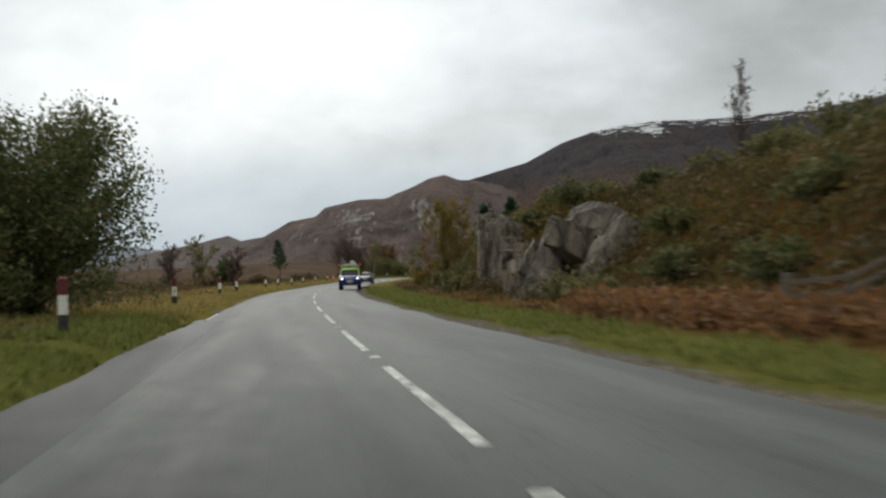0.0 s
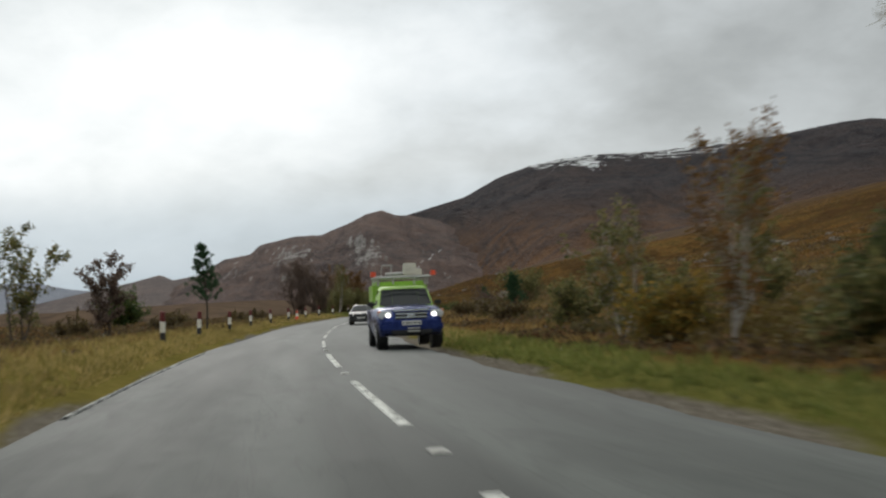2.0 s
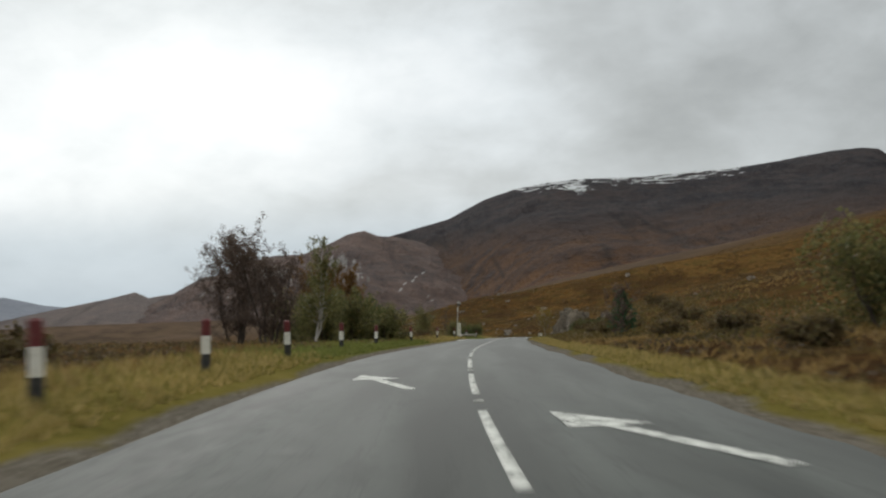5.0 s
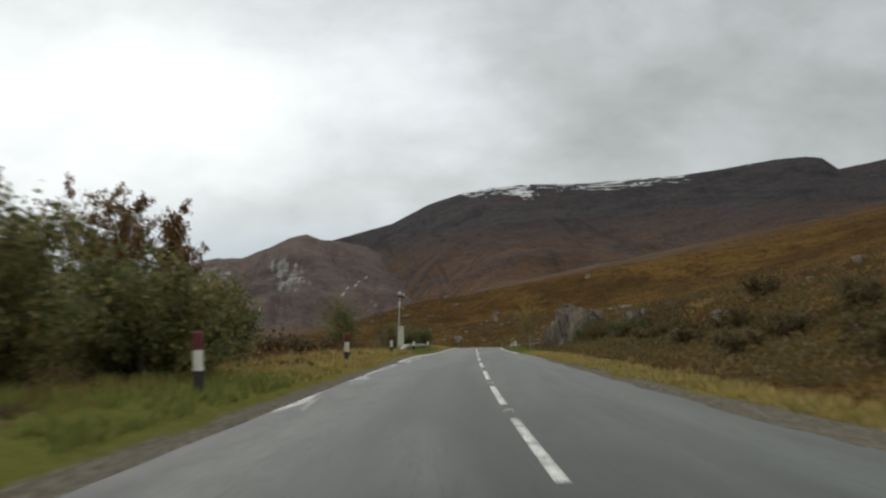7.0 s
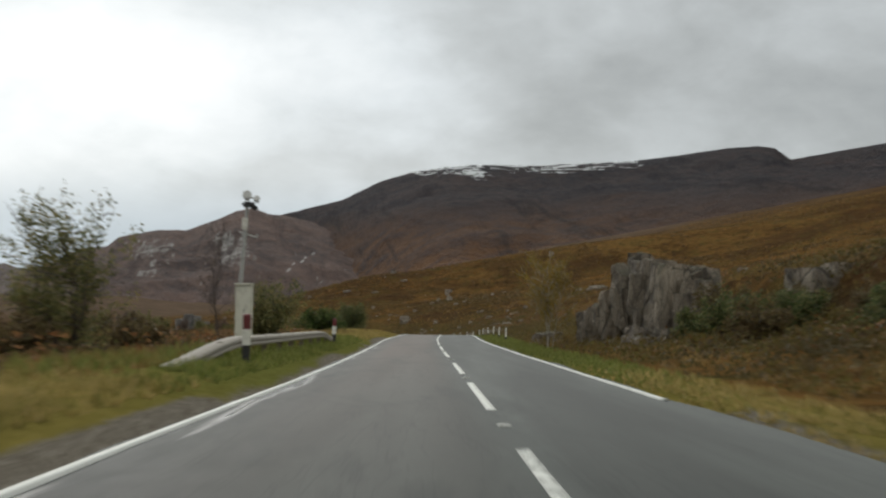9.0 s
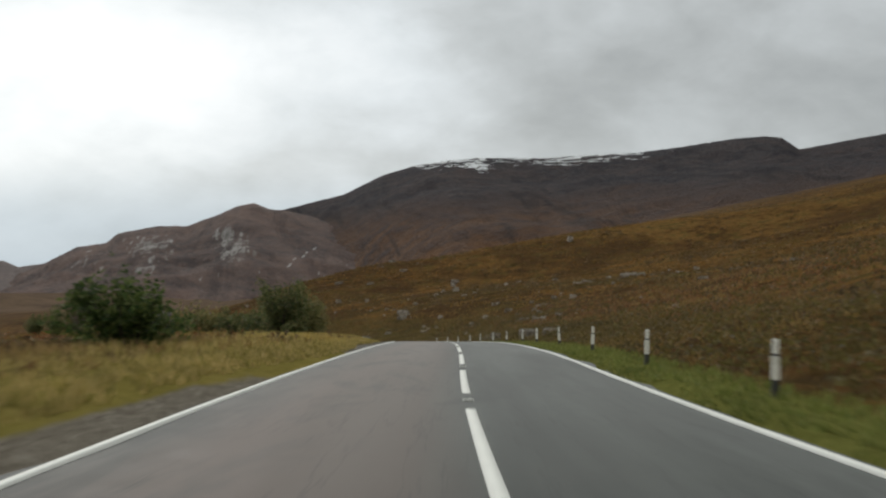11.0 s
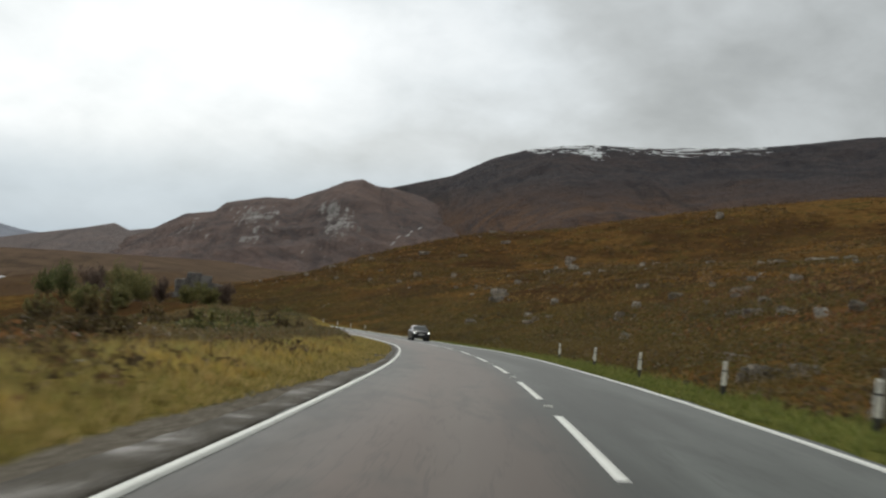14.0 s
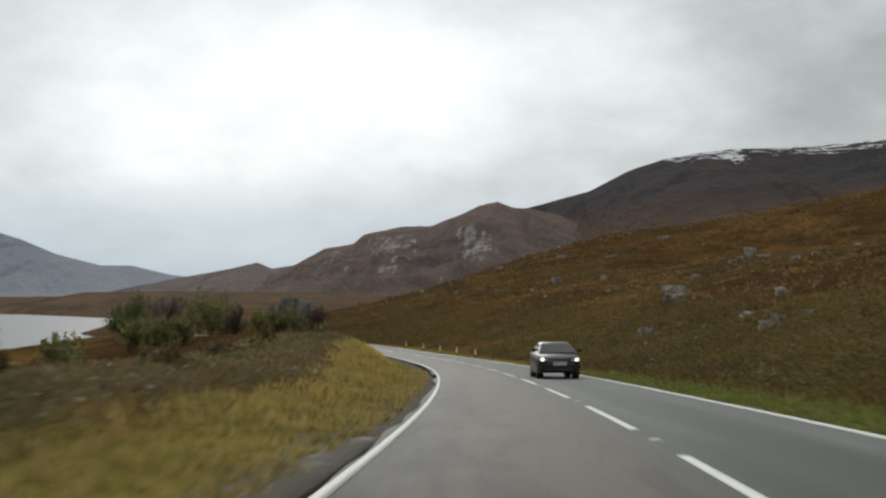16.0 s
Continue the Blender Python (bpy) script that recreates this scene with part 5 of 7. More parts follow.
for k, (y_, l_, h_, s_) in enumerate(((206, 8.6, 0.9, 1.4), (212, 10.5, 1.1, 1.7), (219, 8.2, 0.8, 1.4), (224, 11.5, 1.2, 1.8), (231, 9.0, 0.9, 1.5), (237, 12.5, 1.2, 1.8), (243, 9.6, 0.9, 1.5), (249, 12.0, 1.1, 1.7), (256, 10.0, 1.0, 1.6), (228, 15.5, 1.3, 2.0), (246, 16.5, 1.3, 2.0), (215, 15.0, 1.2, 1.9), (186, 9.5, 0.9, 1.5), (178, 11.0, 1.0, 1.6), (160, 9.0, 0.8, 1.4), (142, 10.0, 0.9, 1.5), (131, 8.5, 0.8, 1.4), (118, 9.5, 0.9, 1.5), (106, 8.8, 0.9, 1.4), (150, 13.5, 1.1, 1.8), (240, -9.5, 0.9, 1.5), (246, -11.5, 1.1, 1.7), (251, -9.0, 0.8, 1.3), (257, -12.0, 1.1, 1.8), (243, -15.0, 1.2, 2.0), (252, -16.0, 1.2, 2.0), (262, -10.5, 0.9, 1.5), (270, -9.5, 0.9, 1.5), (276, -12.0, 1.1, 1.7), (264, -16.0, 1.3, 2.0), (120, -11, 0.8, 1.5), (134, -13, 0.9, 1.7), (148, -11.5, 0.8, 1.5), (112, -14, 0.9, 1.6), (162, -13, 0.9, 1.6))):
    bx, by = beside(y_, l_)
    plant("heather_bush", "low dark heather bush beside the verge", "bush", float(bx), float(by), h_, s_, (M_BARK, M_HEATHER), 300 + k, 0.03, 6, 24, 2000, 0.09, 0.03, "dome")
plant("birch_tree", "sparse birch with pale stems and orange leaves", "tree", 9.1, 287.0, 3.9, 1.7, (M_BIRCH, M_GOLD), 94, 0.30, 4, 44, 8500, 0.042, 0.020, "tall")
for k, (x, y, h_, s_) in enumerate(((-3.2, 75.5, 1.6, 1.3), (-1.9, 68.0, 1.4, 1.3), (-0.4, 62.0, 1.5, 1.3), (0.8, 59.5, 1.8, 1.5), (1.4, 71.5, 2.0, 1.6), (-1.8, 82.0, 1.8, 1.5), (2.4, 62.8, 2.0, 1.7), (-3.2, 88.0, 1.6, 1.4), (1.8, 85.0, 2.0, 1.8))):
    plant("willow_bush", "olive scrub bush crowding under the roadside birches", "bush", x, y, h_, s_, (M_BARK, M_OLIVE if k % 3 else M_GOLD), 260 + k, 0.04, 6, 28, 3000, 0.075, 0.04, "dome")
for k, (x, y, h_, s_) in enumerate(((12.4, 268.8, 1.4, 1.5), (13.6, 265.5, 1.4, 1.6), (14.0, 271.5, 1.4, 1.5), (12.6, 262.8, 1.1, 1.4), (13.9, 279.5, 1.3, 1.3), (12.2, 273.6, 1.9, 1.3), (11.4, 271.2, 1.7, 1.3), (10.9, 267.6, 1.2, 1.2), (13.2, 275.8, 1.7, 1.2), (10.8, 273.2, 1.5, 0.9))):
    plant("gorse_bush", "dark green gorse bush growing over the rock cutting", "bush", x, y, h_, s_, (M_BARK, M_ALDER if k % 3 == 0 else M_HEATHER), 100 + k, 0.04, 7, 34, 5200, 0.06, 0.04, "dome")
for k, (x, y, h_, s_) in enumerate(((4.6, 55.5, 0.7, 1.3), (4.3, 50.5, 0.6, 1.2), (5.6, 46.0, 0.7, 1.4), (7.4, 42.5, 0.7, 1.3), (8.6, 38.4, 0.7, 1.4), (6.2, 32.6, 0.7, 1.3), (9.6, 33.5, 0.8, 1.5), (5.4, 28.6, 0.8, 1.2), (11.5, 29.5, 0.8, 1.5), (8.0, 25.0, 0.9, 1.4), (3.1, 35.6, 0.8, 1.0), (6.6, 51.0, 0.6, 1.3), (10.5, 44.0, 0.7, 1.5), (13.5, 37.0, 0.8, 1.6), (3.4, 31.5, 0.8, 1.1), (6.4, 23.0, 0.8, 1.2), (-0.3, 54.6, 0.9, 1.0), (-0.8, 57.0, 0.9, 1.1), (0.3, 52.6, 0.7, 0.8), (2.9, 46.0, 0.7, 0.9), (2.6, 49.0, 0.7, 0.9), (4.3, 44.6, 1.0, 1.3), (4.0, 47.8, 0.9, 1.2))):
    plant("gorse_bush", "dark heather and gorse bush on the rocky bank", "bush", x, y, h_, s_, (M_BARK, M_ALDER if k % 2 else M_OLIVE), 120 + k, 0.03, 7, 28, 2600, 0.07, 0.03, "dome")


# ---- ground cover ----
def scatter(n, y0, y1, u0, u1, side, seed):
    r = np.random.default_rng(seed)
    y = r.uniform(y0, y1, n)
    u = r.uniform(u0, u1, n)
    x, yy = beside(y, side * u)
    return x, yy, u, r


def blades(r, x, y, z, per, height, width, lean, hvar=0.35):
    """Single-triangle blades, several to a tuft."""
    n = len(x)
    base = np.repeat(np.stack([x, y, z], -1), per, 0)
    h = np.repeat(height * np.ones(n), per) * r.uniform(1 - hvar, 1 + hvar, n * per)
    base = base + r.normal(0, 1, base.shape) * np.array([1, 1, 0]) * (0.22 * h[:, None])
    th = r.uniform(0, 6.283, n * per)
    tip = np.stack([np.cos(th) * h * lean * r.uniform(0.2, 1.2, n * per), np.sin(th) * h * lean * r.uniform(0.2, 1.2, n * per), h], -1)
    ph = r.uniform(0, 6.283, n * per)
    w = width * np.stack([np.cos(ph), np.sin(ph), 0 * ph], -1) * r.uniform(0.6, 1.4, (n * per, 1))
    v = np.stack([base - w, base + w, base + tip], 1).reshape(-1, 3)
    return v, np.arange(len(v)).reshape(-1, 3)


def cover(name, label, parts, mat):
    v = np.concatenate([p[0] for p in parts])
    k, fs = 0, []
    for p in parts:
        fs.append(p[1] + k)
        k += len(p[0])
    return tagged(new(name, fast_mesh(name, v, np.concatenate(fs), [mat])), label, "grass", kind="stuff")


M_GRASS = leaves("verge_grass", [(0.080, 0.072, 0.020), (0.132, 0.110, 0.032), (0.185, 0.145, 0.046), (0.225, 0.168, 0.064), (0.270, 0.200, 0.090)], gain=2.05)
M_STRAW = leaves("moor_grass", [(0.075, 0.052, 0.020), (0.150, 0.098, 0.032), (0.225, 0.150, 0.050), (0.290, 0.205, 0.080), (0.115, 0.062, 0.020)], vary=0.6, patches=((0.07, 0.48, 0.60, 0.6, (0.150, 0.088, 0.036)), (0.16, 0.52, 0.60, 0.75, (0.085, 0.066, 0.032)), (0.11, 0.56, 0.64, 0.6, (0.36, 0.25, 0.10))))
M_HEATH = leaves("heather", [(0.034, 0.024, 0.014), (0.055, 0.040, 0.020), (0.080, 0.064, 0.024), (0.095, 0.054, 0.026)], gain=2.0)
M_FERN = leaves("dead_bracken", [(0.100, 0.046, 0.020), (0.150, 0.074, 0.030), (0.190, 0.100, 0.042), (0.085, 0.052, 0.026)])

edge_l = lambda y: road_l(y) + 0.40 + 0.45 * smooth(224, 240, y) * (1 - smooth(300, 320, y)) + 0.75 * smooth(322, 334, y) * (1 - smooth(372, 400, y))
edge_r = lambda y: road_r(y) + 0.40 + 0.50 * (1 - smooth(200, 250, y))
verge_parts, lush_parts, straw_parts, heath_parts, fern_parts = [], [], [], [], []
for side, seed in ((-1, 201), (1, 202)):
    n = 30000
    r = np.random.default_rng(seed)
    y = r.uniform(-4, 470, n)
    e = edge_l(y) if side < 0 else edge_r(y)
    u = e + r.exponential(1.5, n)
    ok = (u < (8.0 - 1.8 * smooth(385, 410, y) if side < 0 else verge_end(y) + 0.4)) & (vnoise(y * 0.5, u * 1.3, 77) > 0.18)
    u, y = u[ok], y[ok]
    x, yy = beside(y, side * u)
    z = ground_z(x, yy)
    hh = 0.07 + 0.05 * (u - 3) * r.uniform(0.5, 1.2, len(u))
    lush = lush_at(side * u, y) > r.uniform(0.25, 0.75, len(u))
    for sel, store in ((lush, lush_parts), (~lush, verge_parts)):
        store.append(blades(r, x[sel], yy[sel], z[sel] - 0.01, 6, np.clip(hh, 0.06, 0.3)[sel], 0.016, 0.7))
for side, y0, y1, u0, u1, n, seed in ((-1, 0, 470, 5.2, 16, 15000, 211), (1, -8, 470, 5.4, 16, 12500, 212), (-1, 0, 560, 14, 48, 9000, 213), (1, -8, 620, 14, 60, 15000, 214)):
    x, y, u, r = scatter(n, y0, y1, u0, u1, side, seed)
    z = ground_z(x, y)
    k = vnoise(x / 5.0, y / 5.0, 90) + 0.4 * vnoise(x / 1.7, y / 1.7, 91)
    grassy = k > 0.52 if u0 < 10 else k > 0.66
    if side < 0:
        grassy &= (u < 8.5) | (k > 1.0)
    g = np.where(grassy)[0]
    straw_parts.append(blades(r, x[g], y[g], z[g] - 0.02, 6, np.clip(0.20 + 0.012 * (u[g] - 5), 0.20, 0.40), 0.022 + 0.012 * (u0 > 10), 0.95))
    # heather clumps: low domes of short sprigs
    q = np.where(~grassy)[0]
    q = q[: int(len(q) * (0.45 if u0 < 10 else 0.6) * (1.35 if side < 0 else 1.0))]
    per = 15 if u0 < 10 else 10
    c = np.repeat(np.stack([x[q], y[q], z[q]], -1), per, 0)
    d = r.normal(0, 1, c.shape)
    d[:, 2] = np.abs(d[:, 2]) * 0.8
    d /= np.linalg.norm(d, axis=1, keepdims=True)
    rad = np.repeat(r.uniform(0.15, 0.6, len(q)) * (1 + 0.02 * np.clip(u[q], 0, 40)), per)[:, None]
    c = c + d * rad * np.array([1.3, 1.3, 0.55]) * r.uniform(0.5, 1.1, (len(c), 1))
    heath_parts.append(leaf_tris(r, c, 0.11 + 0.06 * (u0 > 10), 0.0, 0.5))
# bracken by the first bend, and in drifts on the moor
for y0, y1, u0, u1, side, n, seed in ((14, 27, 6.0, 7.5, 1, 560, 221), (2, 14, 6.2, 7.6, 1, 220, 222), (190, 300, 9, 24, 1, 300, 223), (330, 470, 10, 40, 1, 1100, 224), (230, 300, 7, 14, -1, 140, 225), (330, 450, 9, 22, -1, 500, 226)):
    x, y, u, r = scatter(n, y0, y1, u0, u1, side, seed)
    z = ground_z(x, y)
    per = 16
    c = np.repeat(np.stack([x, y, z], -1), per, 0) + r.normal(0, 1, (n * per, 3)) * [0.26, 0.26, 0.0] + np.stack([np.zeros(n * per), np.zeros(n * per), np.abs(r.normal(0.18, 0.17, n * per))], -1)
    fern_parts.append(leaf_tris(r, c, 0.13, 0.45, 0.4))
# dark heather on the knoll and the slope towards the loch
x, y, u2, r = scatter(6500, 395, 560, 5.6, 32, -1, 227)
bound = lambda y: np.interp(y, [395, 425, 445, 465, 500], [7.5, 6.2, 6.2, 7.6, 7.0])
keep = u2 > bound(y) + 1.2 * vnoise(y / 3, u2 * 0, 99)
x, y = x[keep], y[keep]
z = ground_z(x, y)
c2 = np.repeat(np.stack([x, y, z], -1), 12, 0)
d2 = r.normal(0, 1, c2.shape)
d2[:, 2] = np.abs(d2[:, 2])
d2 /= np.linalg.norm(d2, axis=1, keepdims=True)
rad2 = np.repeat(r.uniform(0.3, 0.9, len(x)), 12)[:, None]
xe, ye, ue, re_ = scatter(3600, 392, 490, 5.7, 12, -1, 241)
ke = ue > np.interp(ye, [395, 425, 445, 465, 500], [6.9, 5.9, 5.9, 7.2, 6.8]) + 0.8 * vnoise(ye / 3, ue * 0, 99)
xe, ye = xe[ke], ye[ke]
ce = np.repeat(np.stack([xe, ye, ground_z(xe, ye)], -1), 18, 0)
de = re_.normal(0, 1, ce.shape)
de[:, 2] = np.abs(de[:, 2])
de /= np.linalg.norm(de, axis=1, keepdims=True)
hill_scrub = [leaf_tris(re_, ce + de * np.repeat(re_.uniform(0.25, 0.7, len(xe)), 18)[:, None] * [1.2, 1.2, 0.8], 0.085, 0.0, 0.5)]
loch_side = leaf_tris(r, c2 + d2 * rad2 * [1.2, 1.2, 0.65], 0.155, 0.0, 0.5)
# scrub patches on the hillside and above the second cutting
for y0, y1, u0, u1, n, cut_, seed, per, sz in ((340, 640, 7.5, 70, 7000, 0.52, 236, 10, 0.17), (195, 302, 7.8, 24, 3200, 0.25, 237, 14, 0.13), (90, 195, 8.5, 40, 2600, 0.5, 238, 12, 0.14), (200, 520, 5.4, 13, 4600, 0.16, 239, 20, 0.095), (425, 640, 6.4, 26, 4800, 0.12, 242, 18, 0.12)):
    x, y, u3, r = scatter(n, y0, y1, u0, u1, 1, seed)
    keep = vnoise(x / 9, y / 9, 101) + 0.35 * vnoise(x / 3, y / 3, 102) > cut_ + 0.12
    x, y = x[keep], y[keep]
    z = ground_z(x, y)
    c3 = np.repeat(np.stack([x, y, z], -1), per, 0)
    d3 = r.normal(0, 1, c3.shape)
    d3[:, 2] = np.abs(d3[:, 2])
    d3 /= np.linalg.norm(d3, axis=1, keepdims=True)
    rad3 = np.repeat(r.uniform(0.3, 0.8, len(x)) * (0.8 + y / 900), per)[:, None]
    hill_scrub.append(leaf_tris(r, c3 + d3 * rad3 * [1.3, 1.3, 0.55], sz, 0.0, 0.5))
# dense low scrub over the bank with the cut rock
x, y, u, r = scatter(15000, 6, 86, 7.4, 30, 1, 228)
z = ground_z(x, y)
per = 12
c = np.repeat(np.stack([x, y, z], -1), per, 0)
d = r.normal(0, 1, c.shape)
d[:, 2] = np.abs(d[:, 2])
d /= np.linalg.norm(d, axis=1, keepdims=True)
rad = np.repeat(r.uniform(0.3, 0.85, len(x)), per)[:, None]
knoll_parts = [hill_scrub.pop(0), loch_side]
bank_parts = hill_scrub + [leaf_tris(r, c + d * rad * [1.2, 1.2, 0.6] * r.uniform(0.5, 1.1, (len(c), 1)), 0.135, 0.0, 0.5)]
cover("heather", "dark olive heather and gorse over bank and knoll", bank_parts, leaves("bank_scrub", [(0.030, 0.026, 0.010), (0.052, 0.044, 0.014), (0.075, 0.066, 0.018), (0.085, 0.048, 0.018)], gain=2.2, vary=0.7, patches=((0.10, 0.48, 0.60, 0.8, (0.165, 0.115, 0.040)), (0.2, 0.52, 0.62, 0.7, (0.050, 0.044, 0.024)))))
cover("heather", "brown heather and dry bracken over the knoll", knoll_parts, leaves("knoll_heather", [(0.062, 0.046, 0.026), (0.095, 0.070, 0.034), (0.115, 0.082, 0.040), (0.080, 0.074, 0.032)], gain=2.1, vary=0.7, patches=((0.12, 0.50, 0.62, 0.7, (0.105, 0.098, 0.045)), (0.3, 0.55, 0.66, 0.6, (0.190, 0.110, 0.050)))))
# tall golden grass on the outside of the last bend
x, y, u, r = scatter(9500, 330, 485, 4.6, 15, -1, 229)
z = ground_z(x, y)
ok = vnoise(x / 3.0, y / 3.0, 97) + 0.4 * vnoise(x / 0.9, y / 0.9, 98) > 0.42 + 0.6 * smooth(-0.6, 0.8, u - np.interp(y, [330, 395, 425, 445, 465, 500], [9, 7.2, 5.9, 5.9, 7.2, 6.8]))
x, y, z, u = x[ok], y[ok], z[ok], u[ok]
gold_parts = [blades(r, x, y, z - 0.02, 10, np.clip(0.16 + 0.05 * (u - 4.6), 0.16, 0.5), 0.022, 0.6)]
cover("moor_grass", "tall golden grass on the verge", gold_parts, leaves("golden_grass", [(0.130, 0.085, 0.022), (0.200, 0.135, 0.036), (0.255, 0.175, 0.052), (0.165, 0.140, 0.042), (0.190, 0.125, 0.042)], gain=2.75, vary=0.8, patches=((0.35, 0.46, 0.60, 0.7, (0.290, 0.290, 0.105)), (0.6, 0.54, 0.64, 0.5, (0.46, 0.30, 0.14)))))
cover("verge_grass", "short straw yellow grass along the road edge", verge_parts, M_GRASS)
cover("verge_grass", "damp green grass on the road verge", lush_parts, leaves("lush_grass", [(0.058, 0.070, 0.017), (0.088, 0.104, 0.024), (0.114, 0.130, 0.033), (0.155, 0.148, 0.047)], gain=1.85))
cover("moor_grass", "straw coloured moor grass tussocks", straw_parts, M_STRAW)
cover("heather", "dark brown heather clumps over the moor", heath_parts, M_HEATH)
cover("bracken", "dead rust red bracken on the bank", fern_parts, M_FERN)

# larger growth on the hillside, further off
parts_a, parts_b = [], []
for y0, y1, u0, u1, n, seed in ((60, 330, 45, 160, 5200, 231), (330, 700, 40, 190, 9500, 232), (690, 1000, -10, 300, 5000, 233), (300, 1100, 180, 420, 6000, 234)):
    r = np.random.default_rng(seed)
    y, u = r.uniform(y0, y1, n), r.uniform(u0, u1, n)
    x = road_x(np.clip(y, -60, 660)) + u
    z = ground_z(x, y)
    k = vnoise(x / 11, y / 11, 95)
    for sel, store, sz in ((k < 0.5, parts_a, 0.36), (k >= 0.54, parts_b, 0.34)):
        i = np.where(sel)[0]
        per = 9
        c = np.repeat(np.stack([x[i], y[i], z[i]], -1), per, 0)
        d = r.normal(0, 1, c.shape)
        d[:, 2] = np.abs(d[:, 2])
        d /= np.linalg.norm(d, axis=1, keepdims=True)
        rad = np.repeat(r.uniform(0.5, 1.5, len(i)), per)[:, None]
        store.append(leaf_tris(r, c + d * rad * [1.15, 1.15, 0.25], sz, 0.75, 0.8))
HILL = ((0.045, 0.46, 0.60, 0.75, (0.135, 0.086, 0.030)), (0.16, 0.54, 0.64, 0.75, (0.060, 0.042, 0.020)), (0.09, 0.58, 0.66, 0.7, (0.125, 0.108, 0.036)), (0.022, 0.52, 0.60, 0.5, (0.190, 0.115, 0.034)))
cover("heather", "dark heather patches across the hillside", parts_a, leaves("hill_heather", [(0.042, 0.028, 0.015), (0.062, 0.043, 0.020), (0.080, 0.060, 0.024), (0.095, 0.054, 0.024)], gain=2.0, vary=0.6, patches=HILL))
cover("moor_grass", "orange brown grass drifts across the hillside", parts_b, leaves("hill_grass", [(0.10, 0.048, 0.016), (0.15, 0.072, 0.022), (0.19, 0.105, 0.032), (0.085, 0.060, 0.022)], gain=1.9, vary=0.3, patches=HILL))


# ---- roadside things ----
def box(bm, x, y, z, sx, sy, sz, bev=0.01, m=None):
    """A bevelled box with centre and full sizes, optionally turned by m."""
    res = bmesh.ops.create_cube(bm, size=1.0)
    vs = res["verts"]
    bmesh.ops.scale(bm, vec=(sx, sy, sz), verts=vs)
    if bev:
        es = list({e for v in vs for e in v.link_edges})
        r2 = bmesh.ops.bevel(bm, geom=es, offset=bev, segments=2, affect="EDGES")
        vs = list({v for f in r2["faces"] for v in f.verts} | {v for v in vs if v.is_valid})
    mm = Matrix.Translation((x, y, z)) @ (m or Matrix())
    bmesh.ops.transform(bm, matrix=mm, verts=vs)
    return vs


def cyl(bm, p0, p1, r0, r1=None, seg=14, caps=True):
    p0, p1 = Vector(p0), Vector(p1)
    d = p1 - p0
    res = bmesh.ops.create_cone(bm, segments=seg, radius1=r0, radius2=r1 if r1 is not None else r0, depth=d.length, cap_ends=caps)
    bmesh.ops.transform(bm, matrix=Matrix.Translation((p0 + p1) / 2) @ d.to_track_quat("Z", "Y").to_matrix().to_4x4(), verts=res["verts"])
    return res["verts"]


def new_bm():
    return bmesh.new()


M_RED = plain("faded_red_paint", (0.125, 0.016, 0.018), 0.55, 0, 0.3, 12, dirt=(0.09, 0.03, 0.03))
M_WHITE = plain("dirty_white_paint", (0.70, 0.68, 0.62), 0.55, 0, 0.12, 10, dirt=(0.42, 0.40, 0.34))
M_BLACK = plain("black_paint", (0.022, 0.022, 0.024), 0.5, 0, 0.3, 12, dirt=(0.06, 0.055, 0.045))
M_STEEL = plain("weathered_galvanised_steel", (0.44, 0.44, 0.42), 0.55, 0.35, 0.2, 6, dirt=(0.22, 0.21, 0.19))
M_RAILTOP = plain("pale_weathered_rail", (0.31, 0.285, 0.25), 0.85, 0.0, 0.2, 6, dirt=(0.30, 0.28, 0.25))
M_CREAM = plain("cream_cabinet_paint", (0.66, 0.64, 0.55), 0.5, 0, 0.08, 4, dirt=(0.42, 0.40, 0.33))
M_ORANGE = plain("orange_red_plastic", (0.75, 0.085, 0.030), 0.45, 0, 0.15, 10)
M_RUBBER = plain("black_rubber", (0.018, 0.018, 0.019), 0.8, 0, 0.3, 20)
M_WOOD = plain("weathered_grey_timber", (0.16, 0.13, 0.10), 0.85, 0, 0.35, 9, dirt=(0.07, 0.075, 0.04))


def marker_post(kind):
    """A round roadside post in painted bands with a bevelled cap."""
    top = empty("marker_post")
    if kind == "red":
        bands = [(-0.25, 0.34, M_BLACK, "black_band"), (0.34, 0.66, M_WHITE, "white_band"), (0.66, 0.93, M_RED, "red_band")]
        cap, cm, rad = 0.93, M_RED, 0.082
    else:
        bands = [(-0.25, 0.25, M_BLACK, "black_band"), (0.25, 0.57, M_WHITE, "white_band"), (0.57, 0.60, M_BLACK, "black_band"), (0.60, 0.78, M_WHITE, "white_band")]
        cap, cm, rad = 0.78, M_WHITE, 0.056
    for z0, z1, mt, nm in bands:
        bm = new_bm()
        r = rad if not (kind != "red" and z0 > 0.58) else rad * 0.78
        cyl(bm, (0, 0, z0), (0, 0, z1), r, r, 18)
        part(nm, bm, mt, top)
    bm = new_bm()
    r = rad if kind == "red" else rad * 0.78
    cyl(bm, (0, 0, cap), (0, 0, cap + 0.03), r, r * 0.7, 18)
    part("cap", bm, cm, top)
    return top


def on_ground(y, lat, sink=0.0):
    x, yy = beside(y, lat)
    return float(x), float(yy), float(ground_z(x, yy)) - sink


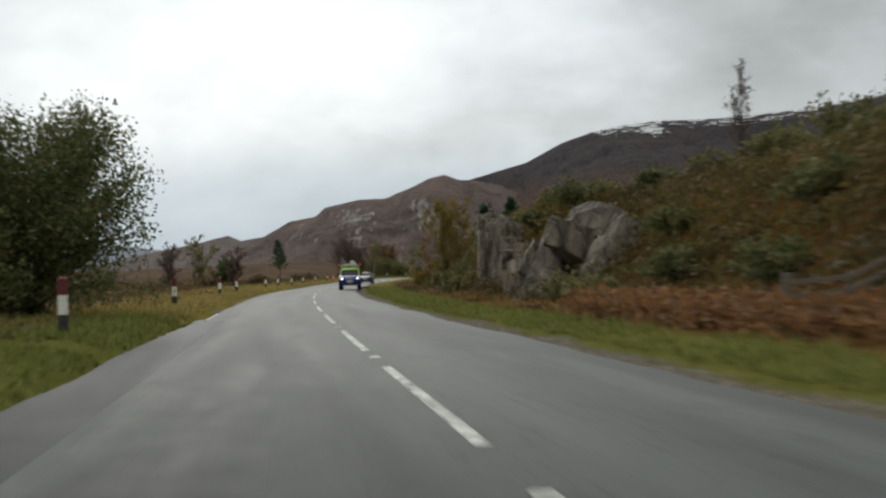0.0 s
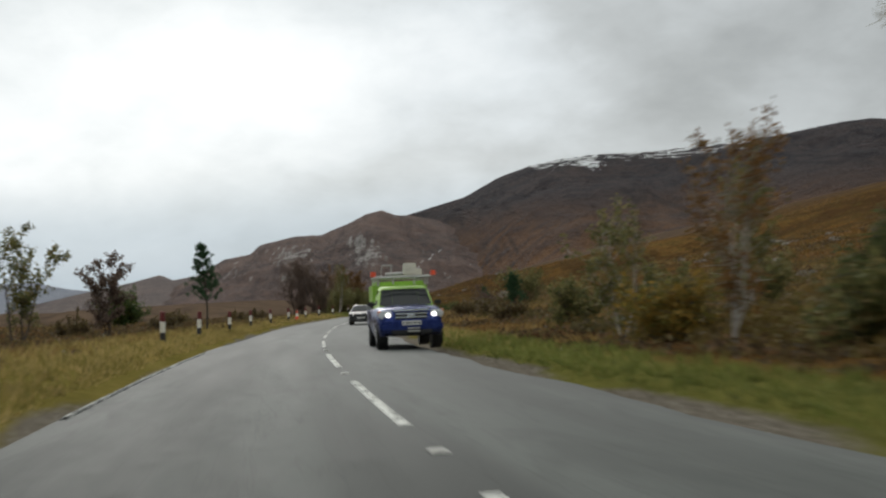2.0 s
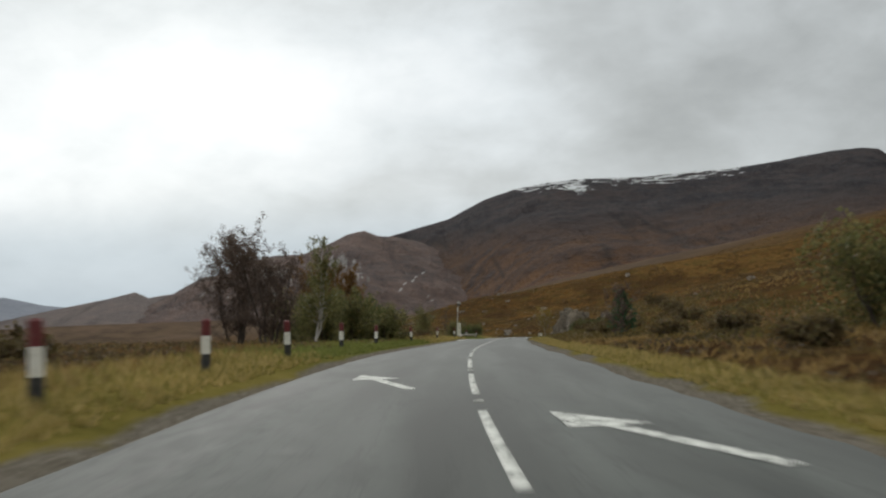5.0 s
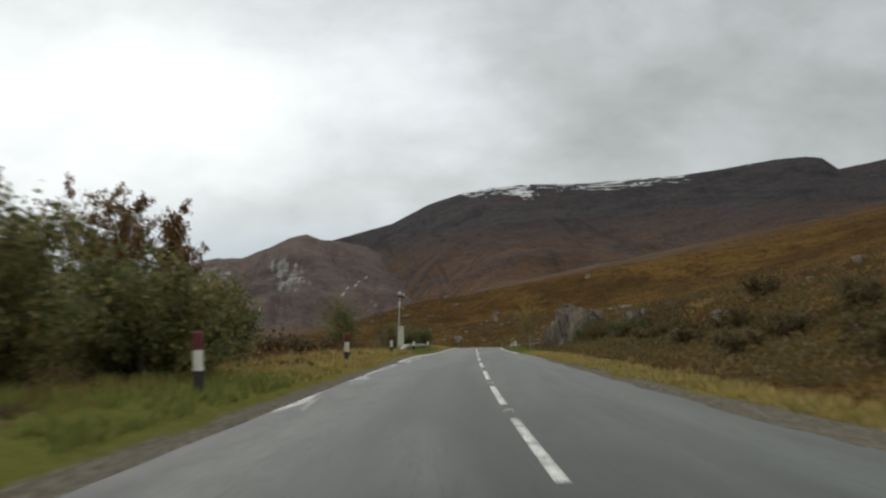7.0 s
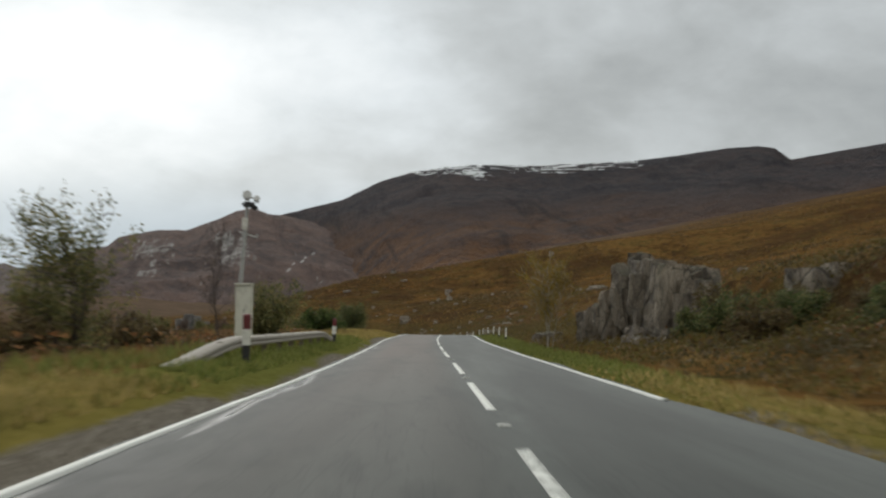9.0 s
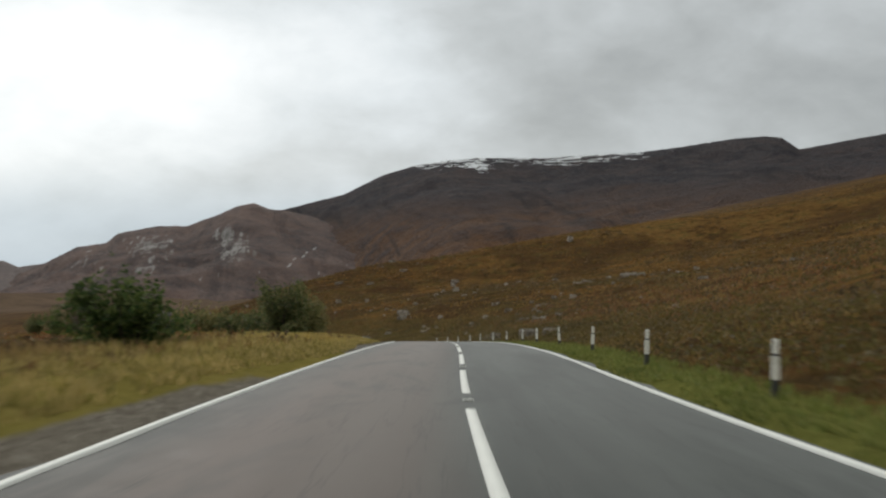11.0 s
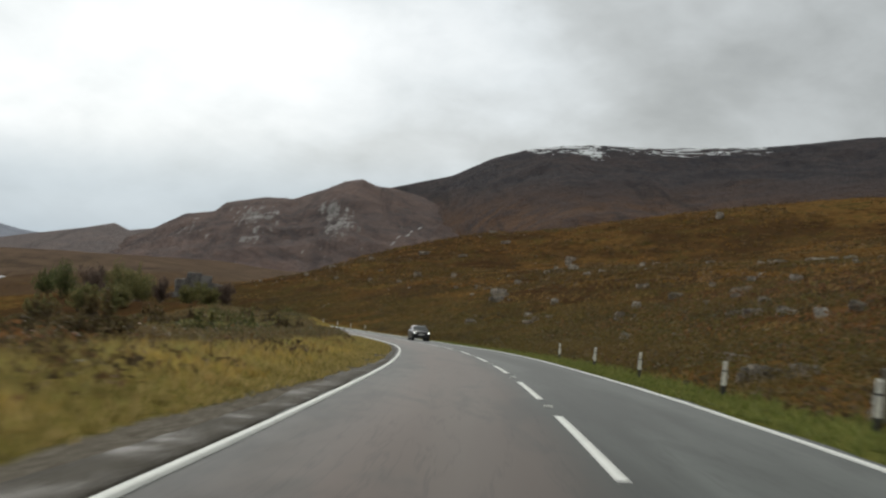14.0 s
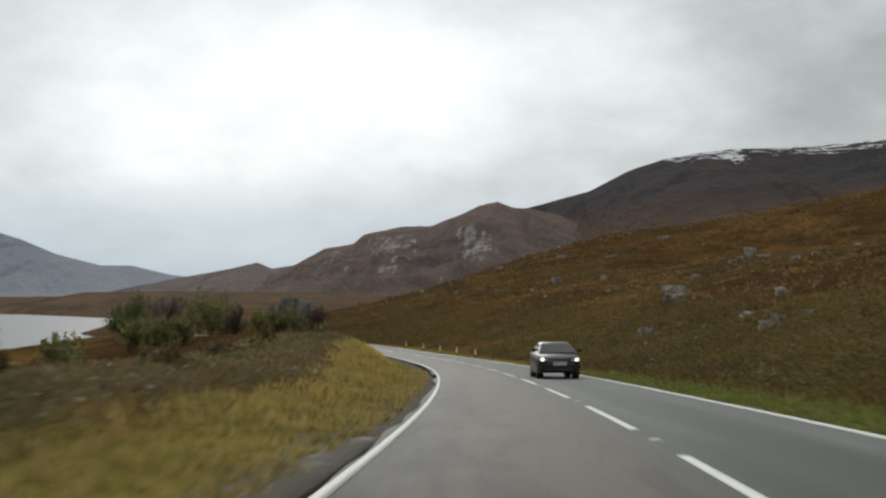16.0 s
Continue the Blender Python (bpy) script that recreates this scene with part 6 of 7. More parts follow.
prng = random.Random(11)
first = marker_post("red")
tagged(first, "leaning marker post in faded red, white and black bands", "marker post", "marker posts along the outside of the bend")
LEFT_POSTS = [36.3, 18.5, 55.4, 65.1, 84.9, 93.8, 104.6, 114.3, 124.0, 133.0, 142.5, 150.3, 159.2, 170.2, 181.9, 200.6, 220.3, 240.0, 257.9]
for k, y in enumerate(LEFT_POSTS):
    x, yy, z = on_ground(y, float(np.interp(y, [200, 220, 240, 258], [-4.72, -4.58, -4.47, -4.35])))
    m = pose(x, yy, z, prng.uniform(-2.5, 2.5), prng.uniform(-2, 2.5), prng.uniform(0, 360))
    if k == 0:
        first.matrix_world = m
    else:
        copy_thing(first, m)
second = marker_post("pale")
tagged(second, "slim black and white marker post on the grass verge", "marker post", "black and white posts along the road")
RIGHT_POSTS = [362.2, 303.0, 313.0, 322.6, 332.6, 342.4, 352.4, 372.0, 382.2, 391.4, 401.9, 410.9, 420.4, 510.5, 519.5, 528.2, 537.9, 547.9]
for k, y in enumerate(RIGHT_POSTS):
    lat = float(np.interp(y, [303, 342, 352, 392, 411, 421, 500], [4.2, 4.28, 4.6, 4.75, 4.9, 5.02, 4.2]))
    x, yy, z = on_ground(y, lat)
    m = pose(x, yy, z, prng.uniform(-3, 3), prng.uniform(-1, 5), prng.uniform(0, 360))
    if k == 0:
        second.matrix_world = m
    else:
        copy_thing(second, m)
x, yy, z = on_ground(279.3, -4.3)
m = pose(x, yy, z, 0, 2, 0)
copy_thing(first, m)


def traffic_cone(m):
    top = empty("traffic_cone", m)
    bm = new_bm()
    box(bm, 0, 0, 0.02, 0.42, 0.42, 0.04, 0.012)
    part("base", bm, M_RUBBER, top)
    for z0, z1, r0, r1, mt, nm in ((0.04, 0.30, 0.15, 0.105, M_ORANGE, "lower_cone"), (0.30, 0.52, 0.105, 0.068, M_WHITE, "white_sleeve"), (0.52, 0.75, 0.068, 0.03, M_ORANGE, "tip")):
        bm = new_bm()
        cyl(bm, (0, 0, z0), (0, 0, z1), r0, r1, 20)
        part(nm, bm, mt, top)
    return tagged(top, "orange and white traffic cone standing on the verge", "traffic cone")


x, yy, z = on_ground(136.2, -4.55)
traffic_cone(pose(x, yy, z, 1, 2, 10))


def barrier():
    """A low crash barrier: pale curved beam on short posts, both ends ramped down to the ground."""
    top = empty("crash_barrier", pose(*on_ground(267, -4.6)))
    ys = np.arange(254.5, 279.01, 0.5)
    lat = np.interp(ys, [254.5, 262, 279], [-5.15, -4.75, -4.42])
    x, y = beside(ys, lat)
    gz = road_z(ys) + 0.16
    h = 0.50 * smooth(253.0, 260.5, ys) * (1 - 0.45 * smooth(275.5, 279, ys))
    # profile: a rounded channel section, open towards the verge
    prof = [(-0.16, 0.03), (-0.10, 0.035), (0.10, 0.0), (0.115, -0.05), (0.12, -0.14), (0.09, -0.17), (0.12, -0.20), (0.12, -0.28), (0.09, -0.30), (0.09, -0.29), (0.10, -0.22), (0.07, -0.17), (0.10, -0.12), (0.09, -0.04), (-0.10, 0.02), (-0.16, 0.015)]
    k = len(prof)
    v = np.array([[(xx + a, yy_, zz + hh + b * 0.66) for a, b in prof] for xx, yy_, zz, hh in zip(x, y, gz, h)]).reshape(-1, 3)
    i = np.arange(len(ys) - 1)[:, None] * k + np.arange(k)[None]
    j = np.arange(len(ys) - 1)[:, None] * k + (np.arange(k)[None] + 1) % k
    me = fast_mesh("beam", v, np.stack([i, j, j + k, i + k], -1).reshape(-1, 4), [M_RAILTOP])
    ob = part("beam", me, M_RAILTOP, top, "pale weathered curved beam")
    ob.matrix_parent_inverse = top.matrix_world.inverted()
    for yp in np.arange(258.4, 279, 2.4):
        xp, yq = beside(yp, float(np.interp(yp, ys, lat)))
        bm = new_bm()
        hh = float(np.interp(yp, ys, h))
        box(bm, float(xp) - 0.02, float(yq), float(road_z(yp)) + 0.2 + (hh - 0.03) / 2 - 0.1, 0.13, 0.15, hh + 0.2, 0.012)
        ob = part("post", bm, M_WOOD, top, "short dark timber post")
        ob.matrix_parent_inverse = top.matrix_world.inverted()
    return tagged(top, "low weathered crash barrier on short timber posts", "barrier")


barrier()


def camera_mast():
    x, y, z = -4.86, 267.9, -4.05
    top = empty("camera_mast", pose(x, y, z, 0, 3.4, 0))
    bm = new_bm()
    cyl(bm, (0, 0, -0.2), (0, 0, 3.1), 0.062, 0.055, 18)
    cyl(bm, (0, 0, 3.1), (0, 0, 4.2), 0.055, 0.048, 18)
    part("pole", bm, M_STEEL, top, "pale galvanised round pole")
    bm = new_bm()
    cyl(bm, (0, 0, 3.32), (0, 0, 3.40), 0.075, 0.075, 16)
    cyl(bm, (-0.16, 0, 3.42), (0.34, -0.05, 3.30), 0.025, 0.025, 10)
    cyl(bm, (0.34, -0.05, 3.29), (0.36, -0.05, 3.38), 0.035, 0.035, 10)
    part("cross_arm", bm, M_STEEL, top)
    bm = new_bm()
    box(bm, -0.02, -0.06, 3.66, 0.16, 0.12, 0.34, 0.02)
    part("junction_box", bm, M_WHITE, top)
    bm = new_bm()
    box(bm, 0.0, 0.0, 4.22, 0.30, 0.34, 0.15, 0.05)
    part("camera_housing", bm, M_BLACK, top, "black camera housing")
    bm = new_bm()
    cyl(bm, (0.16, -0.22, 4.24), (0.16, -0.06, 4.20), 0.06, 0.07, 16)
    box(bm, 0.22, 0.02, 4.14, 0.2, 0.36, 0.11, 0.04)
    part("camera_head", bm, M_BLACK, top)
    bm = new_bm()
    cyl(bm, (-0.02, 0.0, 4.28), (0.05, 0, 4.46), 0.025, 0.025, 10)
    cyl(bm, (-0.02, -0.12, 4.50), (-0.02, 0.02, 4.44), 0.13, 0.11, 18)
    part("floodlight", bm, M_STEEL, top, "grey round floodlight")
    bm = new_bm()
    cyl(bm, (0.26, -0.08, 4.42), (0.26, 0.04, 4.36), 0.09, 0.075, 16)
    cyl(bm, (0.05, 0, 4.46), (0.26, 0, 4.38), 0.02, 0.02, 8)
    part("side_lamp", bm, M_STEEL, top)
    return tagged(top, "tall galvanised roadside camera mast with floodlights", "camera mast")


camera_mast()


def cabinet():
    x, y = -4.62, 267.2
    z = -4.0
    top = empty("roadside_cabinet", pose(x, y, z, 0, 0, -6))
    bm = new_bm()
    box(bm, 0, 0, 0.12, 0.5, 0.36, 0.5, 0.01)
    part("plinth", bm, M_STEEL, top)
    bm = new_bm()
    box(bm, 0, 0, 1.10, 0.44, 0.40, 1.48, 0.02)
    part("body", bm, M_CREAM, top)
    bm = new_bm()
    box(bm, 0, -0.01, 1.87, 0.50, 0.48, 0.06, 0.015)
    part("lid", bm, M_CREAM, top)
    bm = new_bm()
    box(bm, 0.08, -0.206, 1.10, 0.25, 0.02, 1.36, 0.006)
    d = part("door", bm, M_CREAM, top)
    bm = new_bm()
    box(bm, 0.03, -0.225, 1.12, 0.02, 0.02, 0.12, 0.004)
    part("handle", bm, M_BLACK, d)
    return tagged(top, "tall cream metal cabinet at the foot of the mast", "cabinet")


cabinet()


def rail_fence():
    x0, y0 = 4.95, 17.2
    top = empty("rail_fence", pose(x0, y0, float(ground_z(x0, y0))))
    spots = [(0, 0), (1.05, 0.15), (2.2, 0.4), (3.6, 0.7), (5.2, 1.0)]
    for dx, dy in spots:
        gz = float(ground_z(x0 + dx, y0 + dy)) - float(ground_z(x0, y0))
        bm = new_bm()
        big = dx == 0
        box(bm, dx, dy, gz + 0.35, 0.15 if big else 0.11, 0.13 if big else 0.10, 1.1 if big else 0.95, 0.015)
        part("post", bm, M_WOOD, top)
    for zz in (0.30, 0.52, 0.74):
        for (ax, ay), (bx, by) in zip(spots, spots[1:]):
            g0, g1 = (float(ground_z(x0 + px, y0 + py)) - float(ground_z(x0, y0)) for px, py in ((ax, ay), (bx, by)))
            bm = new_bm()
            d = Vector((bx - ax, by - ay, g1 - g0))
            m = d.to_track_quat("X", "Z").to_matrix().to_4x4()
            box(bm, (ax + bx) / 2, (ay + by) / 2 - 0.07, (g0 + g1) / 2 + zz, d.length + 0.06, 0.03, 0.085, 0.006, m)
            part("rail", bm, M_WOOD, top)
    return tagged(top, "weathered wooden post and rail fence in bracken", "fence")


rail_fence()

# reflecting road studs in the gaps of the centre line
stud_bm = new_bm()
box(stud_bm, 0, 0, 0.004, 0.13, 0.16, 0.018, 0.006)
box(stud_bm, 0, 0, 0.014, 0.10, 0.06, 0.016, 0.004)
stud_me = bpy.data.meshes.new("road_stud")
stud_bm.to_mesh(stud_me)
stud_bm.free()
stud_me.materials.append(plain("stud_casting", (0.50, 0.50, 0.47), 0.4, 0.2, 0.2, 20))
for y0, y1 in zip(DASHES, DASHES[1:]):
    ys_ = 0.5 * (y0 + 5.95 + y1)
    ob = new("road_stud", stud_me)
    xx, yy = beside(ys_, 0.0)
    ob.matrix_world = pose(float(xx), float(yy), float(road_z(ys_)) + 0.004, 0, 0, -math.degrees(math.atan(float(road_x(ys_ + 0.5) - road_x(ys_ - 0.5)))))
    ob.parent = road


def arrow_mark(y, lat, turn):
    """A worn deflection arrow painted on the lane."""
    pts = [(-0.10, 0), (0.10, 0), (0.10, 3.2), (0.45, 3.2), (0.0, 5.0), (-0.45, 3.2), (-0.10, 3.2)]
    bm = new_bm()
    rot = Matrix.Rotation(radians(turn), 2)
    vs = []
    for a, b in pts:
        q = rot @ Vector((a, b - 2.5))
        x, yy = beside(y + q.y, lat + q.x)
        vs.append(bm.verts.new((float(x), float(yy), float(road_z(y + q.y)) + 0.006)))
    bm.faces.new(vs)
    part("arrow_mark", bm, M_WORN, road)


arrow_mark(150.5, -1.6, 14)
arrow_mark(141.0, 1.35, 14)


# washed gravel along the outer edge of the last bend
def gravel():
    m, t, b, pos = material("wet_gravel")
    n1, n2 = t.noise(pos, 1.3, 5, 0.65), t.noise(pos, 24.0, 4, 0.7)
    c = t.ramp(n2, [(0.34, (0.040, 0.035, 0.028)), (0.52, (0.080, 0.071, 0.058)), (0.70, (0.22, 0.20, 0.175))])
    t.put(b, "Base Color", t.mix(t.ramp(n1, [(0.42, 0.0), (0.62, 0.6)]), c, (0.050, 0.044, 0.030)))
    t.put(b, "Roughness", t.ramp(n1, [(0.33, 0.5), (0.5, 0.95)]))
    b.inputs["Specular IOR Level"].default_value = 0.2
    bump(t, b, n2, 0.7, 0.03)
    return m


margin = strip("gravel_margin", 322, 432, lambda y: -(road_l(y) + 0.58 + 0.30 * fbm(y / 3, y * 0, 3, 61)), lambda y: -(road_l(y) + 0.16), -0.027, gravel(), 0.6)
tagged(new("gravel_margin", margin), "damp grey gravel washed along the road edge", "gravel", kind="structure")


# puddles lying in the gravel margin
def puddle(y, lat, ly, lx, seed):
    n = 90
    bm = new_bm()
    vs = []
    for k in range(n):
        a = 2 * math.pi * k / n
        f = 0.85 + 0.8 * noise.fractal(Vector((math.cos(a) * 1.7, math.sin(a) * 3.2, seed * 1.7)), 0.8, 2.2, 4)
        x, yy = beside(y + math.sin(a) * ly * f, lat + math.cos(a) * lx * f)
        vs.append(bm.verts.new((float(x), float(yy), 0.0)))
    for v in vs:
        v.co.z = float(road_z(v.co.y)) - 0.022
    bm.faces.new(vs)
    bmesh.ops.triangulate(bm, faces=bm.faces)
    me = bpy.data.meshes.new("puddle")
    bm.to_mesh(me)
    bm.free()
    me.materials.append(M_PUDDLE)
    tagged(new("puddle", me), "shallow rain puddle reflecting the grey sky", "puddle", "puddles beside the road", kind="structure")


M_PUDDLE, pt_, pb_, pp_ = material("rain_puddle")
pb_.inputs["Base Color"].default_value = (0.035, 0.032, 0.028, 1)
pt_.put(pb_, "Roughness", pt_.ramp(pt_.noise(pp_, 3.0, 4), [(0.4, 0.03), (0.7, 0.12)]))
pb_.inputs["IOR"].default_value = 1.33
bump(pt_, pb_, pt_.noise(pp_, 9.0, 3), 0.06, 0.02)
for k, (y, lat, ly, lx) in enumerate(((335.4, -3.8, 2.0, 0.6), (339.2, -3.55, 1.2, 0.22), (350.2, -3.75, 2.4, 0.6), (355.0, -3.5, 1.4, 0.2), (414.0, -3.55, 2.2, 0.16), (372.5, -3.42, 2.6, 0.08), (386.5, -3.45, 3.0, 0.10))):
    puddle(y, lat, ly, lx, 3 + k)


# ---- cars on the other lane ----
def paint(name, col, rough=0.22, metal=0.4):
    m, t, b, pos = material(name)
    co = t.n("ShaderNodeTexCoord").outputs["Object"]
    n = t.noise(co, 3.0, 5)
    z = t.n("ShaderNodeSeparateXYZ", i0=co).outputs[2]
    low = t.ramp(t.math("ADD", z, t.math("MULTIPLY", n, 0.3)), [(0.42, 0.55), (0.75, 0.0)])
    t.put(b, "Base Color", t.mix(low, t.ramp(n, [(0.3, tuple(c * 0.85 for c in col)), (0.7, col)]), (0.045, 0.042, 0.038)))
    t.put(b, "Roughness", t.ramp(n, [(0.3, rough), (0.7, rough + 0.12)]))
    b.inputs["Metallic"].default_value = metal
    b.inputs["Coat Weight"].default_value = 0.06
    b.inputs["Specular IOR Level"].default_value = 0.25
    return m


M_GLASS = plain("dark_car_glass", (0.022, 0.026, 0.028), 0.06, 0, 0.1, 3)
M_GLASS.node_tree.nodes["Principled BSDF"].inputs["Specular IOR Level"].default_value = 0.22
M_RIM = plain("alloy_rim", (0.42, 0.42, 0.43), 0.35, 0.8, 0.1, 6)
M_CHROME = plain("chrome", (0.62, 0.63, 0.64), 0.15, 1.0, 0.05, 6)
M_TRIM = plain("black_trim", (0.016, 0.016, 0.017), 0.5, 0, 0.2, 12)
M_PLATE = plain("number_plate", (0.72, 0.72, 0.70), 0.4, 0, 0.05, 6)
M_LENS = plain("lamp_lens", (0.60, 0.62, 0.64), 0.12, 0.3, 0.1, 8)
M_AMBER = plain("amber_lens", (0.72, 0.22, 0.06), 0.2, 0, 0.1, 8)


def lamp_mat(strength):
    m, t, b, pos = material("lit_headlamp")
    b.inputs["Base Color"].default_value = (0.8, 0.8, 0.8, 1)
    b.inputs["Emission Color"].default_value = (1.0, 0.97, 0.90, 1)
    b.inputs["Emission Strength"].default_value = strength
    return m


M_FOG = plain("dark_lamp_glass", (0.10, 0.10, 0.10), 0.2, 0.0, 0.1, 8)
M_LIT = lamp_mat(3.0)
M_DIM = lamp_mat(0.15)


def loft(sections, closed_ends=True):
    """Skins a row of equal rings."""
    n, k = len(sections), len(sections[0])
    v = [p for s in sections for p in s]
    f = [(i * k + j, i * k + (j + 1) % k, (i + 1) * k + (j + 1) % k, (i + 1) * k + j) for i in range(n - 1) for j in range(k)]
    if closed_ends:
        f += [tuple(range(k - 1, -1, -1)), tuple(range((n - 1) * k, n * k))]
    me = bpy.data.meshes.new("loft")
    me.from_pydata(v, [], f)
    bm = bmesh.new()
    bm.from_mesh(me)
    bpy.data.meshes.remove(me)
    bmesh.ops.recalc_face_normals(bm, faces=bm.faces)
    return bm


def shell(stations, tuck=0.90):
    """Body rings from (y, half width, bottom, shoulder, top): rounded flanks and a crowned top."""
    out = []
    for y, w, zb, zs, zt in stations:
        half = [(w * 0.93, zb), (w * 0.985, zb + (zs - zb) * 0.25), (w, zb + (zs - zb) * 0.55), (w * 0.985, zs), (w * tuck, zs + (zt - zs) * 0.75), (w * 0.55, zt), (0, zt + 0.012)]
        out.append([(x, y, z) for x, z in half] + [(-x, y, z) for x, z in half[-2::-1]])
    return out


def smooth_part(name, bm, mat, parent, label="", angle=38):
    ob = part(name, bm, mat, parent, label)
    ob.data.shade_smooth()
    ob.data.set_sharp_from_angle(angle=radians(angle))
    return ob


def panel(corners, thick=0.012, inset=0.0):
    """A thin slab on four corners, proud along its normal."""
    c = [Vector(p) for p in corners]
    mid = sum(c, Vector()) / 4
    c = [p.lerp(mid, inset) for p in c]
    nrm = (c[1] - c[0]).cross(c[3] - c[0]).normalized()
    bm = bmesh.new()
    a = [bm.verts.new(p - nrm * 0.02) for p in c]
    b = [bm.verts.new(p + nrm * thick) for p in c]
    bm.faces.new(b)
    bm.faces.new(a[::-1])
    for i in range(4):
        bm.faces.new((a[i], a[(i + 1) % 4], b[(i + 1) % 4], b[i]))
    return bm


def wheel(parent, x, y, r, w):
    side = 1 if x > 0 else -1
    bm = new_bm()
    prof = [(r * 0.62, -w / 2), (r * 0.93, -w / 2), (r, -w * 0.36), (r, w * 0.36), (r * 0.93, w / 2), (r * 0.62, w / 2)]
    seg = 28
    rings = [[bm.verts.new((x + b, y + a * math.cos(2 * math.pi * s / seg), r + a * math.sin(2 * math.pi * s / seg))) for a, b in prof] for s in range(seg)]
    for s in range(seg):
        for q in range(len(prof)):
            a, b = rings[s], rings[(s + 1) % seg]
            bm.faces.new((a[q], a[(q + 1) % len(prof)], b[(q + 1) % len(prof)], b[q]))
    bmesh.ops.recalc_face_normals(bm, faces=bm.faces)
    t = smooth_part("wheel", bm, M_RUBBER, parent, "black rubber tyre")
    bm = new_bm()
    cyl(bm, (x + side * (w / 2 - 0.05), y, r), (x + side * (w / 2 - 0.01), y, r), r * 0.63, r * 0.60, 26)
    cyl(bm, (x + side * (w / 2 - 0.02), y, r), (x + side * (w / 2 + 0.012), y, r), r * 0.16, r * 0.13, 16)
    for s in range(5):
        a = 2 * math.pi * s / 5
        box(bm, x + side * (w / 2), y + math.cos(a) * r * 0.34, r + math.sin(a) * r * 0.34, 0.02, r * 0.5, 0.06, 0.006, Matrix.Rotation(a, 4, "X"))
    part("rim", bm, M_RIM, t)


def car(name, label, m, body_st, cabin, paint_mat, roof_mat, wheels, spec):
    """body_st: stations from nose to tail (the nose points along -y); cabin: belt and roof corners."""
    top = empty(name, m)
    bm = loft(shell(body_st))
    smooth_part("body", bm, paint_mat, top, "", 50)
    y0, y1, y2, y3, wb, wr, zb, zr_ = cabin
    rings = []
    for f, bulge in ((0.0, 0.0), (0.5, 0.012), (0.86, 0.0), (1.0, -0.05)):
        w = wb + (wr - wb) * f + bulge
        a, b = y0 + (y1 - y0) * f, y3 + (y2 - y3) * f
        if f == 1.0:
            a, b = a + 0.10, b - 0.10
        z = zb + (zr_ - zb) * f
        rings.append([(-w * 0.94, a, z), (-w * 0.5, a - 0.05, z), (w * 0.5, a - 0.05, z), (w * 0.94, a, z), (w, a + 0.12, z), (w, b - 0.1, z), (w * 0.9, b, z), (-w * 0.9, b, z), (-w, b - 0.1, z), (-w, a + 0.12, z)])
    bm = loft(rings)
    smooth_part("cabin", bm, roof_mat, top, "", 40)

    def at(f, k):
        i = 0 if f < 0.5 else (1 if f < 0.86 else 2)
        fs = (0.0, 0.5, 0.86, 1.0)
        g = (f - fs[i]) / (fs[i + 1] - fs[i])
        return Vector(rings[i][k]).lerp(Vector(rings[i + 1][k]), g)

    wind = [at(0.05, 1), at(0.05, 2), at(0.85, 2), at(0.85, 1)]
    wl = [at(0.06, 0), at(0.05, 1), at(0.85, 1), at(0.84, 0)]
    wr_ = [at(0.05, 2), at(0.06, 3), at(0.84, 3), at(0.85, 2)]
    bm = panel(wind, 0.008)
    for q in (wl, wr_):
        b2 = panel(q, 0.008, 0.02)
        tmp = bpy.data.meshes.new("tmp")
        b2.to_mesh(tmp)
        b2.free()
        bm.from_mesh(tmp)
        bpy.data.meshes.remove(tmp)
    part("windscreen", bm, M_GLASS, top, "dark reflecting windscreen")
    for sd, (ka, kb) in ((-1, (9, 8)), (1, (4, 5))):
        lo0, lo1, hi0, hi1 = at(0.12, ka), at(0.12, kb), at(0.82, ka), at(0.82, kb)
        cuts = spec.get("side_cuts", (0.0, 0.42, 0.47, 0.92))
        for ca, cb in zip(cuts[::2], cuts[1::2]):
            q = [lo0.lerp(lo1, ca), lo0.lerp(lo1, cb), hi0.lerp(hi1, cb), hi0.lerp(hi1, max(ca, 0.04))]
            part("side_window", panel(q if sd > 0 else q[::-1], 0.006), M_GLASS, top)
    r, w, tx, ya, yb = wheels
    for yy in (ya, yb):
        for sd in (-1, 1):
            wheel(top, sd * tx, yy, r, w)
            bm = new_bm()
            cyl(bm, (sd * (tx - w / 2 - 0.05), yy, r + 0.03), (sd * (tx + w / 2 - 0.035), yy, r + 0.03), r * 1.16, r * 1.16, 28)
            part("wheel_arch", bm, M_TRIM, top)
    spec["front"](top)
    for sd in (-1, 1):
        bm = new_bm()
        box(bm, sd * (wb + 0.15), y0 + 0.32, zb + 0.10, 0.20, 0.10, 0.14, 0.035)
        part("mirror", bm, spec.get("mirror", paint_mat), top)
    bm = new_bm()
    box(bm, 0, body_st[-1][0] + 0.01, 0.45, body_st[-1][1] * 1.8, 0.10, 0.22, 0.04)
    part("rear_bumper", bm, M_TRIM, top)
    return tagged(top, label, "car")


def plate(top, y, z, w=0.52):
    bm = new_bm()
    box(bm, 0, y, z, w, 0.02, 0.115, 0.006)
    p = part("number_plate", bm, M_PLATE, top)
    for k in range(7):
        bm = new_bm()
        box(bm, (k - 3) * w * 0.125 + (0.012 if k > 3 else -0.012), y - 0.011, z, w * 0.075, 0.006, 0.07, 0)
        part("plate_bar", bm, M_TRIM, p)


def heading(y):
    return -math.degrees(math.atan(float(road_x(y + 2) - road_x(y - 2)) / 4))


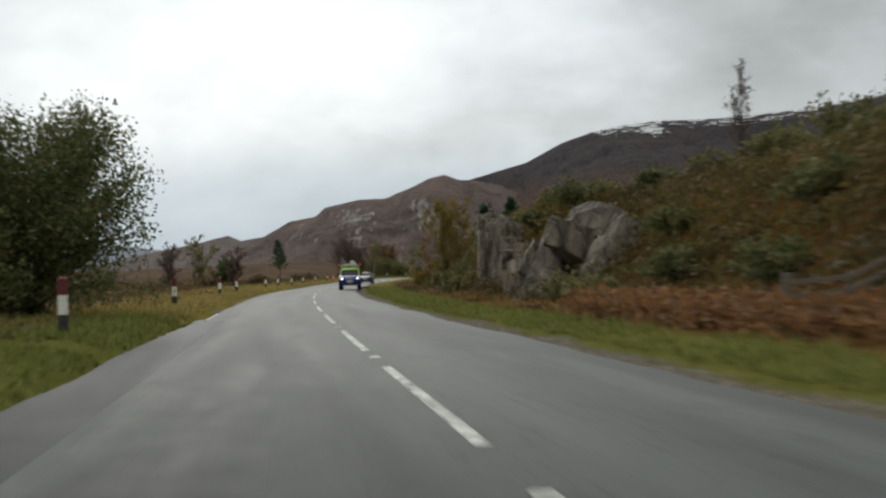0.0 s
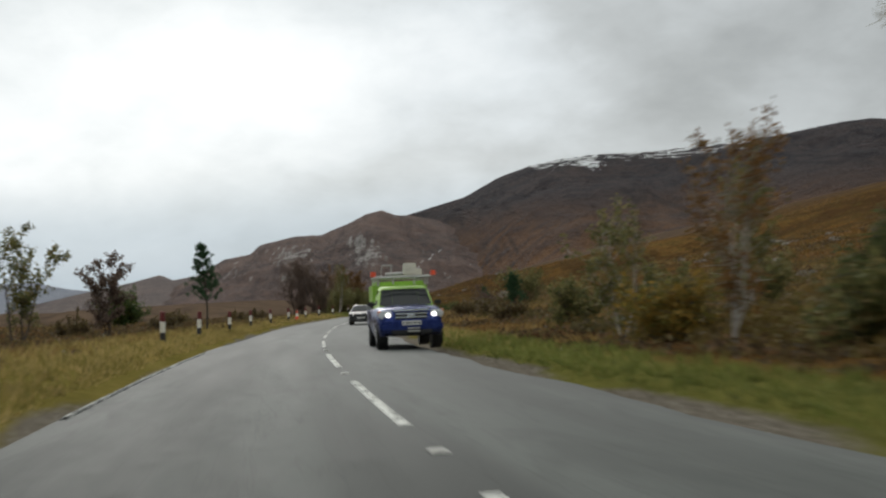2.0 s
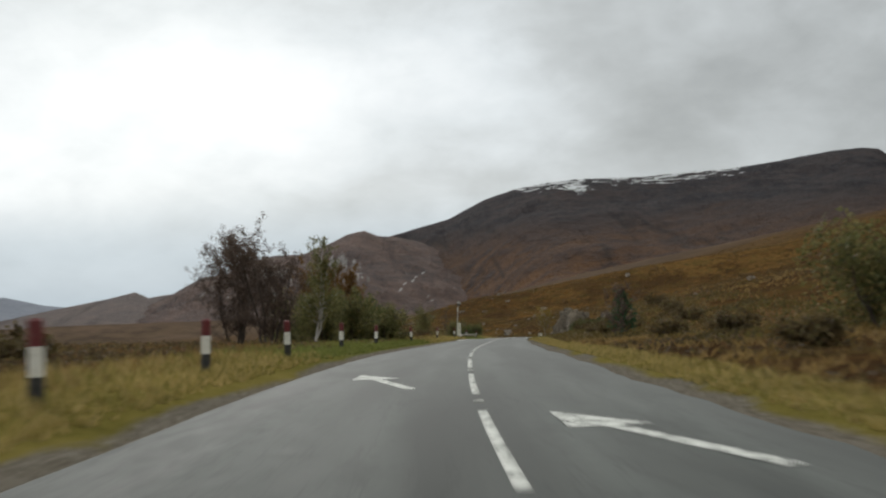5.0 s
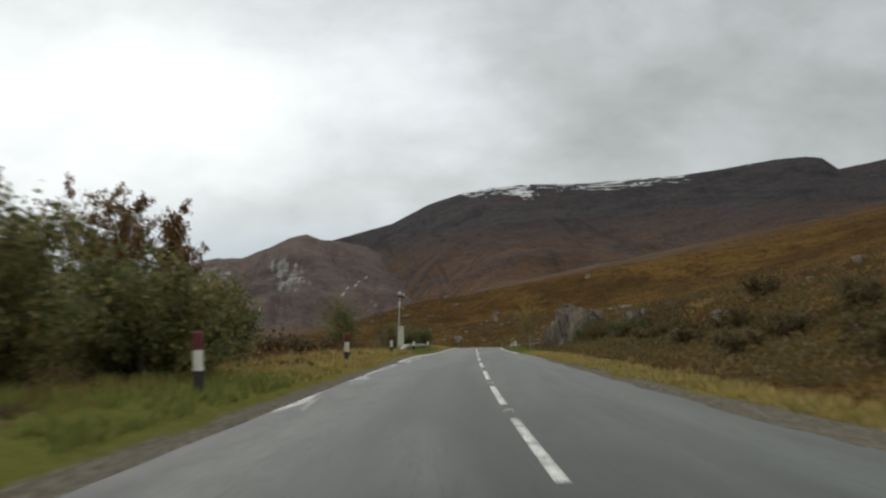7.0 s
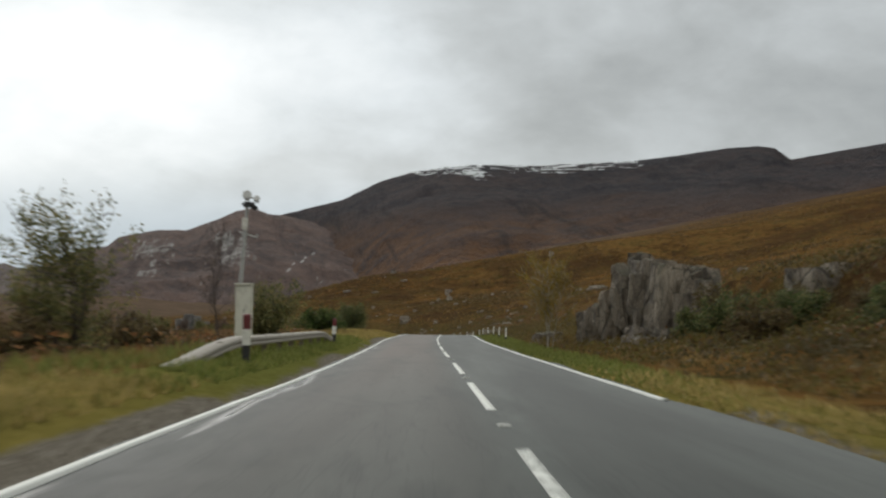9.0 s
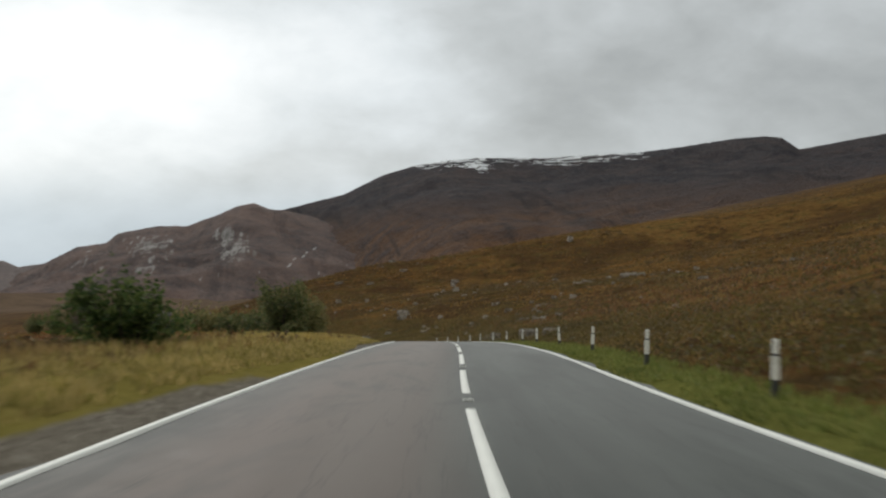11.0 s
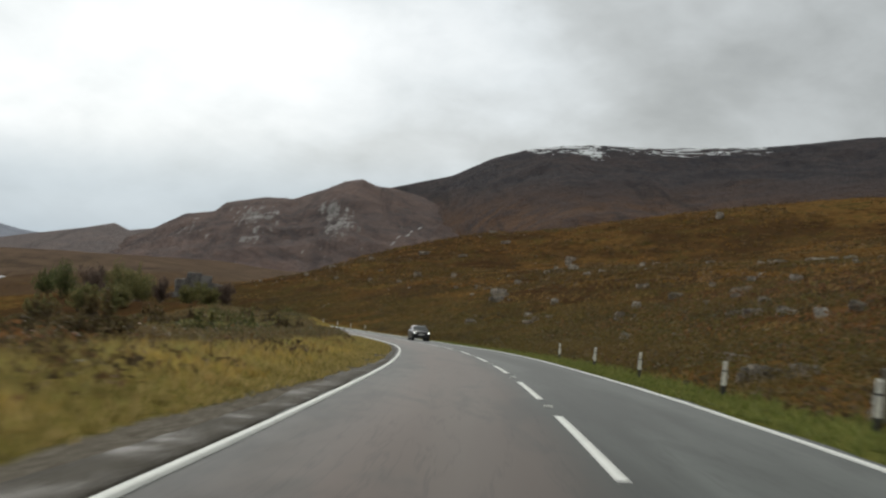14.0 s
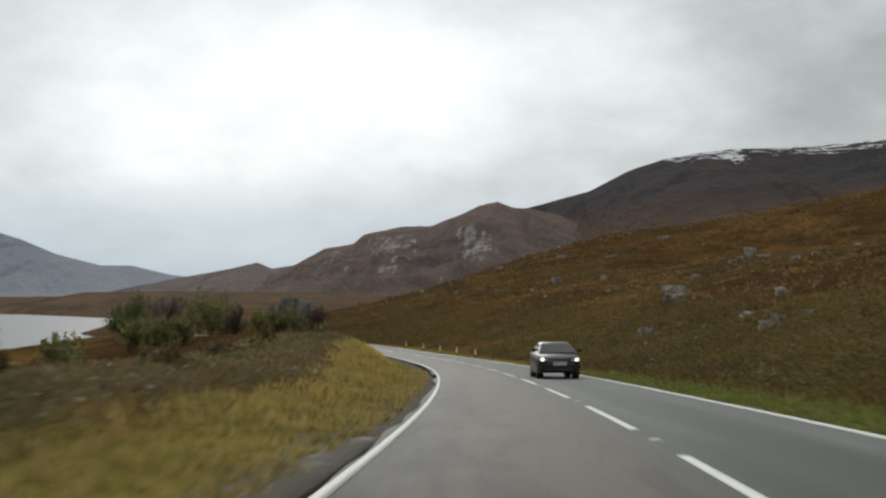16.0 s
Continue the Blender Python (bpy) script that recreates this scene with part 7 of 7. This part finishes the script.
def on_lane(y, lat):
    x, yy = beside(y, lat)
    return pose(float(x), float(yy), float(road_z(y)) + 0.004, math.degrees(math.atan(float(road_z(y + 2) - road_z(y - 2)) / 4)), 0, heading(y)) @ Matrix.Scale(0.88, 4)


P_BLUE = paint("blue_car_paint", (0.018, 0.035, 0.16))
P_LIME = paint("lime_green_paint", (0.30, 0.52, 0.08), 0.4, 0.0)
P_DARK = paint("dark_grey_car_paint", (0.014, 0.016, 0.016), 0.26, 0.0)
P_BLACK = paint("black_car_paint", (0.010, 0.010, 0.012), 0.26, 0.0)


def pickup_front(top):
    bm = new_bm()
    box(bm, 0, 0.03, 0.90, 0.92, 0.10, 0.24, 0.03)
    g = part("grille", bm, M_TRIM, top)
    for z in (0.86, 0.95):
        bm = new_bm()
        box(bm, 0, -0.03, z, 0.86, 0.03, 0.035, 0.01)
        part("grille_bar", bm, M_CHROME, g)
    bm = new_bm()
    box(bm, 0, -0.045, 0.905, 0.20, 0.02, 0.08, 0.008)
    part("badge", bm, M_CHROME, g)
    bm = new_bm()
    box(bm, 0, 0.0, 1.045, 1.0, 0.08, 0.05, 0.02)
    part("bonnet_trim", bm, M_CHROME, top)
    for sd in (-1, 1):
        bm = new_bm()
        box(bm, sd * 0.68, 0.07, 0.94, 0.40, 0.20, 0.22, 0.05)
        hl = part("headlight", bm, M_LENS, top)
        bm = new_bm()
        cyl(bm, (sd * 0.62, -0.05, 0.92), (sd * 0.62, 0.02, 0.92), 0.06, 0.06, 18)
        part("lit_bulb", bm, M_LIT, hl)
        bm = new_bm()
        box(bm, sd * 0.84, 0.13, 0.99, 0.10, 0.2, 0.14, 0.03)
        part("indicator", bm, M_AMBER, hl)
    bm = new_bm()
    box(bm, 0, 0.06, 0.60, 1.72, 0.30, 0.30, 0.07)
    part("bumper", bm, P_BLUE, top)
    bm = new_bm()
    box(bm, 0, 0.03, 0.47, 1.1, 0.26, 0.16, 0.04)
    part("lower_grille", bm, M_TRIM, top)
    bm = new_bm()
    box(bm, 0.05, -0.12, 0.48, 0.34, 0.10, 0.05, 0.012)
    box(bm, 0.05, -0.12, 0.56, 0.34, 0.10, 0.04, 0.012)
    part("winch", bm, M_STEEL, top)
    plate(top, -0.10, 0.70)
    # lime canopy over the bed, and the load on the roof
    bm = new_bm()
    box(bm, 0, 3.95, 1.50, 1.62, 1.9, 0.80, 0.10)
    part("canopy", bm, P_LIME, top, "lime green load canopy")
    bm = new_bm()
    for y in (1.9, 2.5, 3.2, 3.9, 4.6):
        cyl(bm, (-0.72, y, 2.02), (0.72, y, 2.02), 0.02, 0.02, 8)
        for sd in (-1, 1):
            cyl(bm, (sd * 0.70, y, 1.76), (sd * 0.70, y, 2.03), 0.02, 0.02, 8)
    for sd in (-1, 1):
        cyl(bm, (sd * 0.72, 1.8, 2.03), (sd * 0.72, 4.75, 2.03), 0.022, 0.022, 8)
        cyl(bm, (sd * 0.3, 1.75, 1.78), (sd * 0.3, 1.75, 2.0), 0.025, 0.025, 8)
    cyl(bm, (-0.8, 1.78, 1.98), (0.8, 1.78, 1.98), 0.03, 0.03, 8)
    rk = part("roof_rack", bm, M_STEEL, top, "pale metal roof rack")
    for sd in (-1, 1):
        bm = new_bm()
        cyl(bm, (sd * 0.86, 1.8, 2.02), (sd * 0.86, 1.8, 2.16), 0.085, 0.07, 16)
        part("beacon", bm, M_ORANGE, rk, "orange red warning beacon")
    bm = new_bm()
    box(bm, 0.22, 2.1, 2.22, 0.36, 0.36, 0.34, 0.03)
    box(bm, 0.46, 2.1, 2.12, 0.22, 0.3, 0.2, 0.03)
    part("equipment_case", bm, M_CREAM, rk)
    bm = new_bm()
    for sd in (-0.62, -0.34):
        cyl(bm, (sd, 2.0, 2.04), (sd + 0.03, 2.0, 2.34), 0.018, 0.018, 8)
    cyl(bm, (-0.60, 2.0, 2.34), (-0.30, 2.0, 2.34), 0.018, 0.018, 8)
    cyl(bm, (-0.5, 2.0, 2.08), (0.0, 2.0, 2.10), 0.05, 0.05, 10)
    part("frame", bm, M_STEEL, rk)


car("pickup_truck", "blue pickup with lime green canopy and roof rack", on_lane(77.6, 2.0),
    [(0.0, 0.74, 0.42, 0.88, 1.02), (0.12, 0.84, 0.36, 0.95, 1.08), (0.55, 0.885, 0.34, 1.0, 1.13), (1.5, 0.895, 0.34, 1.05, 1.19), (2.2, 0.895, 0.34, 1.08, 1.14), (3.1, 0.895, 0.34, 1.08, 1.12), (4.9, 0.89, 0.40, 1.05, 1.10), (5.05, 0.84, 0.48, 0.98, 1.05)],
    (1.35, 2.05, 2.85, 3.05, 0.80, 0.66, 1.14, 1.74), P_BLUE, P_LIME, (0.37, 0.25, 0.78, 0.85, 3.95), {"front": pickup_front, "mirror": M_TRIM})


def saloon_front(top):
    bm = new_bm()
    box(bm, 0, 0.02, 0.66, 0.74, 0.12, 0.17, 0.05)
    g = part("grille", bm, M_TRIM, top)
    bm = new_bm()
    box(bm, 0, -0.045, 0.745, 0.70, 0.03, 0.02, 0.008)
    part("grille_trim", bm, M_CHROME, g)
    bm = new_bm()
    cyl(bm, (0, -0.06, 0.70), (0, -0.03, 0.70), 0.045, 0.045, 16)
    part("badge", bm, M_CHROME, g)
    for sd in (-1, 1):
        bm = new_bm()
        box(bm, sd * 0.63, 0.10, 0.68, 0.46, 0.24, 0.15, 0.05)
        hl = part("headlight", bm, M_TRIM, top)
        bm = new_bm()
        cyl(bm, (sd * 0.53, -0.035, 0.68), (sd * 0.53, 0.04, 0.68), 0.042, 0.042, 18)
        part("bulb", bm, M_DIM, hl)
        bm = new_bm()
        cyl(bm, (sd * 0.72, -0.02, 0.67), (sd * 0.72, 0.05, 0.67), 0.075, 0.075, 18)
        part("lens", bm, M_FOG, hl)
        bm = new_bm()
        cyl(bm, (sd * 0.62, -0.02, 0.30), (sd * 0.62, 0.05, 0.30), 0.045, 0.045, 16)
        part("fog_lamp", bm, M_FOG, top)
    bm = new_bm()
    box(bm, 0, 0.06, 0.42, 1.70, 0.28, 0.30, 0.09)
    b = part("bumper", bm, P_DARK, top)
    bm = new_bm()
    box(bm, 0, -0.085, 0.40, 1.0, 0.02, 0.018, 0.004)
    part("bumper_strip", bm, M_CHROME, b)
    bm = new_bm()
    box(bm, 0, -0.03, 0.29, 1.0, 0.14, 0.12, 0.03)
    part("lower_grille", bm, M_TRIM, top)
    plate(top, -0.10, 0.50)


car("saloon_car", "dark grey saloon car with wet glossy paint", on_lane(118.9, 1.42),
    [(0.0, 0.62, 0.28, 0.62, 0.74), (0.14, 0.80, 0.22, 0.68, 0.79), (0.5, 0.87, 0.20, 0.75, 0.86), (1.3, 0.89, 0.20, 0.82, 0.95), (2.0, 0.895, 0.20, 0.86, 0.96), (3.4, 0.89, 0.20, 0.87, 0.96), (4.4, 0.85, 0.24, 0.86, 0.94), (4.65, 0.74, 0.32, 0.80, 0.90)],
    (1.15, 1.95, 3.05, 3.85, 0.76, 0.56, 0.93, 1.39), P_DARK, P_DARK, (0.32, 0.21, 0.765, 0.82, 3.53), {"front": saloon_front})


def hatch_front(top):
    bm = new_bm()
    box(bm, 0, 0.02, 0.74, 0.86, 0.10, 0.09, 0.03)
    g = part("grille", bm, M_CHROME, top)
    bm = new_bm()
    box(bm, 0, -0.03, 0.74, 0.78, 0.03, 0.04, 0.01)
    part("grille_slot", bm, M_TRIM, g)
    for sd in (-1, 1):
        bm = new_bm()
        box(bm, sd * 0.64, 0.12, 0.76, 0.42, 0.26, 0.15, 0.05, Matrix.Rotation(radians(-8 * sd), 4, "Y"))
        hl = part("headlight", bm, M_LENS, top)
        bm = new_bm()
        cyl(bm, (sd * 0.68, -0.03, 0.76), (sd * 0.68, 0.05, 0.76), 0.055, 0.055, 18)
        part("lit_bulb", bm, M_LIT, hl)
    bm = new_bm()
    box(bm, 0, 0.06, 0.48, 1.68, 0.28, 0.34, 0.10)
    part("bumper", bm, P_BLACK, top)
    bm = new_bm()
    box(bm, 0, -0.05, 0.36, 1.1, 0.10, 0.12, 0.03)
    part("lower_grille", bm, M_TRIM, top)
    plate(top, -0.10, 0.60)


car("hatchback_car", "black hatchback with bright headlamps on the road", on_lane(457.6, 1.35),
    [(0.0, 0.64, 0.30, 0.70, 0.82), (0.14, 0.80, 0.24, 0.76, 0.88), (0.5, 0.86, 0.22, 0.84, 0.96), (1.1, 0.88, 0.22, 0.92, 1.05), (2.0, 0.885, 0.22, 0.95, 1.06), (3.3, 0.88, 0.22, 0.98, 1.06), (4.05, 0.83, 0.28, 0.98, 1.06), (4.2, 0.74, 0.36, 0.92, 1.0)],
    (0.80, 1.75, 3.2, 3.95, 0.78, 0.58, 1.03, 1.47), P_BLACK, P_BLACK, (0.32, 0.21, 0.755, 0.80, 3.42), {"front": hatch_front})
